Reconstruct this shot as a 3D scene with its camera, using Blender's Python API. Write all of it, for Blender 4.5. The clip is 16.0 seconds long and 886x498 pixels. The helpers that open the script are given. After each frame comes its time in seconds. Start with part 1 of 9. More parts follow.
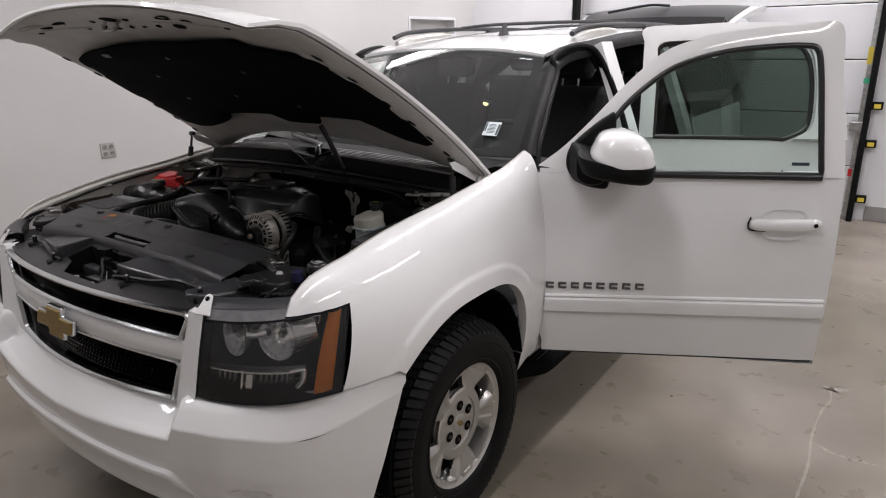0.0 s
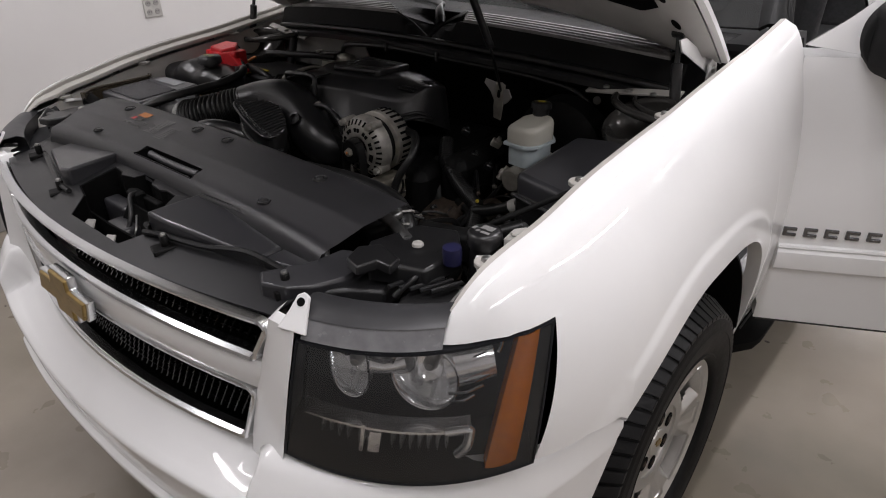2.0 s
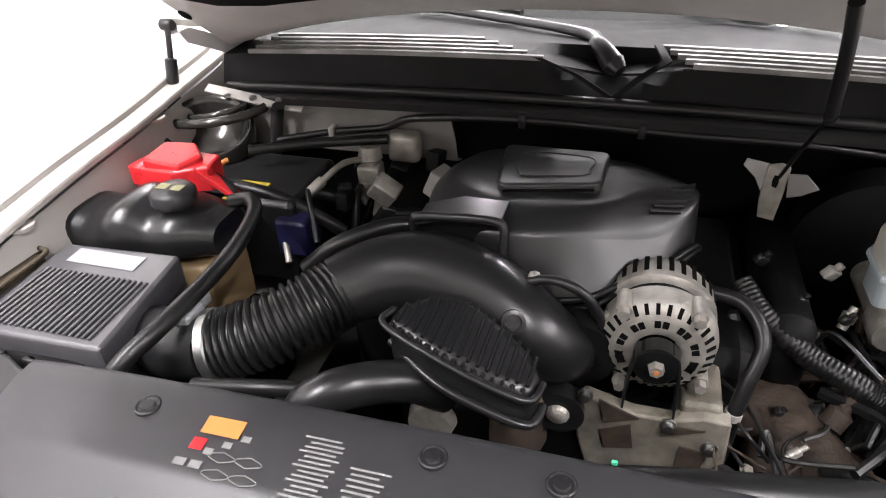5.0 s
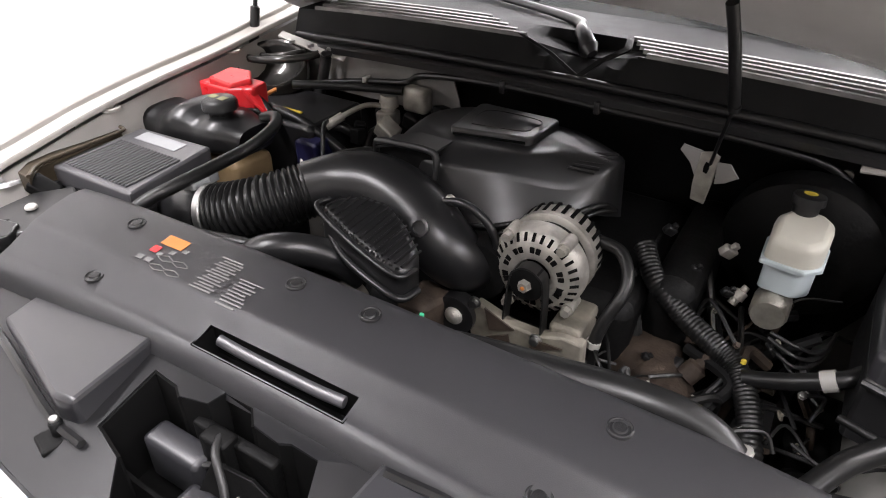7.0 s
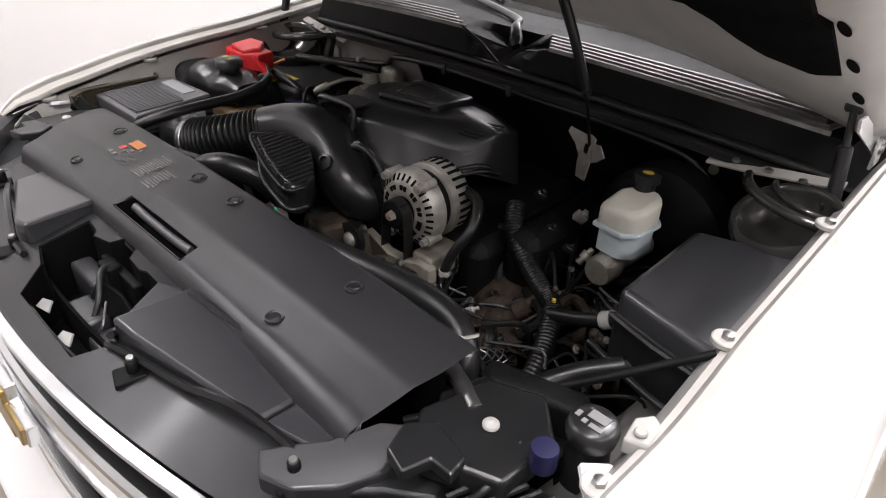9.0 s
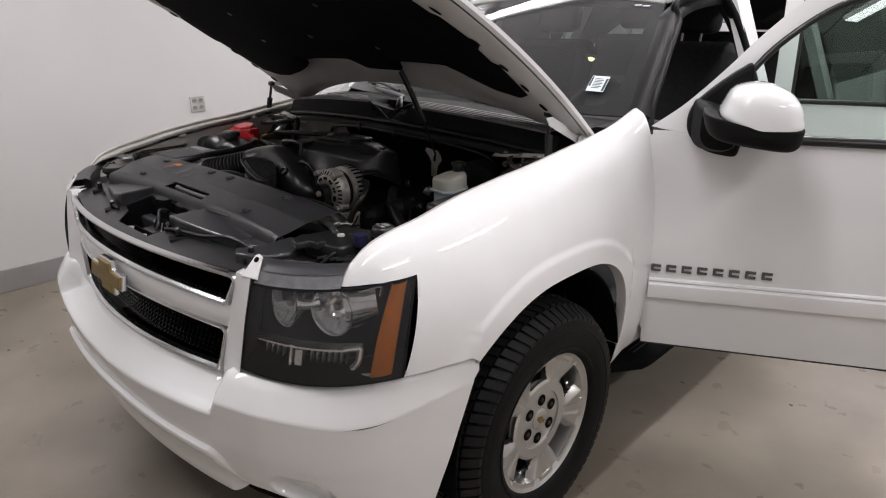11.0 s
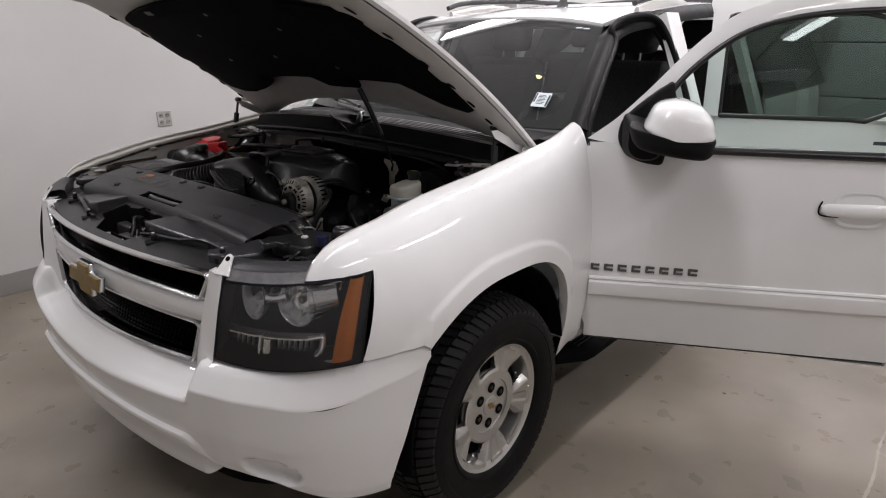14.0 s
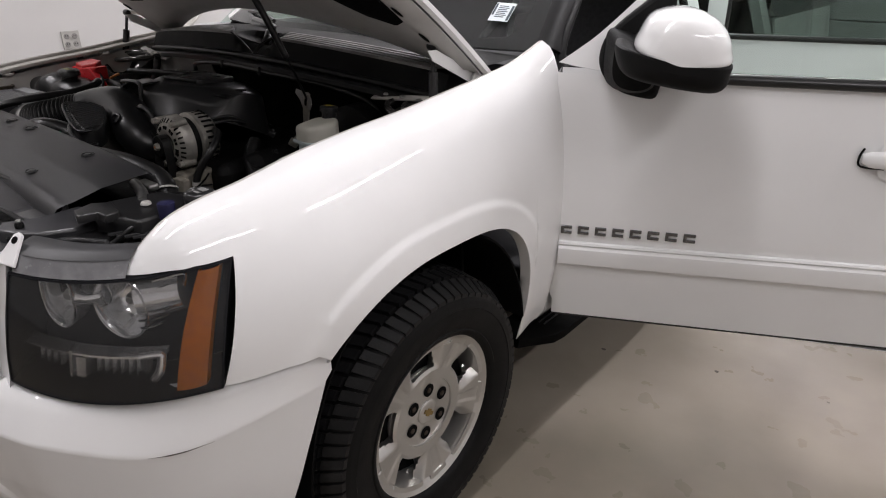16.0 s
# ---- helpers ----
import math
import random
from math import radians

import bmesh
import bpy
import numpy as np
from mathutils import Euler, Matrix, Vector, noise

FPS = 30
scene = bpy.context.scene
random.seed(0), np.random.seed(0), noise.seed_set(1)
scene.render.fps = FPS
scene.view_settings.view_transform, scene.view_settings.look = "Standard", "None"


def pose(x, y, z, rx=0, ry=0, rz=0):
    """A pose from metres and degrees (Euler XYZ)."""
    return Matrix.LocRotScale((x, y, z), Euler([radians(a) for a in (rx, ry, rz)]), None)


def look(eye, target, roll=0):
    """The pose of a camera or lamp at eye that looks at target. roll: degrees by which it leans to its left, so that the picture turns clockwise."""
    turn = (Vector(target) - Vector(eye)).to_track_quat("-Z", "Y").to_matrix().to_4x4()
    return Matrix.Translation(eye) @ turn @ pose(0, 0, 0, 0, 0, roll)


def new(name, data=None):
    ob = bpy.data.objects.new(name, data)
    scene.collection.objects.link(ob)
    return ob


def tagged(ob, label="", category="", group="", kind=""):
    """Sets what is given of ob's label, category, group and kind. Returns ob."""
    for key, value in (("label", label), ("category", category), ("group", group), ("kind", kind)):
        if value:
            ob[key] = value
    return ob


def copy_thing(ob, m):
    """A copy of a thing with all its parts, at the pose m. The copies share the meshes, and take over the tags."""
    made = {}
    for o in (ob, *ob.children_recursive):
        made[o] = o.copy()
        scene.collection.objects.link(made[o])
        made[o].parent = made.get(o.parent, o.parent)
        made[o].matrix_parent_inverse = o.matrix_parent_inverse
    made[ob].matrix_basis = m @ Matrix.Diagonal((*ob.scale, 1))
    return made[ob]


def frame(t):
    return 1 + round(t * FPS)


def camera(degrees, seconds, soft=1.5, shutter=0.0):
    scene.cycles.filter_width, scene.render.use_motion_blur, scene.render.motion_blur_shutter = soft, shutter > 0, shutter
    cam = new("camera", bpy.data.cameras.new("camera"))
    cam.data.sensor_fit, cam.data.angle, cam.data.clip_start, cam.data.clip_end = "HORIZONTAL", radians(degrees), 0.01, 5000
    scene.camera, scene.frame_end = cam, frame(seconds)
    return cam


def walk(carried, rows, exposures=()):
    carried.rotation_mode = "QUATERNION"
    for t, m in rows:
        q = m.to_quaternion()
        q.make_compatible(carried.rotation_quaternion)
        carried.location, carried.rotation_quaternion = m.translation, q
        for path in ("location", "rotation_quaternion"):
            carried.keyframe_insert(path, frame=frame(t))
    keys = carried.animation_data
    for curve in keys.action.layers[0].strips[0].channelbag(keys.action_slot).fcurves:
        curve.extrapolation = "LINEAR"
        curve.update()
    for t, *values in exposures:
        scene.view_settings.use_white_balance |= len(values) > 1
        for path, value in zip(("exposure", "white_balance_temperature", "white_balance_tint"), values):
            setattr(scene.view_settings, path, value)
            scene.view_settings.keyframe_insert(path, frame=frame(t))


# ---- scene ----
cam = camera(68.6, 16.0, soft=1.1)
PATH = [
    (0, (2.113, -1.713, 1.714), (1.005, -0.161, 1.111), -1.0),
    (0.5, (2.05, -1.505, 1.698), (0.905, -0.013, 1.018), -1.7),
    (1, (1.956, -1.406, 1.68), (0.75, 0.008, 0.942), -2.2),
    (1.5, (1.652, -1.319, 1.635), (0.459, 0.056, 0.807), -1.5),
    (2, (1.329, -1.214, 1.605), (0.178, 0.097, 0.628), -1.5),
    (2.5, (0.962, -1.09, 1.633), (-0.091, 0.246, 0.581), -1.1),
    (3, (0.634, -1.051, 1.629), (-0.156, 0.443, 0.56), -0.8),
    (3.5, (0.352, -1.012, 1.631), (-0.154, 0.581, 0.532), -0.8),
    (4, (0.135, -0.912, 1.62), (-0.346, 0.687, 0.52), -1.9),
    (4.2, (0.065, -0.898, 1.63), (-0.391, 0.704, 0.522), -1.8),
    (6.3, (0.219, -0.838, 1.628), (-0.517, 0.657, 0.521), -1.9),
    (6.5, (0.277, -0.879, 1.625), (-0.51, 0.587, 0.516), -1.2),
    (7, (0.458, -0.978, 1.635), (-0.4, 0.454, 0.534), 0.7),
    (7.5, (0.603, -0.959, 1.634), (-0.337, 0.42, 0.533), 1.2),
    (8, (0.749, -0.843, 1.629), (-0.339, 0.426, 0.53), 2.0),
    (8.5, (0.855, -0.817, 1.635), (-0.298, 0.393, 0.536), 2.3),
    (9, (0.974, -0.948, 1.641), (-0.186, 0.295, 0.588), 2.5),
    (9.5, (1.174, -1.182, 1.626), (0.004, 0.106, 0.64), 2.6),
    (10, (1.487, -1.322, 1.607), (0.213, 0.037, 0.881), 0.8),
    (10.2, (1.651, -1.354, 1.594), (0.337, -0.012, 0.905), -0.3),
    (12.3, (2.059, -1.604, 1.629), (0.805, -0.186, 0.984), -0.6),
    (12.5, (2.074, -1.607, 1.629), (0.828, -0.18, 0.987), -0.5),
    (13, (2.112, -1.6, 1.639), (0.851, -0.19, 0.988), -0.9),
    (13.5, (2.115, -1.592, 1.633), (0.869, -0.166, 0.989), -0.2),
    (14, (2.114, -1.592, 1.631), (0.874, -0.159, 0.991), -0.2),
    (14.5, (2.072, -1.583, 1.628), (0.833, -0.151, 0.983), -0.1),
    (15, (2.008, -1.516, 1.63), (0.792, -0.072, 0.97), 0.1),
    (15.5, (1.961, -1.334, 1.593), (0.769, 0.097, 0.864), 0.3),
    (16, (1.879, -1.074, 1.527), (0.728, 0.335, 0.696), 0.3),
]
walk(cam, [(t, look(eye, target, roll)) for t, eye, target, roll in PATH], [(0, -0.72), (0.6, -0.7), (1.5, -0.5), (2.0, -0.46), (2.5, -0.35), (3.0, 0.4), (3.5, 1.3), (4.2, 1.82), (6.3, 1.8), (7.0, 1.47), (8.0, 1.42), (8.5, 1.2), (9.0, 0.66), (9.6, 0.0), (10.2, -0.2), (12.5, -0.66), (15, -0.62), (15.6, -0.57), (16, -0.44)])
# ---- light: a closed garage lit by rows of strip lights under the ceiling ----
world = bpy.data.worlds.new("garage_air")
scene.world = world
world.use_nodes = True
world.node_tree.nodes["Background"].inputs[0].default_value = (0.8, 0.85, 0.9, 1)
world.node_tree.nodes["Background"].inputs[1].default_value = 0.004
CEILING = 3.5
STRIPS = [(x, y, 0) for x in (-1.5, 1.1, 3.7) for y in (-1.2, 2.1, 5.4) if (x, y) != (-1.5, 2.1)] + [(-1.37, 2.78, 90)]
# watts by row and a share by column: the front row is held low to darken the floor by the nose
ROW_POWER = {-1.2: 47.0, 2.1: 82.0, 5.4: 88.0, 2.78: 72.0}
COLUMN_SHARE = {-1.5: 1.0, 1.1: 0.96, 3.7: 0.92, -1.37: 1.0}
for sx, sy, turn in STRIPS:
    lamp_data = bpy.data.lights.new("strip_light_lamp", "AREA")
    lamp_data.shape, lamp_data.size, lamp_data.size_y = "RECTANGLE", 0.14, 2.3
    lamp_data.energy, lamp_data.color = ROW_POWER[sy] * COLUMN_SHARE[sx], (1.0, 0.962, 1.0)
    new("strip_light_lamp", lamp_data).matrix_world = pose(sx, sy, CEILING - 0.125, 0, 0, turn)
# ---- materials ----
def mat(name, color, rough=0.5, metal=0.0, var=0.08, scale=6.0, bump=0.0, bscale=300.0, coat=0.0, spec=0.5, trans=0.0, blotch=0.0, ior=1.45, rvar=0.08):
    m = bpy.data.materials.new(name)
    m.use_nodes = True
    nt = m.node_tree
    b = nt.nodes["Principled BSDF"]
    b.inputs["Metallic"].default_value = metal
    b.inputs["Coat Weight"].default_value = coat
    b.inputs["Coat Roughness"].default_value = 0.13
    b.inputs["Specular IOR Level"].default_value = spec
    b.inputs["Transmission Weight"].default_value = trans
    b.inputs["IOR"].default_value = ior
    tc = nt.nodes.new("ShaderNodeTexCoord")

    def cloud(size, detail):
        n = nt.nodes.new("ShaderNodeTexNoise")
        n.inputs["Scale"].default_value, n.inputs["Detail"].default_value = size, detail
        nt.links.new(tc.outputs["Object"], n.inputs["Vector"])
        return n

    ramp = nt.nodes.new("ShaderNodeValToRGB")
    lo, hi = (tuple(max(0, min(1, c * k)) for c in color) + (1,) for k in (1 - var, 1 + var))
    ramp.color_ramp.elements[0].color, ramp.color_ramp.elements[1].color = lo, hi
    ramp.color_ramp.elements[0].position, ramp.color_ramp.elements[1].position = 0.35, 0.65
    grain = cloud(scale, 5)
    nt.links.new(grain.outputs["Fac"], ramp.inputs["Fac"])
    out = ramp.outputs["Color"]
    if blotch:
        big = cloud(scale * 0.22, 3)
        mix = nt.nodes.new("ShaderNodeMix")
        mix.data_type, mix.blend_type = "RGBA", "MULTIPLY"
        r2 = nt.nodes.new("ShaderNodeValToRGB")
        r2.color_ramp.elements[0].color = (1 - blotch, 1 - blotch, 1 - blotch * 1.15, 1)
        r2.color_ramp.elements[0].position, r2.color_ramp.elements[1].position = 0.36, 0.62
        mix.inputs["Factor"].default_value = 1.0
        nt.links.new(big.outputs["Fac"], r2.inputs["Fac"])
        nt.links.new(out, mix.inputs["A"])
        nt.links.new(r2.outputs["Color"], mix.inputs["B"])
        out = mix.outputs["Result"]
    nt.links.new(out, b.inputs["Base Color"])
    rr = nt.nodes.new("ShaderNodeMapRange")
    rr.inputs["To Min"].default_value, rr.inputs["To Max"].default_value = max(0.0, rough - rvar), min(1.0, rough + rvar)
    fine = cloud(scale * 2.7, 4)
    nt.links.new(fine.outputs["Fac"], rr.inputs["Value"])
    nt.links.new(rr.outputs["Result"], b.inputs["Roughness"])
    if bump:
        bp = nt.nodes.new("ShaderNodeBump")
        bp.inputs["Strength"].default_value, bp.inputs["Distance"].default_value = bump, 0.002
        nt.links.new(cloud(bscale, 3).outputs["Fac"], bp.inputs["Height"])
        nt.links.new(bp.outputs["Normal"], b.inputs["Normal"])
    return m


def pane(name, tint, gloss_ior=1.5, rough=0.0, haze=0.0):
    """Thin clear sheet: tinted see-through with a Fresnel gloss and a diffuse haze, for age and for pale reflections.
    """
    m = bpy.data.materials.new(name)
    m.use_nodes = True
    nt = m.node_tree
    nt.nodes.remove(nt.nodes["Principled BSDF"])
    see, gloss, mix, fr = (nt.nodes.new(k) for k in ("ShaderNodeBsdfTransparent", "ShaderNodeBsdfGlossy", "ShaderNodeMixShader", "ShaderNodeFresnel"))
    see.inputs[0].default_value = (*tint, 1)
    gloss.inputs["Roughness"].default_value = rough
    fr.inputs["IOR"].default_value = gloss_ior
    nt.links.new(fr.outputs[0], mix.inputs[0])
    nt.links.new(see.outputs[0], mix.inputs[1])
    nt.links.new(gloss.outputs[0], mix.inputs[2])
    out = mix
    if haze:
        dull, out = nt.nodes.new("ShaderNodeBsdfDiffuse"), nt.nodes.new("ShaderNodeMixShader")
        dull.inputs[0].default_value = (0.7, 0.71, 0.73, 1)
        out.inputs[0].default_value = haze
        nt.links.new(mix.outputs[0], out.inputs[1])
        nt.links.new(dull.outputs[0], out.inputs[2])
    nt.links.new(out.outputs[0], nt.nodes["Material Output"].inputs[0])
    return m


def glow(name, color, strength):
    m = mat(name, color, 0.4)
    b = m.node_tree.nodes["Principled BSDF"]
    b.inputs["Emission Color"].default_value = (*color, 1)
    b.inputs["Emission Strength"].default_value = strength
    return m


PAINT = mat("white_car_paint", (0.81, 0.81, 0.805), 0.45, var=0.012, spec=0.25, coat=1.0, rvar=0.004)
PAINT.node_tree.nodes["Principled BSDF"].inputs["Coat Roughness"].default_value = 0.035
# body white, darkened for the shade under the raised bonnet
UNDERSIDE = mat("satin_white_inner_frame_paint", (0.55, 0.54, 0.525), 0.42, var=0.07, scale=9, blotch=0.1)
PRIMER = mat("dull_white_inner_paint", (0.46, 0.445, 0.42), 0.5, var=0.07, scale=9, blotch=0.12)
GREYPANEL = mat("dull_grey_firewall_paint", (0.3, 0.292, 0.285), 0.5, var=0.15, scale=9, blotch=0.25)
FLANGE = mat("cream_grey_flange_paint", (0.47, 0.45, 0.42), 0.42, var=0.06, scale=12, blotch=0.1)
BLACK = mat("grained_black_plastic", (0.014, 0.014, 0.0147), 0.34, var=0.15, scale=12, bump=0.25, bscale=900)
COVER = mat("satin_dark_cover_plastic", (0.058, 0.057, 0.062), 0.34, spec=0.85, coat=0.5, var=0.06, scale=5, bump=0.12, bscale=1100, blotch=0.04, rvar=0.04)
COVER.node_tree.nodes["Principled BSDF"].inputs["Coat Roughness"].default_value = 0.4
DECK = mat("glossy_black_sight_shield_plastic", (0.014, 0.014, 0.0152), 0.36, spec=0.35, coat=0.12, var=0.06, scale=5, bump=0.1, bscale=1100, rvar=0.04)
PANELS = mat("satin_black_panel_plastic", (0.028, 0.028, 0.031), 0.35, spec=0.6, coat=0.3, var=0.06, scale=5, bump=0.1, bscale=1100, rvar=0.04)
MOLD = mat("smooth_black_moulded_plastic", (0.0115, 0.0115, 0.012), 0.3, spec=0.6, var=0.12, scale=8, bump=0.02, bscale=300, rvar=0.03)
# kept near-black so that the colour carries the bay's deep shade
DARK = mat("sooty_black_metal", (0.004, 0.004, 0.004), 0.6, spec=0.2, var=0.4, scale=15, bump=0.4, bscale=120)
PAD = mat("black_hood_felt", (0.003, 0.003, 0.0031), 0.95, var=0.3, scale=40, bump=0.6, bscale=250, spec=0.1)
RUBBER = mat("tyre_rubber", (0.0055, 0.0055, 0.0056), 0.55, var=0.2, scale=20, bump=0.3, bscale=200, spec=0.16)
# tyre rubber toned lighter, so the grooves between blocks look shaded
TREAD = mat("worn_tread_rubber", (0.0095, 0.0095, 0.01), 0.5, var=0.2, scale=20, bump=0.3, bscale=200, spec=0.3)
HOSE = mat("ribbed_black_rubber", (0.009, 0.009, 0.009), 0.36, var=0.25, scale=20, rvar=0.04)
CHROME = mat("chrome", (0.7, 0.71, 0.72), 0.2, 1.0, var=0.03, rvar=0.04)
STEEL = mat("dull_steel", (0.42, 0.42, 0.41), 0.38, 1.0, var=0.2, scale=30)
WHEEL = mat("painted_alloy", (0.62, 0.61, 0.59), 0.3, 0.85, var=0.04, scale=9, blotch=0.06, rvar=0.03)
CAST = mat("cast_aluminium", (0.44, 0.42, 0.385), 0.48, 0.6, var=0.18, scale=40, bump=0.5, bscale=350, blotch=0.25)
RUSTY = mat("dirty_brown_metal", (0.055, 0.04, 0.03), 0.7, 0.3, var=0.4, scale=25, bump=0.5, bscale=150)
GOLD = mat("gold_badge", (0.33, 0.23, 0.085), 0.3, 0.7, var=0.1, scale=60)
RED = mat("red_plastic", (0.55, 0.02, 0.025), 0.3, var=0.1, scale=20)
BLUE = mat("blue_plastic", (0.01, 0.01, 0.042), 0.4)
YELLOW = mat("yellow_label", (0.65, 0.5, 0.06), 0.5)
ORANGE = mat("orange_label", (0.55, 0.2, 0.05), 0.5)
GREEN = mat("green_tape", (0.05, 0.42, 0.22), 0.6)
SILVERLBL = mat("silver_label", (0.34, 0.35, 0.36), 0.35, 0.3)
CAPPRINT = mat("faded_yellow_print", (0.24, 0.23, 0.12), 0.6)
GREYPRINT = mat("grey_print", (0.19, 0.19, 0.185), 0.6)
WHITEPL = mat("white_plastic", (0.4, 0.39, 0.365), 0.5, var=0.15, scale=12)
TANK = mat("milky_reservoir_plastic", (0.56, 0.545, 0.48), 0.4, var=0.06, scale=12, blotch=0.1)
FLUID = mat("pale_blue_reservoir_plastic", (0.44, 0.5, 0.52), 0.4, var=0.06, scale=12)
TAN = mat("stained_tan_tank_plastic", (0.26, 0.18, 0.095), 0.45, var=0.15, scale=12)
BROWN = mat("dusty_brown_inlet_plastic", (0.06, 0.045, 0.028), 0.55, var=0.2, scale=14, blotch=0.2)
SEAT = mat("charcoal_seat_cloth", (0.018, 0.018, 0.019), 0.9, var=0.2, scale=60, bump=0.4, bscale=500)
TRIM = mat("dark_trim_plastic", (0.035, 0.035, 0.037), 0.6, var=0.1, scale=10)
ECOVER = mat("semi_gloss_engine_cover_plastic", (0.014, 0.014, 0.0145), 0.34, spec=0.7, var=0.1, scale=7, bump=0.08, bscale=1000, rvar=0.03)
DULLPIPE = mat("dull_dark_pipe", (0.05, 0.05, 0.05), 0.45, 0.6, var=0.2, scale=20)
COWL = mat("weathered_black_cowl_plastic", (0.008, 0.008, 0.008), 0.6, var=0.2, scale=10, spec=0.12, bump=0.2, bscale=800)
DUSTY = mat("dusty_cast_bracket", (0.24, 0.22, 0.185), 0.6, 0.3, var=0.25, scale=30, bump=0.5, bscale=300, blotch=0.35)
DARKCHROME = mat("smoked_chrome_lettering", (0.16, 0.16, 0.165), 0.25, 0.9, var=0.1, scale=40)
GLOSSBLACK = mat("glossy_black_pressing", (0.06, 0.058, 0.055), 0.16, 0.5, var=0.1, scale=9)
GRILLE = mat("glossy_black_grille", (0.003, 0.003, 0.0034), 0.2, var=0.1, scale=8, spec=0.45)
# black plastic edges, painted grey for the light they catch
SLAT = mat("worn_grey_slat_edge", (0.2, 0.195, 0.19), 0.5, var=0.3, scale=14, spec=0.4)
LAMPTOP = mat("dull_black_lamp_body", (0.035, 0.035, 0.037), 0.38, var=0.1, scale=12)
STRIPGREY = mat("frosted_grey_lamp_strip", (0.17, 0.17, 0.175), 0.25, var=0.12, scale=40)
PILLAR = mat("dull_black_pillar_trim", (0.005, 0.005, 0.005), 0.5, var=0.2, scale=10, spec=0.12)
# liner black; also paints the shade in holes, slots and recesses
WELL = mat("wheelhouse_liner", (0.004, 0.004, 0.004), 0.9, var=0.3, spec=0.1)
# the windscreen's haze paints a veil of reflected light over the glass
GLASS = pane("windscreen_glass", (0.33, 0.42, 0.36), haze=0.03)
DOORGLASS = pane("green_tinted_door_glass", (0.68, 0.78, 0.74))
PRIVACY = pane("dark_privacy_glass", (0.15, 0.185, 0.165))
LENS = pane("headlamp_lens", (0.95, 0.955, 0.96), 1.4, haze=0.026)
AMBER = mat("amber_reflector", (0.54, 0.155, 0.002), 0.25, var=0.12, scale=80, spec=0.6)
LAMPGREY = mat("headlamp_bezel", (0.011, 0.0115, 0.0135), 0.45, 0.0, var=0.08, spec=0.2)
REFLECT = mat("bright_reflector", (0.95, 0.955, 0.965), 0.14, 0.75, var=0.02, bump=0.25, bscale=55, rvar=0.04)
WALL = mat("grey_white_wall_paint", (0.6, 0.589, 0.578), 0.7, var=0.012, scale=3, bump=0.06, bscale=90, blotch=0.02)
WALL2 = mat("cool_white_panel_paint", (0.7, 0.7, 0.715), 0.55, var=0.015, scale=4)
BASE = mat("grey_vinyl_base", (0.27, 0.26, 0.25), 0.55, var=0.06, scale=4)
CONCRETE = mat("sealed_concrete", (0.3, 0.263, 0.222), 0.3, var=0.13, scale=2.6, bump=0.08, bscale=60, blotch=0.34, rvar=0.09)
DIRT = mat("dark_floor_spot", (0.07, 0.06, 0.05), 0.8)
CRACK = mat("pale_scuffed_concrete", (0.42, 0.38, 0.335), 0.6, var=0.1, scale=12)
PAPER = mat("printed_paper", (0.62, 0.68, 0.7), 0.6)
INK = mat("blue_black_ink", (0.03, 0.045, 0.06), 0.6)
TUBE = glow("lit_diffuser", (1.0, 0.97, 0.98), 6.0)
WARM = glow("warm_bulb", (1.0, 0.72, 0.4), 7.0)
WHITEMETAL = mat("white_enamel", (0.72, 0.72, 0.72), 0.4)


# ---- mesh helpers ----
def mesh_of(bm, name, material, sharp=47):
    bmesh.ops.recalc_face_normals(bm, faces=bm.faces[:])
    for f in bm.faces:
        f.smooth = True
    for e in bm.edges:
        if len(e.link_faces) == 2:
            turn = e.calc_face_angle(0)
            a, b = sorted(f.calc_area() for f in e.link_faces)
            if turn > radians(sharp) or (turn > 0.14 and b > 10 * a):
                e.smooth = False
    me = bpy.data.meshes.new(name)
    bm.to_mesh(me)
    bm.free()
    me.materials.append(material)
    return me


def part(name, bm, material, parent, label="", sharp=47):
    ob = new(name, mesh_of(bm, name, material, sharp))
    ob.parent = parent
    return tagged(ob, label)


def thing(name, label, category, group="", at=(0, 0, 0)):
    ob = new(name)
    ob.empty_display_size = 0.1
    ob.location = at
    return tagged(ob, label, category, group)


def solo(name, bm, material, label, category, group="", kind="", sharp=47):
    return tagged(new(name, mesh_of(bm, name, material, sharp)), label, category, group, kind)


def spline(xs, ys):
    """A smooth curve y(x) through the given knots."""
    xs, ys = np.array(xs, float), np.array(ys, float)
    k = np.gradient(ys, xs)

    def at(x):
        x = min(max(x, xs[0]), xs[-1])
        i = min(int(np.searchsorted(xs, x, "right")) - 1, len(xs) - 2)
        h = xs[i + 1] - xs[i]
        u = (x - xs[i]) / h
        return float((1 + 2 * u) * (1 - u) ** 2 * ys[i] + u * (1 - u) ** 2 * h * k[i] + u * u * (3 - 2 * u) * ys[i + 1] + u * u * (u - 1) * h * k[i + 1])

    return at


def bend(pts, per=8, closed=False):
    """Points along a smooth line through pts."""
    p = [Vector(q) for q in pts]
    n = len(p)
    if not closed:
        p = [2 * p[0] - p[1], *p, 2 * p[-1] - p[-2]]
    out = []
    for i in range(n if closed else n - 1):
        a, b, c, d = (p[(i + j - 1) % n] for j in range(4)) if closed else p[i : i + 4]
        for s in range(per):
            u = s / per
            out.append(0.5 * (2 * b + (c - a) * u + (2 * a - 5 * b + 4 * c - d) * u * u + (3 * b - a - 3 * c + d) * u**3))
    if not closed:
        out.append(p[-2].copy())
    return out


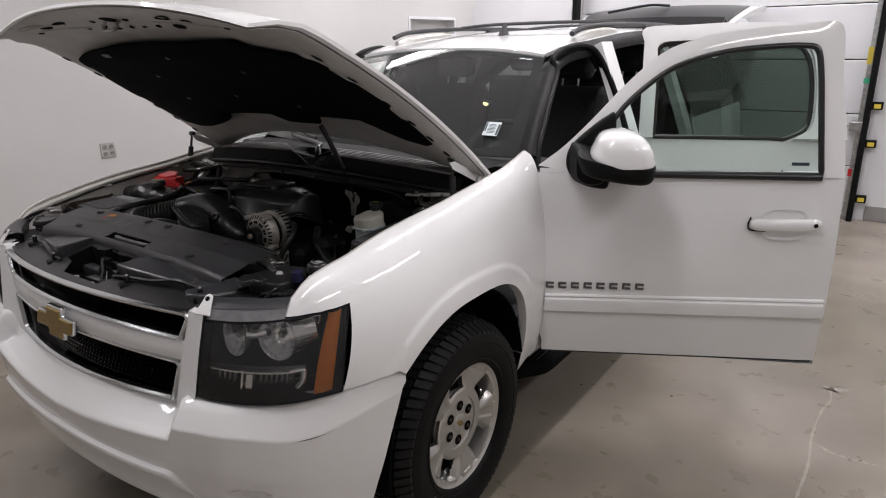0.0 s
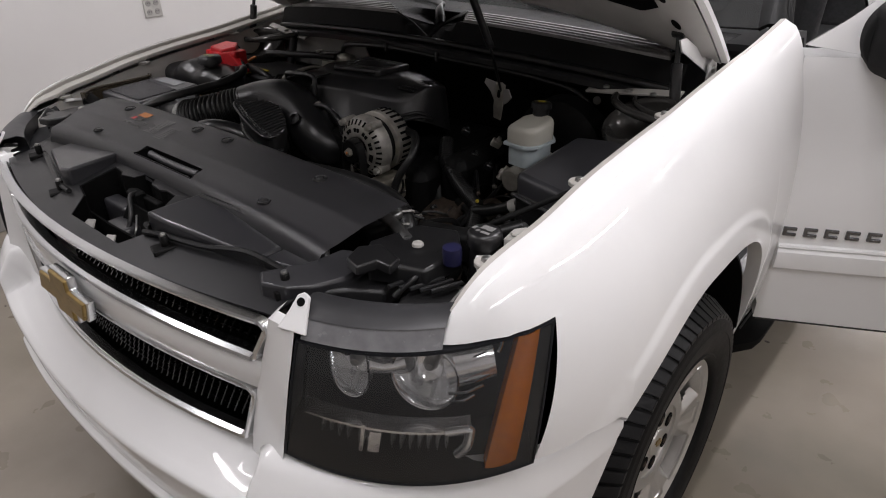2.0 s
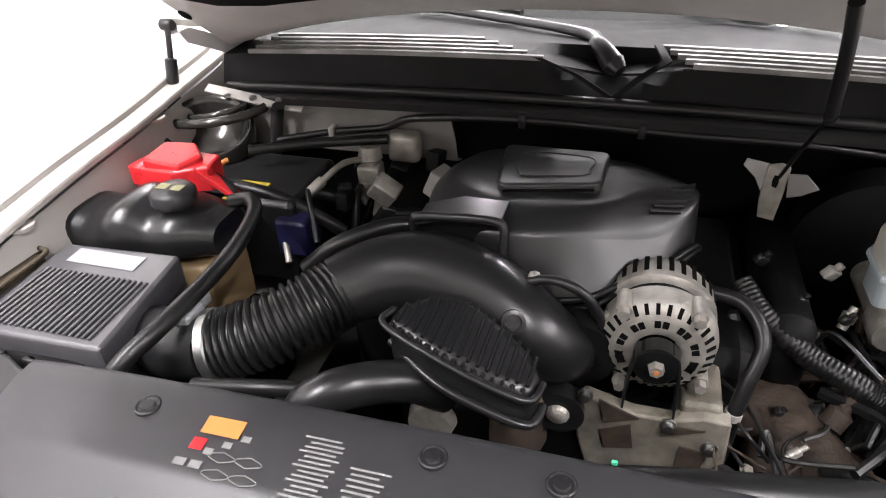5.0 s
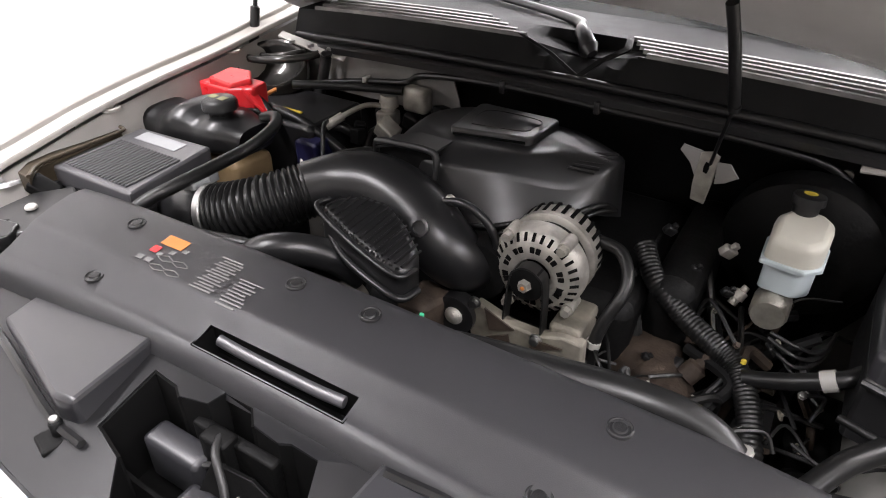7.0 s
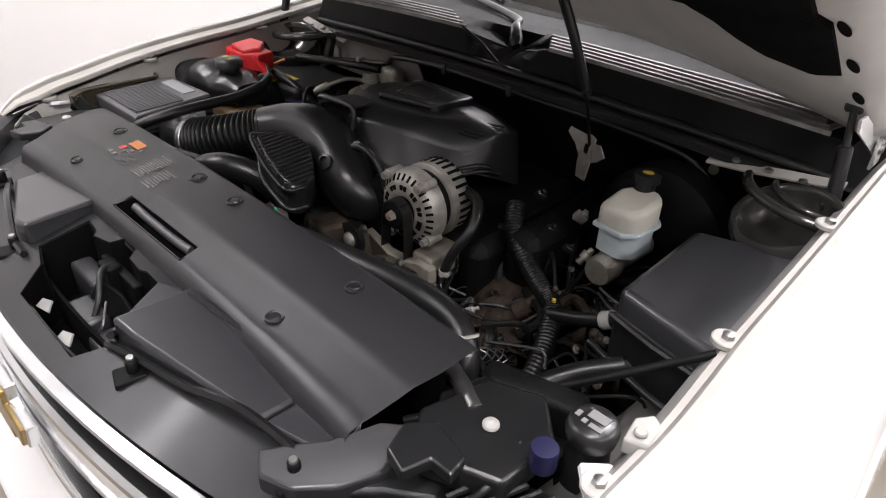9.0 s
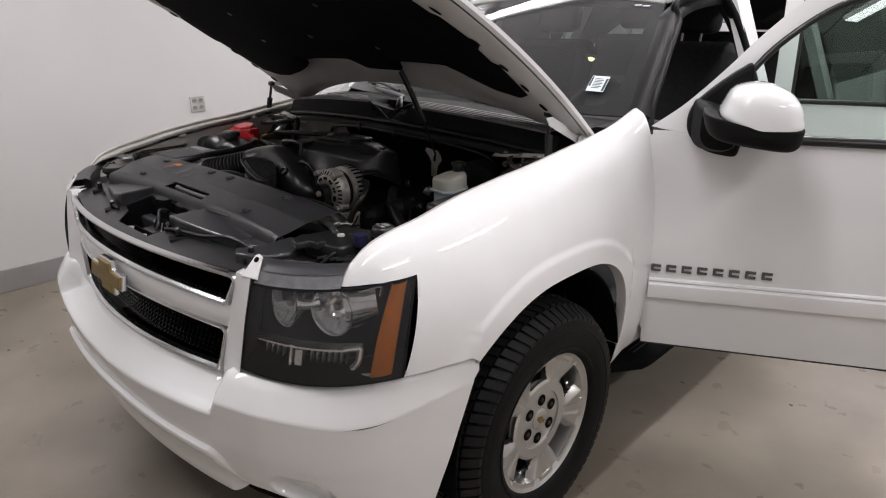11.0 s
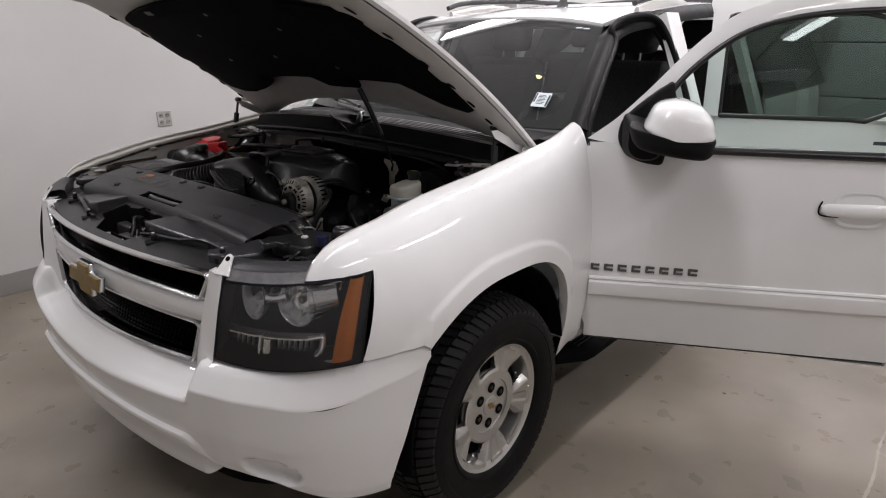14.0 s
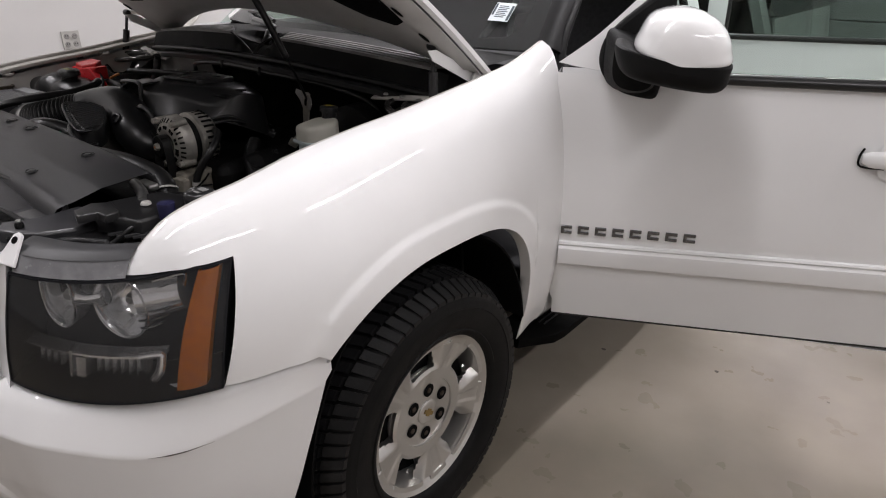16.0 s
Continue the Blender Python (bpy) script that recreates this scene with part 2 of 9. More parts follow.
def sheet(bm, rows, thick=0.0, wrap=False):
    """Quads over rows of points, all of one length, with a thickness."""
    vs = [[bm.verts.new(p) for p in row] for row in rows]
    fs = []
    n = len(vs[0])
    for a, b in zip(vs, vs[1:]):
        for i in range(n if wrap else n - 1):
            j = (i + 1) % n
            fs.append(bm.faces.new((a[i], a[j], b[j], b[i])))
    if thick:
        bmesh.ops.recalc_face_normals(bm, faces=fs)
        bmesh.ops.solidify(bm, geom=fs, thickness=thick)
    return vs


def box(bm, x0, x1, y0, y1, z0, z1, bevel=0.0, m=None, seg=2):
    made = bmesh.ops.create_cube(bm, size=1.0)["verts"]
    for v in made:
        v.co = Vector((x0 + (v.co.x + 0.5) * (x1 - x0), y0 + (v.co.y + 0.5) * (y1 - y0), z0 + (v.co.z + 0.5) * (z1 - z0)))
        if m:
            v.co = m @ v.co
    if bevel:
        es = {e for v in made for e in v.link_edges}
        bmesh.ops.bevel(bm, geom=list(es), offset=bevel, segments=seg, affect="EDGES", profile=0.5)
    return bm


def prism(bm, outline, top, bottom, bevel=0.0, seg=2):
    """An upright slab over a plan outline; top and bottom are heights or functions of x, y."""
    t = top if callable(top) else (lambda x, y: top)
    b = bottom if callable(bottom) else (lambda x, y: bottom)
    up = [bm.verts.new((x, y, t(x, y))) for x, y in outline]
    dn = [bm.verts.new((x, y, b(x, y))) for x, y in outline]
    f = [bm.faces.new(up), bm.faces.new(dn[::-1])]
    n = len(up)
    for i in range(n):
        f.append(bm.faces.new((up[i], dn[i], dn[(i + 1) % n], up[(i + 1) % n])))
    if bevel:
        bmesh.ops.recalc_face_normals(bm, faces=f)
        es = list(f[0].edges) + [e for v in up for e in v.link_edges if e not in f[0].edges]
        bmesh.ops.bevel(bm, geom=es, offset=bevel, segments=seg, affect="EDGES", profile=0.5, clamp_overlap=True)
    return bm


def slab(bm, outline, m, thick, bevel=0.0):
    """A plate: an outline in the plane of m (its x, y), thick along m's z."""
    sub = bmesh.new()
    prism(sub, outline, thick, 0.0, bevel)
    sub.transform(m)
    join(bm, sub)
    return bm


def join(bm, sub):
    tmp = bpy.data.meshes.new("tmp")
    sub.to_mesh(tmp)
    sub.free()
    bm.from_mesh(tmp)
    bpy.data.meshes.remove(tmp)


def axes(p, q):
    d = (Vector(q) - Vector(p)).normalized()
    a = d.orthogonal().normalized()
    return d, a, d.cross(a)


def tube(bm, pts, r, sides=10, per=6, smooth=True, caps=True, flat=1.0):
    """A round bar along a line; r is a number or a function of 0..1."""
    line = bend(pts, per) if smooth and len(pts) > 2 else [Vector(p) for p in pts]
    rows, a = [], None
    for i, p in enumerate(line):
        d = (line[min(i + 1, len(line) - 1)] - line[max(i - 1, 0)]).normalized()
        a = d.orthogonal().normalized() if a is None else (a - d * a.dot(d)).normalized()
        b = d.cross(a)
        rad = r(i / (len(line) - 1)) if callable(r) else r
        rows.append([p + rad * (a * math.cos(t) + b * flat * math.sin(t)) for t in (2 * math.pi * k / sides for k in range(sides))])
    vs = sheet(bm, rows, wrap=True)
    if caps:
        bm.faces.new(vs[0][::-1])
        bm.faces.new(vs[-1])
    return bm


def lathe(bm, profile, p, q, sides=32, caps=True, wrap_profile=False):
    """A turned shape: profile of (along, radius) from p towards q."""
    d, a, b = axes(p, q)
    rows = [[Vector(p) + d * s + r * (a * math.cos(t) + b * math.sin(t)) for t in (2 * math.pi * k / sides for k in range(sides))] for s, r in profile]
    if wrap_profile:
        rows.append(rows[0])
        vs = sheet(bm, rows, wrap=True)
        bmesh.ops.remove_doubles(bm, verts=[v for r in (vs[0], vs[-1]) for v in r], dist=1e-6)
        return bm
    vs = sheet(bm, rows, wrap=True)
    if caps:
        if profile[0][1] > 1e-5:
            bm.faces.new(vs[0][::-1])
        if profile[-1][1] > 1e-5:
            bm.faces.new(vs[-1])
    bmesh.ops.remove_doubles(bm, verts=[v for r in (vs[0], vs[-1]) for v in r], dist=1e-6)
    return bm


def rod(bm, p, q, r, sides=14, bevel=0.0):
    n = (Vector(q) - Vector(p)).length
    prof = [(0, r), (n, r)] if not bevel else [(0, r - bevel), (bevel, r), (n - bevel, r), (n, r - bevel)]
    return lathe(bm, prof, p, q, sides)


def mirrored(ob, name=None):
    """The same part on the other side of the car."""
    me = ob.data.copy()
    bm = bmesh.new()
    bm.from_mesh(me)
    for v in bm.verts:
        v.co.x = -v.co.x
    bmesh.ops.reverse_faces(bm, faces=bm.faces[:])
    bm.to_mesh(me)
    bm.free()
    two = new(name or ob.name.split(".")[0], me)
    two.parent = ob.parent
    return two
# ---- the garage ----
WX, WY, EX, SY = -2.6, 5.65, 6.2, -5.2
bm = bmesh.new()
box(bm, WX - 0.3, EX + 0.3, SY - 0.3, WY + 0.3, -0.2, 0.0)
solo("floor", bm, CONCRETE, "worn beige-grey sealed concrete garage floor", "floor", kind="structure")
bm = bmesh.new()
box(bm, WX - 0.2, EX + 0.2, SY - 0.2, WY + 0.2, CEILING, CEILING + 0.15)
solo("ceiling", bm, WHITEMETAL, "plain white garage ceiling", "ceiling", kind="structure")
# the west wall has a high recess in it
bm = bmesh.new()
RY0, RY1, RZ0, RZ1 = 4.33, 5.195, 1.825, 1.98
for y0, y1, z0, z1 in ((SY, RY0, 0, CEILING), (RY1, WY, 0, CEILING), (RY0, RY1, 0, RZ0), (RY0, RY1, RZ1, CEILING)):
    box(bm, WX - 0.18, WX, y0, y1, z0, z1)
box(bm, WX - 0.2, WX - 0.12, RY0, RY1, RZ0, RZ1)
solo("wall_west", bm, WALL, "smooth grey-white painted wall with a recess", "wall", kind="structure")
bm = bmesh.new()
for y0, y1, z0, z1 in ((RY0 - 0.03, RY1 + 0.03, RZ1, RZ1 + 0.03), (RY0 - 0.03, RY1 + 0.03, RZ0 - 0.03, RZ0), (RY0 - 0.03, RY0, RZ0, RZ1), (RY1, RY1 + 0.03, RZ0, RZ1)):
    box(bm, WX - 0.01, WX + 0.012, y0, y1, z0, z1, 0.003)
solo("trim", bm, WALL2, "pale trim round the wall recess", "trim", kind="structure")
for nm, (x0, x1, y0, y1), lab in (
    ("wall_south", (WX - 0.2, EX + 0.2, SY - 0.2, SY), "plain grey-white painted wall"),
    ("wall_east", (EX, EX + 0.2, SY, WY), "plain grey-white painted wall"),
):
    bm = bmesh.new()
    box(bm, x0, x1, y0, y1, 0, CEILING)
    solo(nm, bm, WALL, lab, "wall", kind="structure")
# north wall, with the overhead door in it
DX0, DX1, DTOP = -1.16, 1.8, 3.0
bm = bmesh.new()
box(bm, WX, DX0, WY, WY + 0.2, 0, CEILING)
box(bm, DX1, EX, WY, WY + 0.2, 0, CEILING)
box(bm, DX0, DX1, WY, WY + 0.2, DTOP, CEILING)
solo("wall_north", bm, WALL2, "cool white painted wall round the overhead door", "wall", kind="structure")
door = thing("overhead_door", "closed cool white sectional overhead garage door", "garage door")
tagged(door, kind="structure")
for i in range(6):
    bm = bmesh.new()
    z0 = 0.01 + i * 0.5
    box(bm, DX0 + 0.005, DX1 - 0.005, WY + 0.06, WY + 0.1, z0, z0 + 0.492, 0.008)
    part("panel", bm, WALL2, door)
for x0, side in ((DX0, 1), (DX1, -1)):
    bm = bmesh.new()
    box(bm, x0 - 0.012, x0 + 0.012, WY - 0.13, WY - 0.005, 0.0, 3.1, 0.003)
    box(bm, x0 - 0.035, x0 - 0.012, WY - 0.13, WY - 0.118, 0.0, 3.1)
    tr = solo("door_track", bm, DARK, "dark steel guide track of the overhead door", "door track", "door tracks", "structure")
    bm = bmesh.new()
    box(bm, x0 - 0.08, x0 - 0.038, WY - 0.06, WY - 0.004, 0.0, 2.9, 0.004)
    part("jamb_angle", bm, STEEL, tr, "grey galvanised angle along the track")
TRX = DX1
for nm, z0, z1, w, mt, lab in (("yellow_sticker", 1.47, 1.62, 0.05, YELLOW, "yellow warning sticker on the door track"), ("green_tape", 1.30, 1.345, 0.06, GREEN, "bright green tape on the door track"), ("red_sticker", 0.43, 0.5, 0.036, RED, "faded red sticker on the door track")):
    bm = bmesh.new()
    box(bm, TRX - 0.088, TRX - 0.083 + w * 0.75, WY - 0.066, WY - 0.061, z0, z1)
    solo(nm, bm, mt, lab, "sticker")
for z in (0.22, 0.75, 1.1):
    bm = bmesh.new()
    box(bm, TRX + 0.012, TRX + 0.1, WY - 0.09, WY - 0.03, z - 0.035, z + 0.035, 0.006)
    roller = solo("track_bracket", bm, DARK, "black roller bracket with a yellow face", "bracket", "track brackets")
    bm = bmesh.new()
    box(bm, TRX + 0.03, TRX + 0.085, WY - 0.096, WY - 0.09, z - 0.022, z + 0.016)
    part("yellow_face", bm, YELLOW, roller)
bm = bmesh.new()
box(bm, TRX - 0.14, TRX - 0.03, WY - 0.1, WY - 0.004, 0.86, 0.95, 0.006)
box(bm, TRX - 0.24, TRX - 0.14, WY - 0.06, WY - 0.03, 0.895, 0.915, 0.003)
solo("door_latch", bm, STEEL, "grey steel slide latch of the overhead door", "latch")
for nm, (x0, x1, y0, y1) in (("baseboard", (WX, WX + 0.012, SY, WY)), ("baseboard", (DX1 + 0.1, EX, WY - 0.012, WY)), ("baseboard", (WX + 0.012, DX0 - 0.1, WY - 0.012, WY))):
    bm = bmesh.new()
    box(bm, x0, x1, y0, y1, 0.0, 0.145, 0.004)
    solo(nm, bm, BASE, "grey vinyl cove base along the wall", "baseboard", kind="structure")
# strip lights
def strip_light(x, y):
    ob = thing("strip_light", "long white ceiling strip light, switched on", "strip light", "ceiling strip lights", (x, y, CEILING))
    bm = bmesh.new()
    box(bm, -0.09, 0.09, -1.2, 1.2, -0.07, 0.0, 0.01)
    part("housing", bm, WHITEMETAL, ob)
    bm = bmesh.new()
    box(bm, -0.075, 0.075, -1.17, 1.17, -0.11, -0.07, 0.015)
    part("diffuser", bm, TUBE, ob, "glowing white diffuser")
    return ob


for sx, sy, turn in STRIPS:
    strip_light(sx, sy).rotation_euler.z = radians(turn)
# double wall socket
sock = thing("wall_socket", "white four-gang electric socket on the grey-white wall", "wall socket", at=(WX, 0.725, 1.018))
bm = bmesh.new()
box(bm, 0.0, 0.008, -0.054, 0.054, -0.054, 0.054, 0.003)
part("cover_plate", bm, WHITEPL, sock)
for dy in (-0.024, 0.024):
    for dz in (-0.024, 0.024):
        bm = bmesh.new()
        lathe(bm, [(0.0, 0.0165), (0.003, 0.0165), (0.004, 0.015)], (0.008, dy, dz), (0.02, dy, dz), 16)
        outlet = part("outlet", bm, BASE, sock, "grey socket outlet")
        bm = bmesh.new()
        for k in (-0.006, 0.006):
            box(bm, 0.012, 0.0128, dy + k - 0.0015, dy + k + 0.0015, dz - 0.002, dz + 0.007)
        part("slot", bm, DARK, outlet)
# specks and scuffs on the concrete
rng = random.Random(4)
bm = bmesh.new()
for k in range(90):
    x, y, r = rng.uniform(-2.4, 4.5), rng.uniform(-2.2, 5.0), rng.choice((0.004, 0.005, 0.007, 0.011))
    n, a0 = 6, rng.random() * 6
    bm.faces.new([bm.verts.new((x + r * rng.uniform(0.6, 1.3) * math.cos(a0 + 6.283 * i / n), y + r * rng.uniform(0.5, 1.0) * math.sin(a0 + 6.283 * i / n), 0.001)) for i in range(n)])
solo("grit", bm, DIRT, "scattered dark specks of grit on the concrete", "grit", kind="stuff")
bm = bmesh.new()
for path, w in ((((1.99, 0.78, 0), (2.0, 1.05, 0), (1.985, 1.3, 0), (1.995, 1.55, 0), (2.02, 1.7, 0), (2.0, 1.85, 0)), 0.006), (((1.99, 1.84, 0), (2.02, 1.8, 0), (2.07, 1.87, 0)), 0.035), (((2.01, 1.7, 0), (2.06, 1.74, 0)), 0.016), (((1.99, 1.25, 0), (2.1, 1.2, 0), (2.3, 1.22, 0)), 0.005)):
    line = bend(path, 10)
    rows = []
    for p in line:
        j = rng.uniform(0.3, 1.2) * w
        rows.append([p + Vector((-j, rng.uniform(-0.01, 0.01), 0.0012)), p + Vector((j, rng.uniform(-0.01, 0.01), 0.0012))])
    sheet(bm, rows)
solo("floor_crack", bm, CRACK, "pale hairline crack and scuffs in the concrete", "crack", kind="stuff")
# ---- the vehicle: nose towards -y, driver's side towards +x, front axle over the origin ----
suv = thing("suv", "white full-size SUV with its bonnet, doors and tailgate open", "suv")

# fender: half-width over height and length
crown_z = spline([-0.69, -0.65, -0.62, -0.58, -0.5, -0.41, -0.28, -0.14, 0.09, 0.2, 0.39, 0.5, 0.59], [1.0, 1.02, 1.048, 1.082, 1.112, 1.128, 1.153, 1.171, 1.192, 1.206, 1.23, 1.255, 1.305])
crown_x = spline([-0.69, -0.65, -0.5, -0.2, 0.2, 0.4, 0.5, 0.59], [0.778, 0.8, 0.828, 0.836, 0.838, 0.842, 0.855, 0.885])
side_x = spline([-0.69, -0.65, -0.563, -0.45, -0.366, 0.0, 0.3, 0.59], [0.855, 0.875, 0.94, 0.982, 1.0, 1.003, 1.0, 0.995])
ARCH_Z, ARCH_H = 0.387, 0.5


def arch_z(y):
    u = y - 0.02
    a, n = (0.5, 2.6) if u < 0 else (0.412, 3.4)
    k = 1 - (abs(u) / a) ** n
    return ARCH_Z + ARCH_H * k ** (1 / n) if k > 0 else 0.0


ARCH_LINE = np.array([(y, max(arch_z(y), 0.42)) for y in np.linspace(-0.47, 0.4315, 240)])


def fender_x(y, z):
    zc, xc, xs = crown_z(y), crown_x(y), side_x(y)
    t = min(max((zc - z) / (zc - 0.82), 0), 1)
    x = xc + (xs - xc) * math.sin(t * math.pi / 2) ** 0.47
    if z < 0.82:
        x -= 0.3 * (0.82 - z) ** 2
    near = float(np.min(np.hypot(ARCH_LINE[:, 0] - y, ARCH_LINE[:, 1] - z)))
    k = min(max((0.08 - near) / 0.026, 0), 1)
    return x + 0.005 * k * k * (3 - 2 * k) * min(1, max(0, (0.545 - y) / 0.08))


LEAN_HL = 0.065 / 0.236


def fender_point(c, z):
    k = min(max((-0.3 - c) / 0.263, 0), 1)
    y = c + k * LEAN_HL * (z - 0.79)
    return Vector((fender_x(y, z), y, z))


def column(c, z0, z1, n=64):
    return [fender_point(c, z1 + (z0 - z1) * (1 - (1 - i / (n - 1)) ** 1.0)) for i in range(n)]


def top_of(c):
    z = 1.1
    for _ in range(6):
        k = min(max((-0.3 - c) / 0.263, 0), 1)
        z = crown_z(c + k * LEAN_HL * (z - 0.79))
    return z


cols = []
steps = [-0.563 + i * 0.022 for i in range(9)]
for c in steps:
    cols.append((c, 0.792 if c > -0.56 else 0.793))
for i in range(97):
    a = math.pi * i / 96
    y = 0.02 - 0.38 * math.cos(a) if a < math.pi / 2 else 0.02 + 0.409 * -math.cos(a)
    if y > cols[-1][0] + 0.003:
        cols.append((y, max(arch_z(y), 0.43)))
cols += [(0.434, 0.41), (0.45, 0.415), (0.5, 0.44), (0.55, 0.445), (0.584, 0.45)]
bm = bmesh.new()
rows = [column(c, z0, top_of(c)) for c, z0 in cols]
sheet(bm, rows)
# the nose of the fender over the headlamp
TIP_Y = -0.683
end_top = fender_point(-0.563, top_of(-0.563)).y
nose = []
for i in range(13):
    t = i / 12
    ya, yb = TIP_Y + (end_top - TIP_Y) * t, TIP_Y + (-0.497 - TIP_Y) * t
    zb = 1.013 + 0.017 * t
    za = max(crown_z(ya), zb + 0.001)
    line = [(ya + (yb - ya) * k / 56, za + (zb - za) * k / 56) for k in range(57)]
    nose.append([Vector((fender_x(y, z) - (0.0003 if i == 12 else 0), y + (0.0015 if i == 12 else 0), z)) for y, z in line])
sheet(bm, nose)
# rolled inner flange along the top
lip, far_lip = [], []
for i in range(50):
    y = -0.646 + i * (0.585 + 0.646) / 49
    x, z = crown_x(y), crown_z(y)
    k = min(1, max(0.02, (y + 0.646) / 0.12))
    lip.append([Vector((x - a * k, y, z - d * k)) for a, d in ((0, 0), (0.012, 0.002), (0.02, 0.014), (0.021, 0.034), (0.034, 0.036))])
    far_lip.append([Vector((a * k - x, y, z - d * k)) for a, d in ((0, 0), (0.004, 0.003), (0.006, 0.012), (0.03, 0.016), (0.033, 0.0125), (0.043, 0.013), (0.046, 0.016), (0.047, 0.024))])
bmesh.ops.remove_doubles(bm, verts=bm.verts[:], dist=0.0015)
fender = part("front_fender", bm, PAINT, suv, "glossy white front fender", 50)
bm = bmesh.new()
sheet(bm, lip)
part("top_flange", bm, FLANGE, fender, "cream-grey flange along the fender's top", 40)
# folded arch edge, turned inwards
bm = bmesh.new()
edge = []
for i in range(60):
    a = math.pi * i / 59
    y = 0.02 - (0.385 if a < math.pi / 2 else 0.411) * math.cos(a)
    z = max(arch_z(y), 0.42)
    x = fender_x(y, z)
    edge.append([Vector((x, y, z)), Vector((x - 0.012, y, z - 0.004)), Vector((x - 0.035, y, z - 0.003)), Vector((x - 0.035, y, z + 0.01))])
sheet(bm, edge)
part("arch_lip", bm, PAINT, fender)
# scalloped bracket tabs on the flange
for y in (-0.5, -0.232, 0.115):
    bm = bmesh.new()
    x, z = crown_x(y) - 0.035, crown_z(y) - 0.036
    lathe(bm, [(0, 0.02), (0.006, 0.02), (0.0075, 0.018)], (x, y, z), (x, y, z + 0.1), 18)
    part("flange_tab", bm, FLANGE, fender)
    bm = bmesh.new()
    lathe(bm, [(0, 0.009), (0.006, 0.008), (0.007, 0.006)], (x, y, z + 0.0075), (x, y, z + 0.1), 6)
    part("bolt", bm, STEEL, fender)
two = mirrored(fender)
tagged(two, "glossy white front fender")
for ch in fender.children:
    if ch.name != "top_flange":
        mirrored(ch).parent = two
bm = bmesh.new()
sheet(bm, far_lip)
part("top_flange", bm, FLANGE, two, "cream-grey grooved flange along the fender's top", 40)
# wheelhouse liner
bm = bmesh.new()
rows = []
for i in range(29):
    a = math.pi * (i / 30)
    y, z = 0.02 - (0.44 if a < math.pi / 2 else 0.421) * math.cos(a), 0.35 + 0.548 * math.sin(a) ** 0.8
    rows.append([Vector((x, y, z)) for x in (0.972, 0.92, 0.82, 0.72)])
sheet(bm, rows, 0.006)
bm.faces.new([bm.verts.new((0.72, 0.02 - 0.44 * math.cos(math.pi * i / 30), 0.35 + 0.56 * math.sin(math.pi * i / 30) ** 0.8)) for i in range(31)])
liner = part("wheelhouse_liner", bm, WELL, suv, "black wheelhouse liner")
mirrored(liner)
# inner fender panels, strut towers and the near-black bay floor
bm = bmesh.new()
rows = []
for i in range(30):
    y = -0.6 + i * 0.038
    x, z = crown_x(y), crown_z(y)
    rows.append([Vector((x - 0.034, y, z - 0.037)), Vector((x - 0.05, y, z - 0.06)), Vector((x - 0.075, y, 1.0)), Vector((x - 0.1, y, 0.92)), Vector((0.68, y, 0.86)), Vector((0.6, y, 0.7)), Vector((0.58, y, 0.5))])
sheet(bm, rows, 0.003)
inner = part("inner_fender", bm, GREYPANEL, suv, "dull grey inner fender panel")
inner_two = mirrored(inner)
# same panel, given a lighter tone to offset the shade on this side
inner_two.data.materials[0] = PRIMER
tagged(inner_two, "dull inner fender panel, lightened to grey-white against the shade")
bm = bmesh.new()
box(bm, -0.62, 0.62, -0.7, 0.42, 0.42, 0.45)
for sx in (-1, 1):
    box(bm, sx * 0.42 - 0.05, sx * 0.42 + 0.05, -0.78, 4.0, 0.45, 0.58, 0.01)
box(bm, -0.42, 0.42, -0.62, -0.54, 0.45, 0.62, 0.01)
box(bm, -0.4, 0.4, 0.1, 0.2, 0.46, 0.56, 0.01)
part("chassis_frame", bm, DARK, suv, "near-black chassis rails and undertray")

# ---- front bumper ----
plan = bend([(0, -0.93, 0), (0.15, -0.927, 0), (0.3, -0.917, 0), (0.45, -0.898, 0), (0.57, -0.875, 0), (0.65, -0.852, 0), (0.725, -0.82, 0), (0.83, -0.742, 0), (0.912, -0.635, 0), (0.965, -0.51, 0), (1.0, -0.355, 0)], 9)
# heights along the half-width: crease of the middle and of the corner, bottom edge of the corner
crease_mid = spline([0, 0.2, 0.35, 0.5, 0.6], [0.624, 0.634, 0.646, 0.656, 0.664])
crease_side = spline([0.55, 0.65, 0.72, 0.8, 0.87, 0.92, 0.96, 1.0], [0.702, 0.704, 0.7, 0.689, 0.674, 0.678, 0.7, 0.72])
low_side = spline([0.55, 0.63, 0.7, 0.77, 0.835, 0.9, 0.96, 1.0], [0.44, 0.438, 0.436, 0.418, 0.385, 0.345, 0.322, 0.316])
LIP, LIP_FOOT, SKIRT_Z = 0.543, 0.514, 0.388
shelf = spline([0.5, 0.6, 0.7, 0.79, 0.88, 0.95, 0.985, 1.0], [0.12, 0.11, 0.1, 0.095, 0.075, 0.036, 0.016, 0.012])
# (inward, height) of the corner's sloping top, as shares of its depth and of its height over the crease
TOP = [(1.0, 1.0), (0.7, 0.99), (0.45, 0.95), (0.3, 0.7), (0.14, 0.34), (0.03, 0.08), (0.0, 0.0)]
full = [Vector((-p.x, p.y, 0)) for p in plan[:0:-1]] + plan
run = [0.0]
for a, b in zip(plan, plan[1:]):
    run.append(run[-1] + (b - a).length)


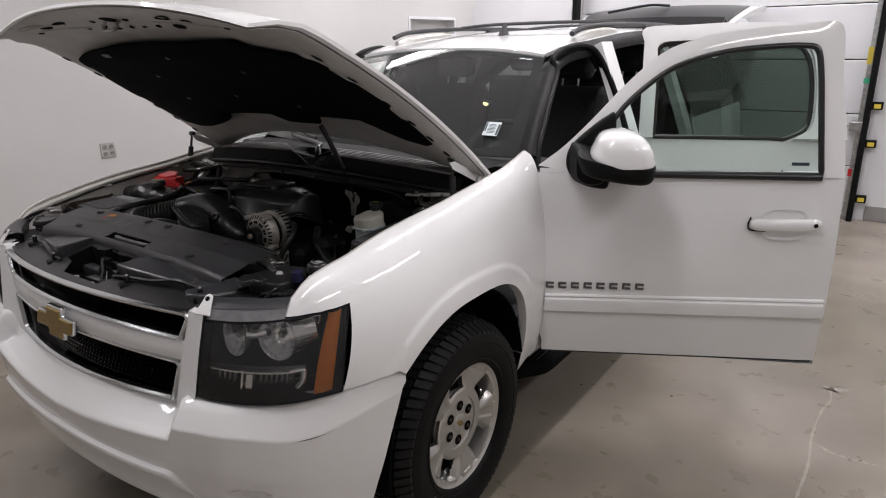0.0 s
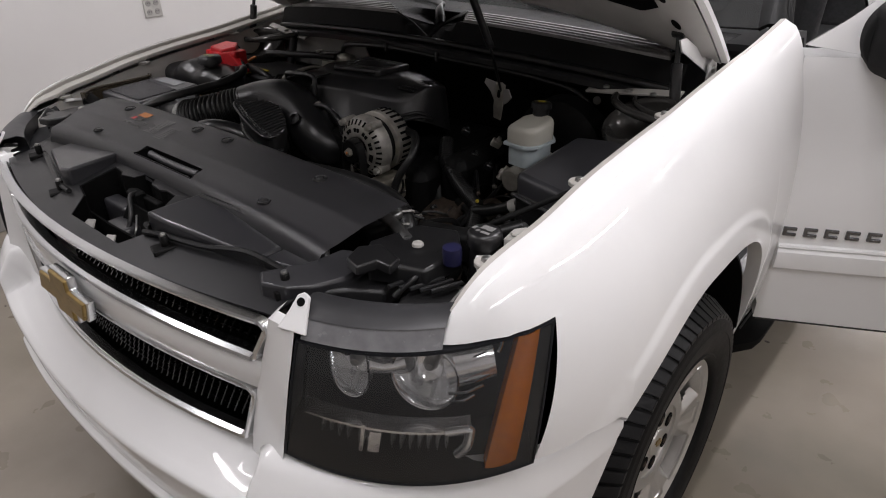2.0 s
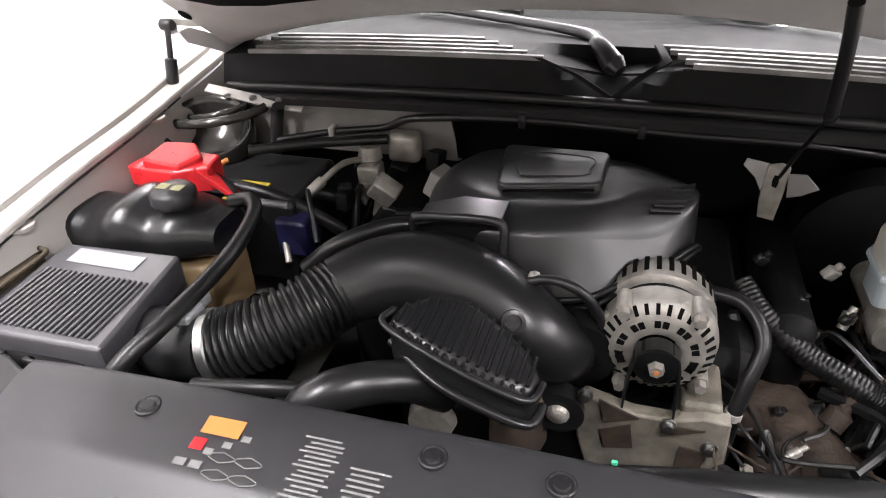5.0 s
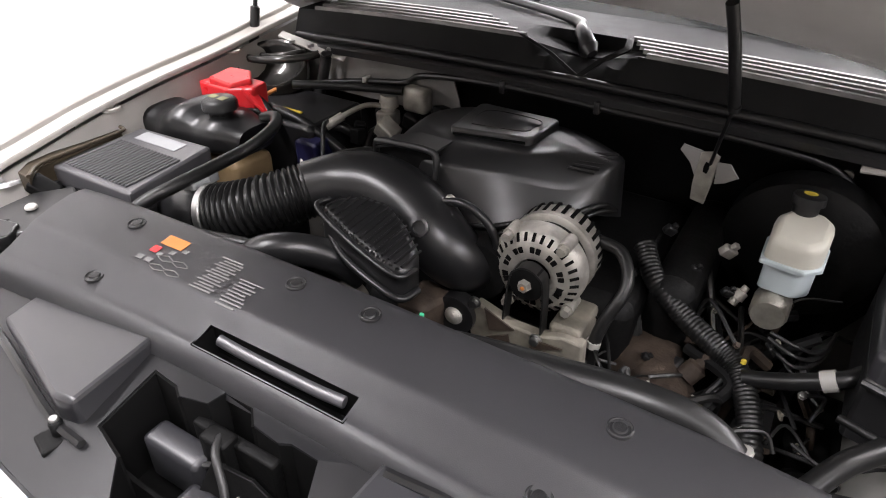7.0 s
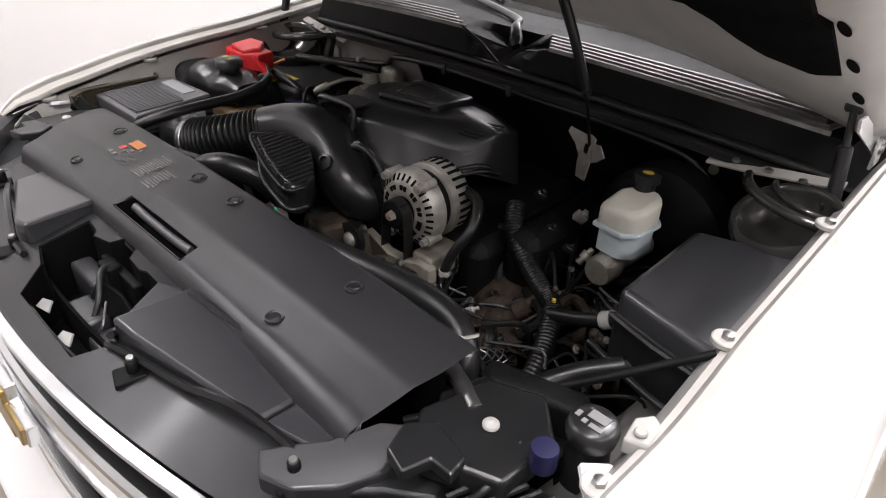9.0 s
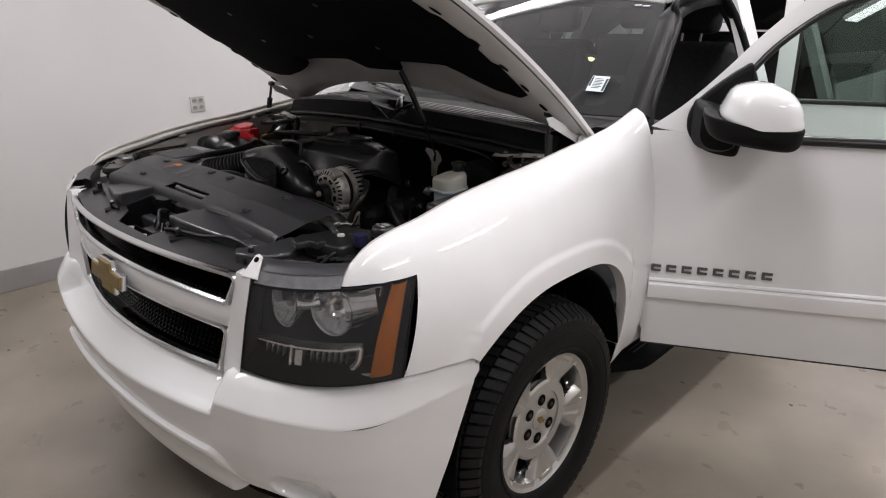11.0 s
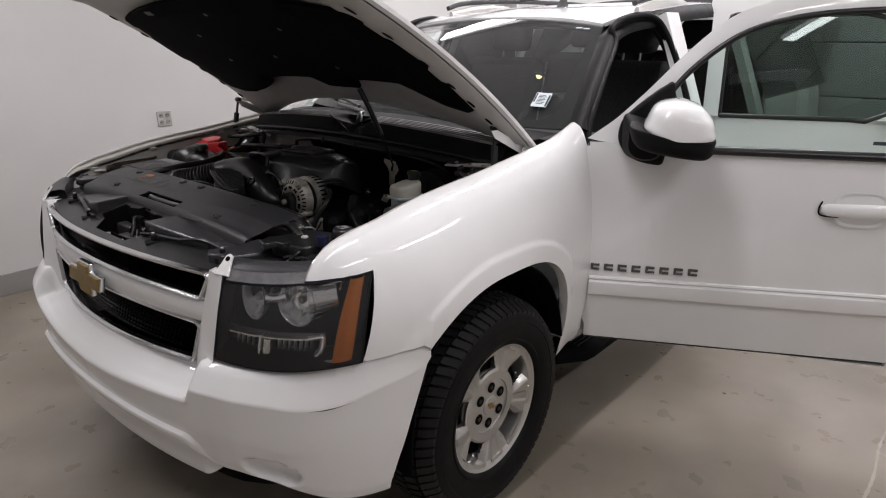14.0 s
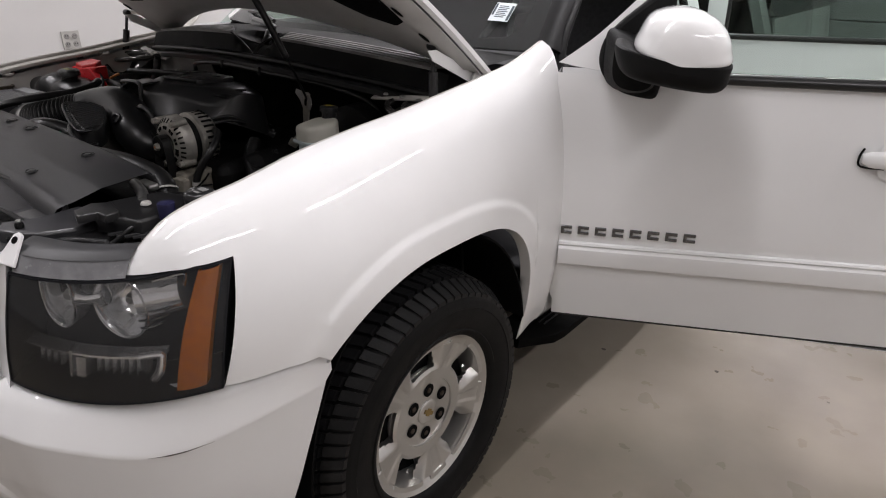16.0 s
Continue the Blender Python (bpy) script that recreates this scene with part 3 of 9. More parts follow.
def along(d):
    """A point of the bumper's plan line d from the middle, with the inward way."""
    i = min(max(int(np.searchsorted(run, abs(d))) - 1, 0), len(plan) - 2)
    u = (abs(d) - run[i]) / (run[i + 1] - run[i])
    p, w = plan[i].lerp(plan[i + 1], u), (plan[i + 1] - plan[i]).normalized()
    p, inw = p.copy(), Vector((-w.y, w.x, 0))
    if d < 0:
        p.x, inw.x = -p.x, -inw.x
    return p, inw


def ease(v):
    v = min(max(v, 0), 1)
    return v * v * (3 - 2 * v)


arch_front = spline([0.355, 0.38, 0.42, 0.47, 0.55, 0.62, 0.7, 0.785], [-0.482, -0.474, -0.463, -0.447, -0.423, -0.4, -0.375, -0.356])
NB = 190


def middle(x):
    """Profile of the bumper's middle: riser, sloping shelf, face, lip and recessed skirt."""
    c, back = crease_mid(x), 0.064 + 0.075 * (x / 0.5) ** 2 * 0.6
    top = 0.7
    return [(back + 0.012, top + 0.032), (back + 0.003, top + 0.006), (back - 0.002, top), (back * 0.62, c + (top - c) * 0.66), (back * 0.25, c + (top - c) * 0.29), (0.006, c + 0.0085), (0.001, c + 0.0025), (0.0005, c - 0.003),
            (0.003, c - 0.014), (0.012, LIP + 0.014), (0.012, LIP + 0.004), (0.006, LIP - 0.001), (0.001, LIP - 0.004), (0.0, LIP - 0.01), (0.002, LIP_FOOT + 0.004), (0.006, LIP_FOOT), (0.026, LIP_FOOT - 0.004),
            (0.048, LIP_FOOT - 0.014), (0.054, LIP_FOOT - 0.05), (0.05, SKIRT_Z + 0.03), (0.046, SKIRT_Z + 0.004), (0.05, SKIRT_Z), (0.09, SKIRT_Z - 0.003)]


def corner(x):
    """Profile of the bumper's corner: sloping top, crease, tall face and rolled lower edge."""
    c, low, deep = crease_side(x), low_side(x), shelf(x)
    top = 0.776 + 0.013 * ease((x - 0.85) / 0.08)
    out = [(deep * i, c + (top - c) * h) for i, h in TOP]
    out += [(0.0005, c - 0.005), (0.002, c - 0.02), (0.014, low + (c - low) * 0.5), (0.034, low + 0.035), (0.038, low + 0.022), (0.04, low + 0.014), (0.042, low + 0.007), (0.046, low + 0.002), (0.054, low)]
    return out + [(0.06 + 0.008 * k, low + 0.001) for k in range(7)]


STEP = [0.49] * 3 + [0.535, 0.545, 0.55, 0.55, 0.55, 0.525, 0.525, 0.52, 0.515, 0.51, 0.505, 0.5, 0.5, 0.505, 0.51, 0.52, 0.53, 0.54, 0.54, 0.54]
WIDE = [0.1, 0.1, 0.095, 0.045, 0.028, 0.024, 0.024, 0.028, 0.08, 0.085, 0.085, 0.085, 0.09, 0.095, 0.1, 0.1, 0.1, 0.1, 0.1, 0.1, 0.1, 0.1, 0.1]


def bumper_row(f):
    """One line of points along the bumper at profile step f."""
    j = min(int(f), len(STEP) - 2)
    u = f - j
    ends = corner(0.97)
    zend = ends[j][1] + (ends[j + 1][1] - ends[j][1]) * u
    end = float(np.interp(arch_front(0.79 if f < 5 else min(max(zend, 0.355), 0.785)), [p.y for p in plan], run))
    start, wide = STEP[j] + (STEP[j + 1] - STEP[j]) * u, WIDE[j] + (WIDE[j + 1] - WIDE[j]) * u
    row = []
    for i in range(-NB, NB + 1):
        p, inw = along(end * math.copysign(abs(i / NB) ** 0.95, i))
        ax = abs(p.x)
        q = ease((ax - start) / wide)
        (ma, mz), (sa, sz) = (tuple(c[j][k] + (c[j + 1][k] - c[j][k]) * u for k in (0, 1)) for c in (middle(min(ax, 0.66)), corner(max(ax, 0.5))))
        o, z = ma + (sa - ma) * q, mz + (sz - mz) * q
        # oval tow recess low at the corner, steep at its outer end and running out towards the middle
        low = low_side(max(ax, 0.5))
        lean = 0.456 - 0.32 * (ax - 0.785)
        w = math.hypot((ax - 0.785) / (0.062 if ax > 0.785 else 0.09), (z - lean) / 0.044)
        o += 0.034 * ease((1.06 - w) / (0.26 if ax > 0.785 else 0.5)) * ease((ax - 0.66) / 0.05) * ease((z - low - 0.004) / 0.02)
        # shallow crease above it
        o += 0.0025 * ease((z - 0.53) / -0.008) * ease((ax - 0.74) / 0.05) * ease((0.985 - ax) / 0.05)
        row.append(p + inw * o + Vector((0, 0, z)))
    return row


steps = []
for f in range(len(STEP) - 1):
    n = 6 if f == 8 else 10 if f == 9 else 5 if f == 10 else 3 if f in (3, 11, 12) else 1
    steps += [f + k / n for k in range(n)]
bm = bmesh.new()
sheet(bm, [bumper_row(f) for f in steps + [len(STEP) - 1]], 0.004)
bumper = part("front_bumper", bm, PAINT, suv, "glossy white moulded front bumper with a scuffed corner", 55)


def on_bumper(x, z, out=0.0):
    """A point on the bumper's face at x, with the inward way there."""
    i = min(range(len(full)), key=lambda n: abs(full[n].x - x) + (9 if (full[n].x > 0) != (x > 0) else 0))
    d = (full[min(i + 1, len(full) - 1)] - full[max(i - 1, 0)]).normalized()
    inward = Vector((-d.y, d.x, 0))
    return full[i] - inward * out + Vector((0, 0, z)), inward, d


bm = bmesh.new()
scuff = [on_bumper(x, crease_side(x) - 0.0015, 0.0008)[0] for x in np.linspace(0.868, 0.93, 9)]
tube(bm, scuff, lambda u: 0.0012 * math.sin(math.pi * min(max(u, 0.06), 0.94)), 6, 2)
part("scuff", bm, DIRT, bumper, "dark scratch on the bumper corner")
# added black skirt that deepens the shade below the bumper
bm = bmesh.new()
sheet(bm, [[Vector((x, -0.8 + 0.2 * x * x + 1.1 * max(0, abs(x) - 0.5) ** 1.6 + d, z)) for x in np.linspace(-0.78, 0.78, 27)] for d, z in ((0.0, 0.45), (0.0, 0.36), (0.012, 0.3), (0.03, 0.29), (0.34, 0.29))], 0.005)
part("air_dam", bm, WELL, suv, "black sheet added under the bumper to deepen the shade")

# ---- grille ----
def grille_y(x):
    return -0.846 + 0.26 * x * x


def ring_points(hw_t, hw_b, zt, zb, r, out=0.0):
    """A four-cornered ring with round corners, bowed to the nose; zt, zb: heights at the middle and at the corner."""
    pts = []
    def h(x, zz, w):
        return zz[0] + (zz[1] - zz[0]) * (abs(x) / w) ** 2
    top = [(x, h(x, zt, hw_t)) for x in np.linspace(-hw_t + r, hw_t - r, 17)]
    bot = [(x, h(x, zb, hw_b)) for x in np.linspace(hw_b - r, -hw_b + r, 17)]
    zt1, zb1 = zt[1], zb[1]
    arc = [math.radians(a) for a in (75, 60, 45, 30, 15, 0)]
    rt = [(hw_t - r + r * math.cos(a), zt1 - r + r * math.sin(a)) for a in arc] + [(hw_b - r + r * math.cos(a), zb1 + r - r * math.sin(a)) for a in arc[::-1]]
    lf = [(-x, z) for x, z in rt[::-1]]
    return [Vector((x, grille_y(x) - out, z)) for x, z in top + rt + bot + lf]


def ring_bar(pts, w, d, bm, shrink=0.0):
    """A square-cornered bar along a closed ring."""
    n = len(pts)
    rows = []
    for i, p in enumerate(pts):
        t = (pts[(i + 1) % n] - pts[i - 1]).normalized()
        o = Vector((0, -1, 0))
        s = t.cross(o).normalized()
        s = -s
        rows.append([p + s * a + o * b for a, b in ((w, 0), (w * 0.9, d * 0.8), (w * 0.5, d), (-w * 0.4, d * 0.85), (-w, d * 0.2), (-w, -d * 1.2), (w, -d * 0.4))])
    rows.append(rows[0])
    vs = sheet(bm, rows, wrap=True)
    bmesh.ops.remove_doubles(bm, verts=[v for r in (vs[0], vs[-1]) for v in r], dist=1e-6)


UP = dict(hw_t=0.56, hw_b=0.532, zt=(1.021, 1.007), zb=(0.946, 0.928), r=0.014)
LOW = dict(hw_t=0.508, hw_b=0.474, zt=(0.869, 0.854), zb=(0.724, 0.727), r=0.016)
bm = bmesh.new()
# honeycomb mesh behind both openings: real slanted ribs
for low, (zlo, zhi, hw) in enumerate(((0.938, 1.012, 0.54), (0.728, 0.862, 0.487))):
    rows_n = 5 if not low else 8
    for r in range(rows_n + 1):
        z = zlo + (zhi - zlo) * r / rows_n
        line = [(x, grille_y(x) + 0.045, z - 0.012 * (x / 0.53) ** 2 * (1 - low)) for x in np.linspace(-hw, hw, 23)]
        tube(bm, line, 0.0028, 4, 1, smooth=False)
    step = 0.018
    n = int(2 * hw / step)
    for k in range(n):
        for r in range(rows_n):
            za, zb = zlo + (zhi - zlo) * r / rows_n, zlo + (zhi - zlo) * (r + 1) / rows_n
            xa = -hw + step * (k + 0.5 * (r % 2))
            za, zb = (q - 0.012 * (xa / 0.53) ** 2 * (1 - low) for q in (za, zb))
            tube(bm, [(xa, grille_y(xa) + 0.045, za), (xa + step * 0.5, grille_y(xa) + 0.03, (za + zb) / 2), (xa, grille_y(xa) + 0.045, zb)], 0.0024, 4, 1, smooth=False)
mesh_part = part("grille_mesh", bm, GRILLE, suv, "glossy black honeycomb grille")
bm = bmesh.new()
sheet(bm, [[Vector((x, grille_y(x) + 0.09, z)) for x in np.linspace(-0.56, 0.56, 15)] for z in (0.72, 1.0)], 0.005)
part("grille_backing", bm, WELL, mesh_part)
for kind, nm in ((UP, "upper"), (LOW, "lower")):
    bm = bmesh.new()
    ring_bar(ring_points(**kind), 0.007, 0.013, bm)
    part("chrome_surround", bm, CHROME, mesh_part, "chrome surround of the grille opening", 25)
# white bar between the openings and the painted cheeks
bm = bmesh.new()
rows = []
for x in np.linspace(-0.56, 0.56, 35):
    q = (x / 0.53) ** 2
    zt, zb = 0.942 - 0.017 * q, 0.873 - 0.012 * q
    y = grille_y(x)
    rows.append([Vector((x, y + 0.02, zt)), Vector((x, y - 0.006, zt)), Vector((x, y - 0.0085, zt - 0.004)), Vector((x, y - 0.009, (zt + zb) / 2)), Vector((x, y - 0.0085, zb + 0.004)), Vector((x, y - 0.006, zb)), Vector((x, y + 0.02, zb))])
sheet(bm, rows)
part("grille_bar", bm, PAINT, suv, "white bar across the grille")
bm = bmesh.new()
lines = []
for z, xi, xo, yo in ((1.022, 0.572, 0.632, -0.762), (0.98, 0.56, 0.628, -0.77), (0.93, 0.543, 0.622, -0.78), (0.88, 0.526, 0.617, -0.789), (0.83, 0.511, 0.612, -0.797), (0.78, 0.497, 0.608, -0.806), (0.742, 0.487, 0.606, -0.815), (0.69, 0.476, 0.6, -0.818)):
    a, b = Vector((xi - 0.012, grille_y(xi) + 0.02, z)), Vector((xo, yo - 0.004, z))
    c = Vector((xi, grille_y(xi) - 0.008, z))
    lines.append([a, c, c.lerp(b, 0.3), c.lerp(b, 0.65), b, b + Vector((-0.03, 0.034, 0))])
top = [p + Vector((0, 0.02, 0.004)) for p in lines[0]]
sheet(bm, [top, *lines])
cheek = part("grille_cheek", bm, PAINT, suv, "white panel between grille and headlamp")
bm = bmesh.new()
TAB = Matrix.Translation((0.629, -0.763, 1.018)) @ pose(0, 0, 0, 51, 0, 15)
slab(bm, [(-0.03, 0), (0.022, 0), (0.016, 0.03), (0.011, 0.058), (0.0, 0.063), (-0.01, 0.057), (-0.018, 0.03)], TAB, 0.006, 0.002)
part("mounting_tab", bm, PAINT, cheek, "upright white mounting tab")
bm = bmesh.new()
lathe(bm, [(0, 0.007), (0.008, 0.007)], TAB @ Vector((0, 0.047, -0.001)), TAB @ Vector((0, 0.047, 1)), 16)
part("tab_hole", bm, WELL, cheek)
c2 = mirrored(cheek)
tagged(c2, "white panel between grille and headlamp")
for ch in cheek.children:
    mirrored(ch).parent = c2
# gold badge: two crossed slabs on a chrome base
bm = bmesh.new()
BADGE = [(-0.075, 0.022), (-0.03, 0.022), (-0.03, 0.045), (0.03, 0.045), (0.03, 0.022), (0.085, 0.022), (0.07, -0.022), (0.03, -0.022), (0.03, -0.045), (-0.03, -0.045), (-0.03, -0.022), (-0.09, -0.022)]
slab(bm, [(x * 1.42, z * 1.2) for x, z in BADGE], Matrix.Translation((0, grille_y(0) - 0.02, 0.89)) @ pose(0, 0, 0, 88, 0, 0), 0.016, 0.003)
badge = part("badge", bm, CHROME, suv, "gold cross-shaped badge with a chrome rim")
bm = bmesh.new()
slab(bm, [(x * 1.32, z * 1.05) for x, z in BADGE], Matrix.Translation((0, grille_y(0) - 0.034, 0.89)) @ pose(0, 0, 0, 88, 0, 0), 0.008, 0.003)
part("badge_face", bm, GOLD, badge, "gold badge face")

# ---- headlamp ----
HL = {"tl": Vector((0.632, -0.765, 1.008)), "tr": Vector((0.924, -0.5, 1.028)), "bl": Vector((0.608, -0.806, 0.787)), "br": Vector((0.942, -0.566, 0.792))}


def lamp_point(u, v, deep=0.0):
    """u from the grille outwards, v from the top down, deep into the lamp."""
    p = (1 - v) * ((1 - u) * HL["tl"] + u * HL["tr"]) + v * ((1 - u) * HL["bl"] + u * HL["br"])
    bulge = 0.05 * 4 * u * (1 - u) + 0.012 * 4 * v * (1 - v)
    z = -0.008 * math.sin(math.pi * u) * (1 if v > 0.5 else 0) * (v - 0.5) * 2 - 0.012 * math.sin(math.pi * u) * (0.5 - v) * (v < 0.5)
    return p + Vector((0.66, -0.75, 0)) * (bulge - deep) + Vector((0, 0, z))


bm = bmesh.new()
sheet(bm, [[lamp_point(i / 14, j / 8, 0.0) for i in range(15)] for j in range(9)])
lens = part("headlamp", bm, LENS, suv, "large clear headlamp lens over a dark housing")
bm = bmesh.new()
N = 20
rim = []
loop = [(i / N, 0) for i in range(N)] + [(1, j / 10) for j in range(10)] + [(1 - i / N, 1) for i in range(N)] + [(0, 1 - j / 10) for j in range(10)]
for u, v in loop:
    rim.append([lamp_point(u, v, -0.001), lamp_point(u, v, 0.1), lamp_point(0.5 + (u - 0.5) * 0.97, 0.5 + (v - 0.5) * 0.97, 0.13)])
rim.append(rim[0])
sheet(bm, rim)
edge = [[lamp_point(u, v, -0.002), lamp_point(0.5 + (u - 0.5) * 0.982, 0.5 + (v - 0.5) * 0.972, -0.002), lamp_point(0.5 + (u - 0.5) * 0.98, 0.5 + (v - 0.5) * 0.968, 0.02)] for u, v in loop]
edge.append(edge[0])
sheet(bm, edge)
sheet(bm, [[lamp_point(u, v, 0.125) for u in np.linspace(0.03, 0.97, 9)] for v in np.linspace(0.03, 0.97, 7)])
bmesh.ops.remove_doubles(bm, verts=bm.verts[:], dist=1e-5)
part("housing", bm, LAMPGREY, lens, "dark grey headlamp housing")
out_way = Vector((0.45, -0.89, 0.02)).normalized()
def bowl(u, v, wide, tall, deep, head=1.0, shield=True):
    """An open reflector; head above 1 draws its upper half out into straight sides."""
    c = lamp_point(u, v, 0.1)
    side = Vector((out_way.y, -out_way.x, 0)).normalized()
    def at(r, a, k):
        ca, sa = math.cos(a), math.sin(a)
        if sa > 0 and head > 1:
            ca, sa = math.copysign(abs(ca) ** 0.5, ca), sa ** 0.6 * head
        return c + out_way * (deep * k) + side * (wide * r * ca) + Vector((0, 0, tall * r * sa))
    bm = bmesh.new()
    turn = [6.2832 * q / 40 for q in range(40)]
    sheet(bm, [[at(r, a, k) for a in turn] for k, r in ((0.0, 0.12), (0.05, 0.4), (0.16, 0.62), (0.36, 0.8), (0.65, 0.92), (0.97, 1.0), (1.0, 1.04), (0.95, 1.08), (0.3, 1.02), (0.0, 0.8))], wrap=True)
    part("reflector_bowl", bm, REFLECT, lens, "bright bowl reflector")
    bm = bmesh.new()
    tube(bm, [at(1.05, a, 1.02) for a in turn + turn[:1]], 0.0018, 6, 1, smooth=False, caps=False)
    part("bowl_rim", bm, CHROME, lens)
    if shield:
        bm = bmesh.new()
        lathe(bm, [(0, 0.013), (0.024, 0.012), (0.032, 0.007), (0.033, 0.0)], c + out_way * 0.004, c + out_way, 16)
        part("bulb_shield", bm, STEEL, lens)


bowl(0.262, 0.27, 0.03, 0.05, 0.055, 1.12)
bowl(0.43, 0.19, 0.03, 0.026, 0.05, shield=False)
bowl(0.56, 0.3, 0.05, 0.06, 0.06)
bm = bmesh.new()
tube(bm, [lamp_point(0.31, 0.24, 0.06), lamp_point(0.37, 0.24, 0.055), lamp_point(0.44, 0.22, 0.06)], lambda q: 0.02 - 0.007 * math.sin(math.pi * q), 16, 5)
part("reflector_bridge", bm, REFLECT, lens)
bm = bmesh.new()
tube(bm, [lamp_point(0.6, 0.26, 0.065), lamp_point(0.7, 0.24, 0.06), lamp_point(0.78, 0.23, 0.055)], lambda q: 0.044 - 0.008 * q, 20, 4)
part("side_reflector", bm, REFLECT, lens, "bright drum-shaped side reflector")
for k, (v, u0, u1) in enumerate(((0.12, 0.63, 0.77), (0.2, 0.66, 0.775), (0.29, 0.65, 0.78), (0.36, 0.62, 0.75), (0.42, 0.63, 0.72))):
    bm = bmesh.new()
    tube(bm, [lamp_point(u0, v + 0.03, 0.03), lamp_point((u0 + u1) / 2, v + 0.012, 0.022), lamp_point(u1, v - 0.005, 0.026)], 0.0022, 6, 3)
    part("reflector_rib", bm, CHROME, lens)
bm = bmesh.new()
tube(bm, [lamp_point(0.66, 0.09, 0.03), lamp_point(0.785, 0.06, 0.025), lamp_point(0.8, 0.1, 0.025), lamp_point(0.795, 0.16, 0.03)], 0.003, 6, 3)
part("reflector_edge", bm, CHROME, lens)
bm = bmesh.new()
rows = []
for i in range(25):
    u = 0.06 + 0.67 * i / 24
    v = 0.62 + 0.06 * i / 24
    rows.append([lamp_point(u, v, 0.06), lamp_point(u, v + 0.012, 0.03), lamp_point(u, v + 0.03, 0.03), lamp_point(u, v + 0.036, 0.06)])
sheet(bm, rows)
part("chrome_shelf", bm, REFLECT, lens, "bright shelf across the headlamp")
for k in range(15):
    u = 0.13 + 0.036 * k
    if 0.27 < u < 0.4:
        continue
    bm = bmesh.new()
    v0 = 0.68 + 0.05 * u
    sheet(bm, [[lamp_point(u + 0.02 * (v - v0), v, 0.05), lamp_point(u + 0.012, v, 0.034), lamp_point(u + 0.03 - 0.04 * (v - v0), v, 0.055)] for v in np.linspace(v0, v0 + 0.09 + 0.08 * u, 4)], 0.002)
    part("flute", bm, REFLECT, lens)
bm = bmesh.new()
tube(bm, [lamp_point(0.63, 0.68, 0.03), lamp_point(0.715, 0.665, 0.026), lamp_point(0.725, 0.7, 0.026), lamp_point(0.72, 0.8, 0.026), lamp_point(0.69, 0.88, 0.03)], 0.0085, 10, 5)
part("shelf_end", bm, REFLECT, lens, "bright bracket at the end of the shelf")
bm = bmesh.new()
for v0, v1, u0, u1 in ((0.64, 0.87, 0.29, 0.325), (0.69, 0.86, 0.325, 0.39)):
    sheet(bm, [[lamp_point(u, v, d) for u, d in ((u0, 0.06), (u0 + 0.01, 0.03), (u1 - 0.01, 0.03), (u1, 0.06))] for v in np.linspace(v0, v1, 4)], 0.003)
part("divider", bm, REFLECT, lens, "bright upright divider")
bm = bmesh.new()
rows = []
for v in np.linspace(0.04, 0.95, 13):
    left, right = 0.862 - 0.065 * v - 0.01 * math.sin(math.pi * v), 0.948 - 0.022 * v
    rows.append([lamp_point(left + (right - left) * k, v, d) for k, d in ((0, 0.03), (0.02, 0.008), (0.25, 0.005), (0.5, 0.004), (0.75, 0.005), (0.98, 0.008), (1, 0.03))])
sheet(bm, rows, 0.002)
part("amber_marker", bm, AMBER, lens, "tall amber side marker")
# parking strip over the lamp
bm = bmesh.new()
rows = []
for i in range(13):
    u = i / 12
    p = lamp_point(u * 0.57, 0.0, 0.0) + Vector((0, 0, 0.004))
    rows.append([p + Vector((-0.008, 0.016, 0.026)), p + Vector((-0.014, 0.03, 0.036)), p + Vector((-0.024, 0.06, 0.04)), p + Vector((-0.03, 0.075, 0.032)), p + Vector((-0.03, 0.08, -0.02))])
sheet(bm, rows)
part("lamp_top", bm, LAMPTOP, lens, "black top of the headlamp body")
bm = bmesh.new()
sheet(bm, [[lamp_point(u, 0.0, 0.001) + Vector((-0.008 * k, 0.018 * k, 0.002 + 0.028 * k)) for k in (0.0, 0.5, 0.9, 1.0)] for u in np.linspace(0.02, 0.565, 14)], 0.003)
part("clear_strip", bm, STRIPGREY, lens, "clear strip along the top of the lamp")
l2 = mirrored(lens)
tagged(l2, "large clear headlamp lens over a dark housing")
for ch in lens.children:
    c2 = mirrored(ch)
    c2.parent = l2

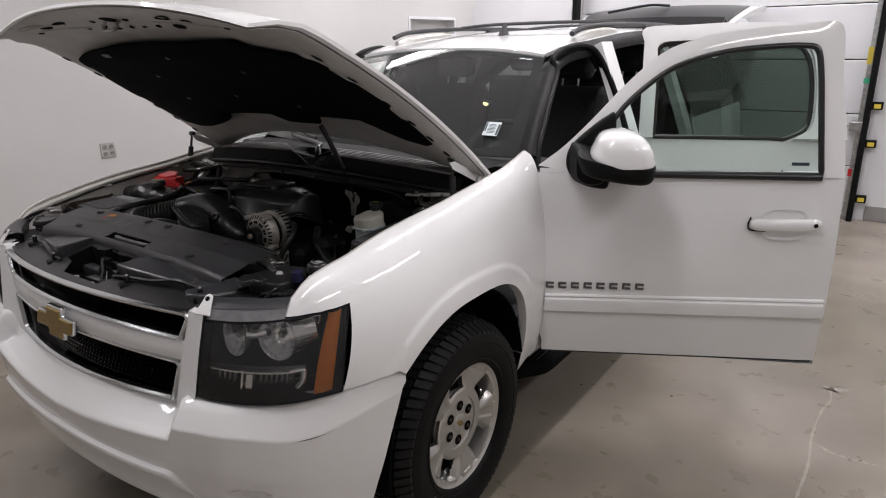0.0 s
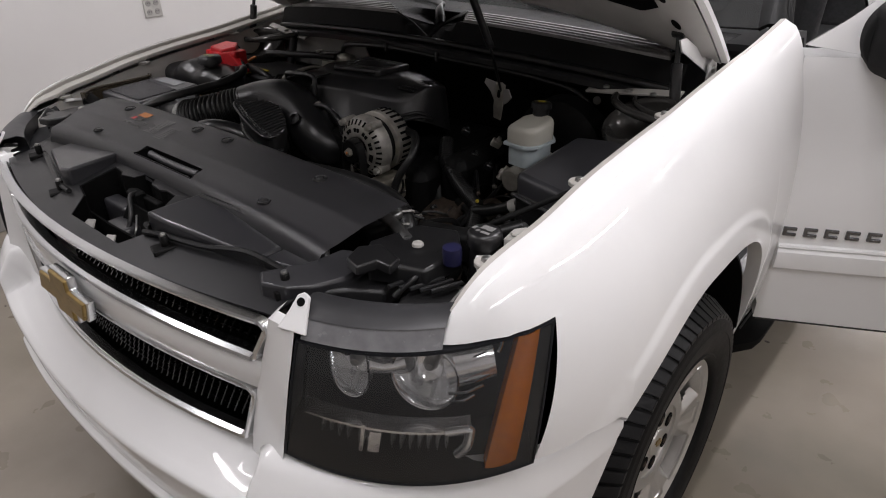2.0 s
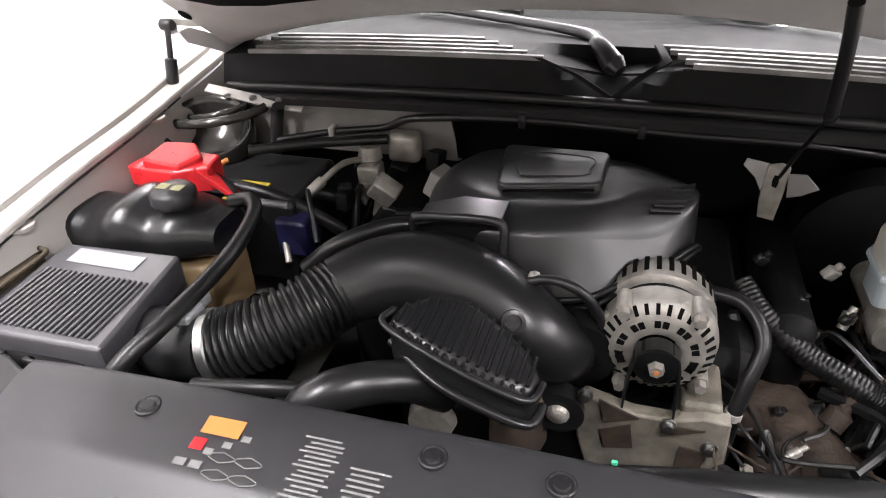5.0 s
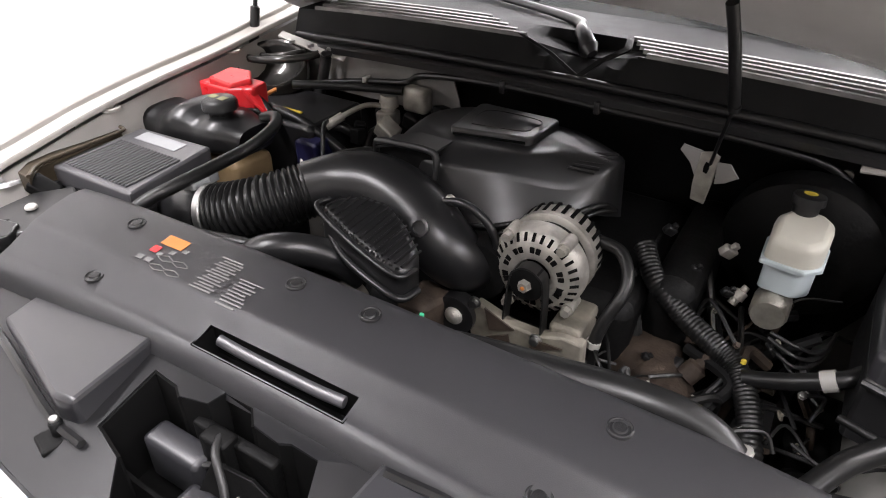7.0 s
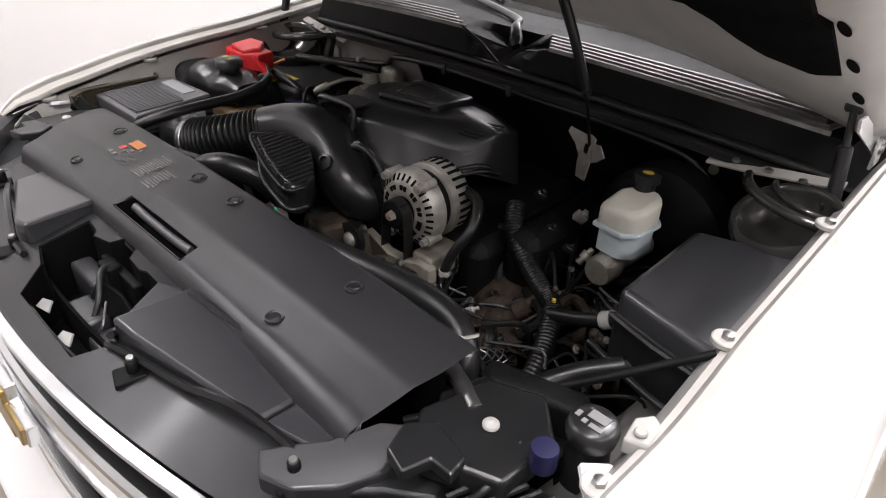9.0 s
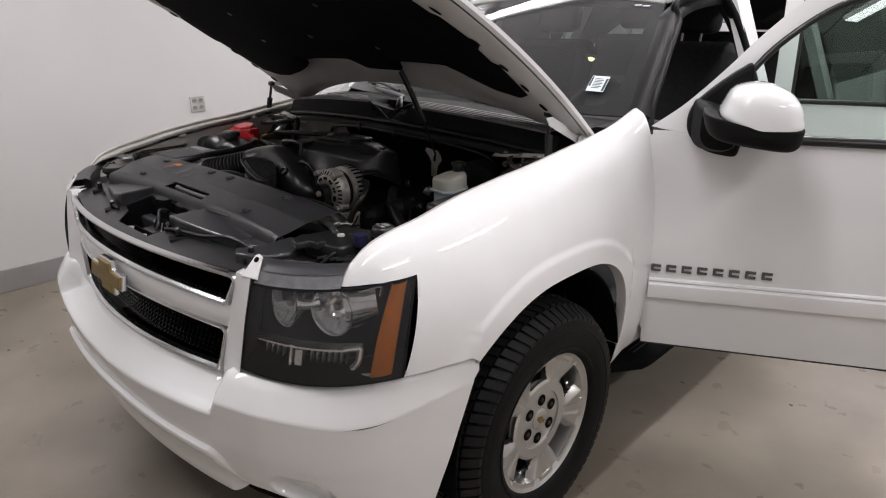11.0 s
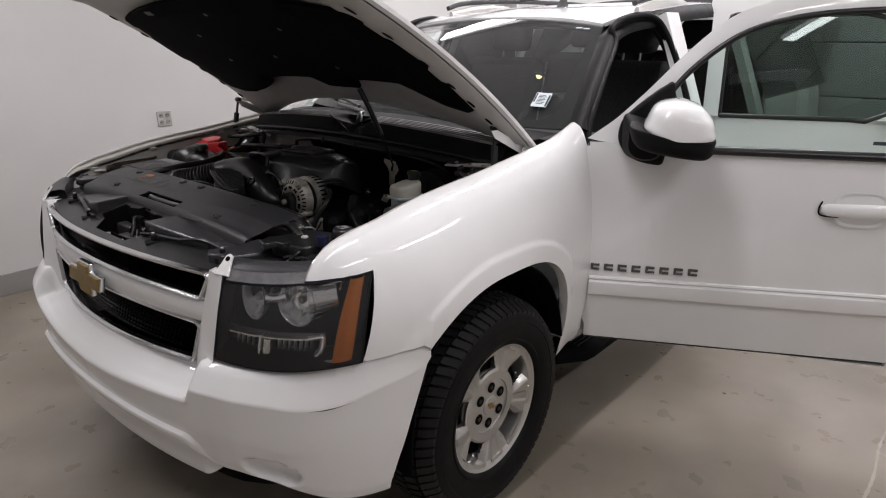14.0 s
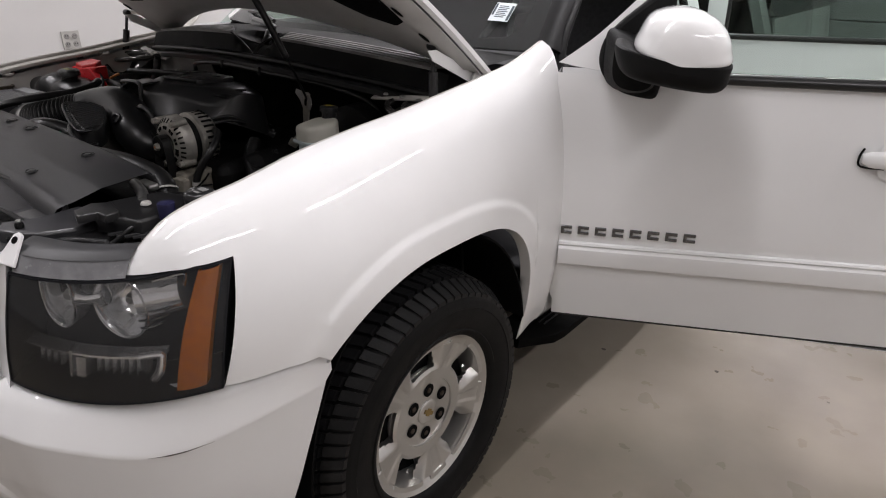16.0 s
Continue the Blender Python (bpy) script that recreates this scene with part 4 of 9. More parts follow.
# ---- wheels ----
def wheel(parent):
    bm = bmesh.new()
    W, R, r = 0.13, 0.392, 0.238
    half = [(0.1, r - 0.012), (W - 0.004, r - 0.004), (W + 0.002, r + 0.006), (W + 0.004, r + 0.012), (W + 0.001, r + 0.016), (W + 0.007, 0.272), (W + 0.01, 0.3), (W + 0.0095, 0.312), (W + 0.0115, 0.314), (W + 0.0075, 0.328), (W + 0.0075, 0.337), (W - 0.002, 0.35), (W - 0.012, 0.359), (W - 0.03, 0.369), (W - 0.07, R - 0.018)]
    prof = half + [(-x, q) for x, q in half[::-1]]
    lathe(bm, prof, (0, 0, 0), (1, 0, 0), 64, wrap_profile=True)
    tyre = part("tyre", bm, RUBBER, parent, "black all-terrain tyre")
    bm = bmesh.new()
    for k in range(70):
        a = 2 * math.pi * k / 70
        for j, (x0, x1, r0, r1) in enumerate(((-0.134, -0.09, 0.352, 0.381), (-0.08, -0.034, 0.384, 0.39), (-0.026, 0.026, 0.392, 0.392), (0.034, 0.08, 0.39, 0.384), (0.09, 0.134, 0.381, 0.352))):
            m = Matrix.Rotation(a + (0.05 if j % 2 else 0.0), 4, "X")
            t = 0.0122
            skew = 0.006 * (1 if j > 2 else -1 if j < 2 else 0)
            top = [Vector((x, y + s, q)) for x, q, s in ((x0, r0, -skew), (x1, r1, skew)) for y in (-t, t)]
            low = [Vector((p.x, p.y * 1.04, p.z - 0.02)) for p in top]
            vs = [bm.verts.new(m @ p) for p in top + low]
            for f in ((0, 1, 3, 2), (0, 2, 6, 4), (1, 5, 7, 3), (0, 4, 5, 1), (2, 3, 7, 6)):
                bm.faces.new([vs[i] for i in f])
    part("tread", bm, TREAD, tyre)
    bm = bmesh.new()
    lathe(bm, [(0.102, 0.206), (0.118, 0.232), (0.126, 0.237), (0.123, 0.244), (0.11, 0.242), (0.09, 0.228), (0.0, 0.21), (-0.1, 0.205), (-0.1, 0.2), (0.06, 0.199)], (0, 0, 0), (1, 0, 0), 64, wrap_profile=True)
    rim = part("rim", bm, WHEEL, parent, "dull silver alloy rim with five broad spokes", 25)
    # cast face: five broad spokes, with a window between each two beside the rim
    bm = bmesh.new()
    NA = 240
    RR = [0.02, 0.05, 0.085, 0.0945, 0.0955, 0.11, 0.1225, 0.1235, 0.132, 0.142, 0.15, 0.158, 0.166, 0.174, 0.182, 0.19, 0.199, 0.201, 0.207, 0.2135, 0.2145, 0.221]
    def face_x(r, off):
        x = 0.092 + 0.018 * max(0, (r - 0.11) / 0.1) ** 1.3
        if 0.123 < r < 0.2:
            k = min(max((3.6 - off * r) / 1.1, 0), 1) * min(1, (r - 0.123) / 0.012)
            x -= (0.006 + 0.3 * (r - 0.123)) * k
        if r > 0.1235 and off > 30 and r < 0.2:
            x -= 0.003
        if 0.2 < r < 0.214 and 19 < off < 27:
            x -= 0.012
        return x - (0.006 if r < 0.095 else 0)
    grid = []
    for r in RR:
        row = []
        for i in range(NA):
            deg = 360 * i / NA
            off = abs((deg - 96 + 36) % 72 - 36)
            t = math.radians(deg)
            row.append(bm.verts.new((face_x(r, off), r * 1.03 * math.cos(t), r * 1.03 * math.sin(t))))
        grid.append(row)
    for k in range(len(RR) - 1):
        for i in range(NA):
            rm, deg = (RR[k] + RR[k + 1]) / 2, 360 * (i + 0.5) / NA
            off = abs((deg - 96 + 36) % 72 - 36)
            if 0.133 < rm < 0.2 and off * rm < 2.5:
                continue
            bm.faces.new((grid[k][i], grid[k][(i + 1) % NA], grid[k + 1][(i + 1) % NA], grid[k + 1][i]))
    for v in [v for v in bm.verts if not v.link_faces]:
        bm.verts.remove(v)
    bmesh.ops.recalc_face_normals(bm, faces=bm.faces[:])
    bmesh.ops.solidify(bm, geom=bm.faces[:], thickness=0.03)
    part("wheel_face", bm, WHEEL, rim, "cast face with five broad spokes", 40)
    for k in range(6):
        a = 2 * math.pi * k / 6 + math.radians(24)
        y, z = 0.067 * math.cos(a), 0.067 * math.sin(a)
        bm = bmesh.new()
        lathe(bm, [(0.0, 0.0185), (0.003, 0.019), (0.0035, 0.017), (0.0015, 0.0)], (0.0855, y, z), (1, y, z), 18)
        part("lug_hole", bm, WELL, rim)
        bm = bmesh.new()
        lathe(bm, [(0, 0.008), (0.004, 0.008), (0.006, 0.005)], (0.0855, y, z), (1, y, z), 6)
        part("lug_nut", bm, RUSTY, rim)
    bm = bmesh.new()
    lathe(bm, [(-0.006, 0.036), (0.0, 0.036), (0.002, 0.034), (0.0035, 0.028), (0.0045, 0)], (0.088, 0, 0), (1, 0, 0), 32)
    cap = part("centre_cap", bm, WHEEL, rim)
    bm = bmesh.new()
    box(bm, 0.0915, 0.0942, -0.02, 0.02, -0.006, 0.006, 0.001)
    box(bm, 0.0915, 0.0941, -0.008, 0.008, -0.011, 0.011, 0.001)
    bm.transform(Matrix.Rotation(math.radians(-35), 4, "X"))
    part("cap_badge", bm, GOLD, rim)
    # brake disc, enlarged and blackened to put shade behind the wheel windows
    bm = bmesh.new()
    lathe(bm, [(-0.03, 0.06), (-0.03, 0.192), (0.05, 0.192), (0.055, 0.06)], (0, 0, 0), (1, 0, 0), 32, wrap_profile=True)
    part("brake_disc", bm, WELL, parent)


def wheel_at(x, y, turn):
    keep = set(bpy.data.objects)
    holder = part("wheel", lathe(bmesh.new(), [(-0.12, 0.05), (0.06, 0.05)], (0, 0, 0), (1, 0, 0), 20), DARK, suv, "wheel with a dull silver five-spoke rim and black tyre")
    wheel(holder)
    # thing > part > sub-part: all pieces hang straight from the wheel
    for o in set(bpy.data.objects) - keep:
        if o is not holder:
            o.parent = holder
    holder.matrix_basis = pose(x, y, 0.393, 0, 0, turn)
    return holder


wheel_at(0.862, 0.0, 0)
for x, y, t in ((-0.862, 0.0, 180), (0.862, 3.3, 0), (-0.862, 3.3, 180)):
    src = [o for o in suv.children if o.name == "wheel"][0]
    w2 = copy_thing(src, pose(x, y, 0.393, 0, 0, t))
    w2.parent = suv
# ---- bonnet, raised on its rear hinges ----
HOOD = pose(0, 0.45, 1.225, -31.5, 0, 0)


def hood_half(s):
    """Half-width along the bonnet, s metres forward of its rear corners."""
    return spline([0, 0.1, 0.5, 0.9, 1.06, 1.2], [0.812, 0.815, 0.804, 0.772, 0.75, 0.715])(s)


def hood_rear(x):
    return 0.195 * (1 - min(1, abs(x) / 0.81) ** 2)


def hood_front(x):
    """Where the front edge lies at x."""
    return 1.262 - 0.1 * (min(1, abs(x) / 0.74)) ** 2.2


def hood_at(x, s, drop=0.0):
    """On the bonnet at x, s forward of the rear corners; drop: below the skin."""
    u = min(1, abs(x) / hood_half(s))
    f = hood_front(x)
    z = -0.004 + 0.036 * math.sin(math.pi * min(max(s, 0) / 1.16, 1)) + 0.035 * (1 - u ** 2.4)
    z -= 0.07 * max(0, (s - f + 0.17) / 0.17) ** 2.2
    return HOOD @ Vector((x, -s, z - drop))


def hood_point(u, q, drop=0.0):
    """u: -1..1 across, q: 0..1 from the rear edge to the nose; drop: below the skin."""
    x = u * hood_half(q * 1.2)
    s = hood_rear(x) + q * (hood_front(x) - hood_rear(x))
    x = u * hood_half(s)
    return hood_at(x, s, drop)


bm = bmesh.new()
sheet(bm, [[hood_point(-1 + i / 16, j / 18) for i in range(33)] for j in range(19)])
# hemmed edge
loop = [(-1 + i / 16, 1) for i in range(33)] + [(1, 1 - j / 18) for j in range(1, 19)] + [(1 - i / 16, 0) for i in range(1, 33)] + [(-1, j / 18) for j in range(1, 18)]
hem = [[hood_point(u, q), hood_point(u, q, 0.012) , hood_point(u * 0.985, 0.5 + (q - 0.5) * 0.98, 0.02)] for u, q in loop]
hem.append(hem[0])
sheet(bm, hem)
bmesh.ops.remove_doubles(bm, verts=bm.verts[:], dist=1e-4)
hood = part("bonnet", bm, PAINT, suv, "raised white bonnet with a felt-lined underside", 50)


def under(u, q):
    """Depth of the inner frame under the skin: a raised rim round a shallow middle."""
    e = min(1 - abs(u), q, 1 - q)
    return 0.022 + 0.03 * min(1, max(0, e - 0.01) / 0.05) - 0.012 * min(1, max(0, e - 0.16) / 0.06)


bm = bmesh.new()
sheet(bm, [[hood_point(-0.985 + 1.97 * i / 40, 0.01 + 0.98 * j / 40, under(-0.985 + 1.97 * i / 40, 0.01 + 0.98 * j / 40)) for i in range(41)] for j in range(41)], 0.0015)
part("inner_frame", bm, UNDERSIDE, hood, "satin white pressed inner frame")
# slots and holes along the frame
holes = [(s * 0.93, q, 0.02, 0.0085) for s in (-1, 1) for q in (0.2, 0.3, 0.4, 0.52, 0.66, 0.78)]
for x, y, a, b, turn in ((0.02, 1.158, 0.036, 0.026, 0), (0.09, 1.148, 0.018, 0.009, 20), (-0.1, 1.15, 0.014, 0.009, 15), (-0.385, 1.155, 0.032, 0.015, 8), (-0.27, 1.172, 0.042, 0.013, 8), (0.335, 1.172, 0.046, 0.016, 14), (0.285, 1.088, 0.026, 0.015, 0), (0.435, 1.16, 0.026, 0.012, 8), (-0.11, 1.106, 0.024, 0.009, 25), (-0.06, 1.088, 0.022, 0.009, 0), (0.03, 1.092, 0.012, 0.008, 30), (0.18, 1.092, 0.013, 0.009, 20), (-0.5, 1.12, 0.014, 0.008, 0), (0.52, 1.09, 0.016, 0.009, 20), (-0.22, 1.1, 0.01, 0.007, 0), (0.1, 1.09, 0.012, 0.005, 0)):
    ca, sa = math.cos(radians(turn)), math.sin(radians(turn))
    bm = bmesh.new()
    ring = []
    for t in (6.2832 * k / 18 for k in range(18)):
        px, py = a * math.copysign(abs(math.cos(t)) ** 0.8, math.cos(t)), b * math.copysign(abs(math.sin(t)) ** 0.8, math.sin(t))
        hx, hs = x + px * ca - py * sa, y + px * sa + py * ca
        u, r0, f0 = hx / hood_half(hs), hood_rear(hx), hood_front(hx)
        ring.append(bm.verts.new(hood_at(hx, hs, under(u, (hs - r0) / (f0 - r0)) + 0.004)))
    bm.faces.new(ring)
    r = bmesh.ops.extrude_face_region(bm, geom=bm.faces[:])
    bmesh.ops.translate(bm, verts=[g for g in r["geom"] if isinstance(g, bmesh.types.BMVert)], vec=HOOD.to_3x3() @ Vector((0, 0, 0.0015)))
    part("frame_hole", bm, WELL, hood)
# striker loop and pressed beads of the front band
bm = bmesh.new()
tube(bm, [hood_at(-0.02, 1.15, 0.05), hood_at(-0.02, 1.145, 0.085), hood_at(0.05, 1.145, 0.085), hood_at(0.05, 1.15, 0.05)], 0.005, 8, 4)
part("striker_loop", bm, STEEL, hood, "steel striker loop")
for x0, x1, y in ((-0.46, -0.2, 1.135), (-0.48, -0.26, 1.19), (0.2, 0.5, 1.125)):
    bm = bmesh.new()
    tube(bm, [hood_at(x0 + (x1 - x0) * k / 8, y - 0.03 * k / 8, under((x0 + (x1 - x0) * k / 8) / 0.74, 0.93) - 0.001) for k in range(9)], 0.006, 8, 1, smooth=False)
    part("pressed_bead", bm, PRIMER, hood)
for u, q, a, b in holes:
    bm = bmesh.new()
    bm.faces.new([bm.verts.new(hood_point(u + b / 0.75 * math.cos(t), q + a / 1.1 * math.sin(t), under(u, q) + 0.0035)) for t in (6.2832 * k / 14 for k in range(14))])
    r = bmesh.ops.extrude_face_region(bm, geom=bm.faces[:])
    bmesh.ops.translate(bm, verts=[g for g in r["geom"] if isinstance(g, bmesh.types.BMVert)], vec=HOOD.to_3x3() @ Vector((0, 0, 0.001)))
    part("frame_hole", bm, WELL, hood)
# felt pad with notched edge
def pad_edge(s):
    return 0.735 - 0.16 * max(0, s - 0.62) - (0.018 if 0.5 < s < 0.58 or 0.76 < s < 0.84 else 0.0)


PAD_REAR = ([-0.74, -0.66, -0.56, -0.42, -0.34, -0.29, -0.25, -0.15, 0.04, 0.07, 0.1, 0.27, 0.3, 0.33, 0.5, 0.545, 0.585, 0.62, 0.69, 0.74], [0.33, 0.29, 0.3, 0.35, 0.385, 0.41, 0.46, 0.475, 0.49, 0.48, 0.43, 0.425, 0.48, 0.49, 0.485, 0.48, 0.39, 0.335, 0.29, 0.32])
PAD_FRONT = ([-0.74, -0.5, -0.3, 0.0, 0.45, 0.49, 0.54, 0.74], [0.9, 0.955, 0.985, 1.0, 0.995, 0.955, 0.945, 0.895])
bm = bmesh.new()
rows = []
for j in range(-1, 42):
    row = []
    for i in range(-1, 122):
        u, q = -1 + min(max(i, 0), 120) / 60, min(max(j, 0), 40) / 40
        x = u * 0.735
        a, b = float(np.interp(x, *PAD_REAR)), float(np.interp(x, *PAD_FRONT))
        s = a + (b - a) * q
        x = u * pad_edge(s)
        puff = 0.012 * min(1, 8 * min(1 - abs(u), q, 1 - q) + 0.1)
        edge_up = 0.012 if i in (-1, 121) or j in (-1, 41) else 0.0
        row.append(HOOD @ Vector((x, -s, -0.022 - puff + edge_up + 0.002 * math.sin(9 * u) * math.sin(11 * s))))
    rows.append(row)
sheet(bm, rows)
part("felt_pad", bm, PAD, hood, "black felt pad under the bonnet", 60)
for x, s0 in ((-0.3, 0.62), (0.05, 0.66), (-0.25, 0.8), (0.33, 0.6), (0.3, 0.84), (0.0, 0.93)):
    bm = bmesh.new()
    c = HOOD @ Vector((x, -s0, -0.033))
    nrm = HOOD.to_3x3() @ Vector((0, 0, -1))
    lathe(bm, [(0, 0.009), (0.003, 0.008), (0.004, 0)], c, c + nrm, 12)
    part("pad_clip", bm, BLACK, hood)
bm = bmesh.new()
slab(bm, [(-0.02, -0.01), (0.025, -0.01), (0.02, 0.012), (-0.025, 0.01)], Matrix.Translation(HOOD @ Vector((-0.36, -0.95, -0.037))) @ HOOD.to_3x3().to_4x4(), 0.002)
part("pad_label", bm, GREYPRINT, hood, "small grey label on the felt")
# hinges and lift struts
for sx in (1, -1):
    bm = bmesh.new()
    slab(bm, [(-0.05, -0.012), (0.2, -0.016), (0.23, 0.0), (0.2, 0.014), (0.0, 0.02), (-0.05, 0.012)], Matrix.Translation((sx * 0.775, 0.42, 1.2)) @ pose(0, 0, 0, 0, 0, -90) @ pose(0, 0, 0, 90, 0, 0) @ pose(0, 0, 0, 0, 0, 26), 0.005, 0.0015)
    slab(bm, [(-0.03, -0.03), (0.03, -0.03), (0.03, 0.02), (0.01, 0.035), (-0.02, 0.03)], Matrix.Translation((sx * 0.785, 0.42, 1.195)) @ pose(0, 0, 0, 0, 0, -90) @ pose(0, 0, 0, 90, 0, 0), 0.005, 0.0015)
    hinge = part("bonnet_hinge", bm, PAINT, suv, "white steel bonnet hinge arm")
    bm = bmesh.new()
    rod(bm, (sx * 0.79, 0.42, 1.2), (sx * 0.765, 0.42, 1.2), 0.011, 12, 0.003)
    part("hinge_pin", bm, STEEL, hinge)
    bm = bmesh.new()
    a, b = Vector((sx * 0.83 if sx < 0 else 0.775, 0.21 if sx < 0 else 0.235, 1.14)), hood_point(sx * 0.92, 0.155, 0.05) if sx > 0 else Vector((-0.823, 0.244, 1.304))
    rod(bm, a, a.lerp(b, 0.62), 0.0125, 14, 0.003)
    rod(bm, a.lerp(b, 0.6), b, 0.006, 10)
    strut = part("lift_strut", bm, MOLD, suv, "short black bonnet lift strut")
    for p in (a, b):
        bm = bmesh.new()
        rod(bm, p + Vector((-0.014, 0, 0)), p + Vector((0.014, 0, 0)), 0.012, 12, 0.003)
        part("ball_joint", bm, BLACK, strut)
    if sx < 0:
        bm = bmesh.new()
        up = hood_point(-0.9, 0.13, 0.04)
        sheet(bm, [[p + Vector((dx, 0, 0)) for dx in (-0.012, 0.0, 0.012)] for p in (b + Vector((0, 0, -0.018)), b + Vector((0, 0, 0.012)), up)], 0.012)
        part("strut_bracket", bm, PRIMER, strut, "grey-white strut bracket")
# thin washer hose / prop between firewall and bonnet
bm = bmesh.new()
tube(bm, [(0.322, 0.185, 1.12), (0.333, 0.145, 1.19), (0.345, 0.1, 1.262), (0.345, 0.1, 1.262), (0.33, 0.06, 1.36), (0.315, 0.03, 1.43)], lambda u: 0.0035 if u < 0.4 else 0.0095, 12, 6)
part("bonnet_prop", bm, MOLD, suv, "black corrugated sleeve up to the bonnet")

# ---- windscreen, roof and pillars ----
def screen(u, v):
    """u: -1..1 across, v: 0..1 up the windscreen."""
    hw = 0.795 + (0.585 - 0.795) * v
    base_y = 0.515 + 0.17 * u * u * (1 - 0.45 * v)
    y = base_y + v * (0.79 - 0.052 * u * u)
    z = 1.262 - 0.007 * u * u + v * (0.42 - 0.012 * u * u) + 0.03 * math.sin(math.pi * v) * 0.6
    return Vector((u * hw, y, z))


bm = bmesh.new()
sheet(bm, [[screen(-1 + i / 12, j / 10) for i in range(25)] for j in range(11)])
ws = part("windscreen", bm, GLASS, suv, "raked windscreen reflecting a ceiling light")
ws.visible_shadow = False
bm = bmesh.new()
loop = [(-1 + i / 12, 0) for i in range(25)] + [(1, j / 10) for j in range(1, 11)] + [(1 - i / 12, 1) for i in range(1, 25)] + [(-1, 1 - j / 10) for j in range(1, 10)]
def border(u, v):
    """Inner edge of the border, its corners rounded."""
    d = Vector((u, (v - 0.5) * 2))
    n = (abs(d.x) ** 14 + abs(d.y) ** 14) ** (1 / 14)
    d /= n
    return screen(d.x * 0.925, 0.505 + 0.5 * d.y * 0.9)


band = [[screen(u, v) + Vector((0, 0.004, -0.004)), border(u, v) + Vector((0, 0.004, -0.004))] for u, v in loop]
band.append(band[0])
sheet(bm, band, 0.002)
part("black_border", bm, WELL, ws, "black ceramic border of the windscreen")
bm = bmesh.new()
for i, (u, v) in enumerate(((0.82, 0.9), (0.88, 0.895))):
    p = screen(u, v) + Vector((0, -0.004, 0.003))
    slab(bm, [(-0.016, -0.004), (0.016, -0.004), (0.016, 0.004), (-0.016, 0.004)], Matrix.Translation(p) @ pose(0, 0, 0, 32, 0, 0), 0.001)
part("glass_mark", bm, PAPER, ws)
# printed sticker low on the driver's side
stick = pose(*(screen(0.83, 0.19) + Vector((0, -0.012, 0.008))), 31, 2, 14) @ Matrix.Scale(0.84, 4)
bm = bmesh.new()
slab(bm, [(-0.04, -0.055), (0.04, -0.055), (0.04, 0.057), (-0.04, 0.057)], stick, 0.001)
part("printed_sticker", bm, PAPER, ws, "pale printed window sticker with illegible lines")
bm = bmesh.new()
for k in range(7):
    slab(bm, [(-0.022, 0.036 - k * 0.011 - 0.0022), (0.014 + 0.006 * (k % 2), 0.036 - k * 0.011 - 0.0022), (0.014 + 0.006 * (k % 2), 0.036 - k * 0.011 + 0.0022), (-0.022, 0.036 - k * 0.011 + 0.0022)], stick @ Matrix.Translation((0, 0, 0.0011)), 0.0006)
slab(bm, [(-0.038, -0.02), (-0.03, -0.02), (-0.03, 0.05), (-0.038, 0.05)], stick @ Matrix.Translation((0, 0, 0.0011)), 0.0006)
slab(bm, [(0.028, -0.05), (0.038, -0.05), (0.038, 0.04), (0.028, 0.04)], stick @ Matrix.Translation((0, 0, 0.0011)), 0.0006)
part("print_bars", bm, INK, ws)


def roof_point(u, q):
    """Roof skin from the windscreen header (q 0) to the tail (q 1)."""
    y = 1.31 + q * 3.125 - 0.005 * u * u * (1 - q)
    hw = 0.59 + 0.06 * min(1, q * 8) - 0.01 * q
    z = 1.69 + 0.11 * (1 - (1 - min(1, q * 1.9)) ** 2) - (0.02 + 0.015 * max(0, 1 - q / 0.04)) * abs(u) ** 3.2 - 0.03 * max(0, q - 0.6)
    return Vector((u * hw, y, z))


bm = bmesh.new()
sheet(bm, [[roof_point(-1 + i / 12, (j / 24) ** 1.5) for i in range(25)] for j in range(25)], 0.02)
roof = part("roof", bm, PAINT, suv, "glossy white roof panel")
bm = bmesh.new()
sheet(bm, [[Vector((0.016 * (1 - j / 7) * s, 1.86 + 0.02 * j / 7 * 3.2 + 0.13 * (i / 6) * (1 - 0.75 * j / 7), 1.752 + 0.078 * j / 7)) for i, s in zip((0, 1, 3, 5, 6, 5, 3, 1), (0, 1, 1, 1, 0, -1, -1, -1))] for j in range(8)], wrap=True)
part("shark_fin_aerial", bm, TRIM, roof, "dark fin aerial on the roof")
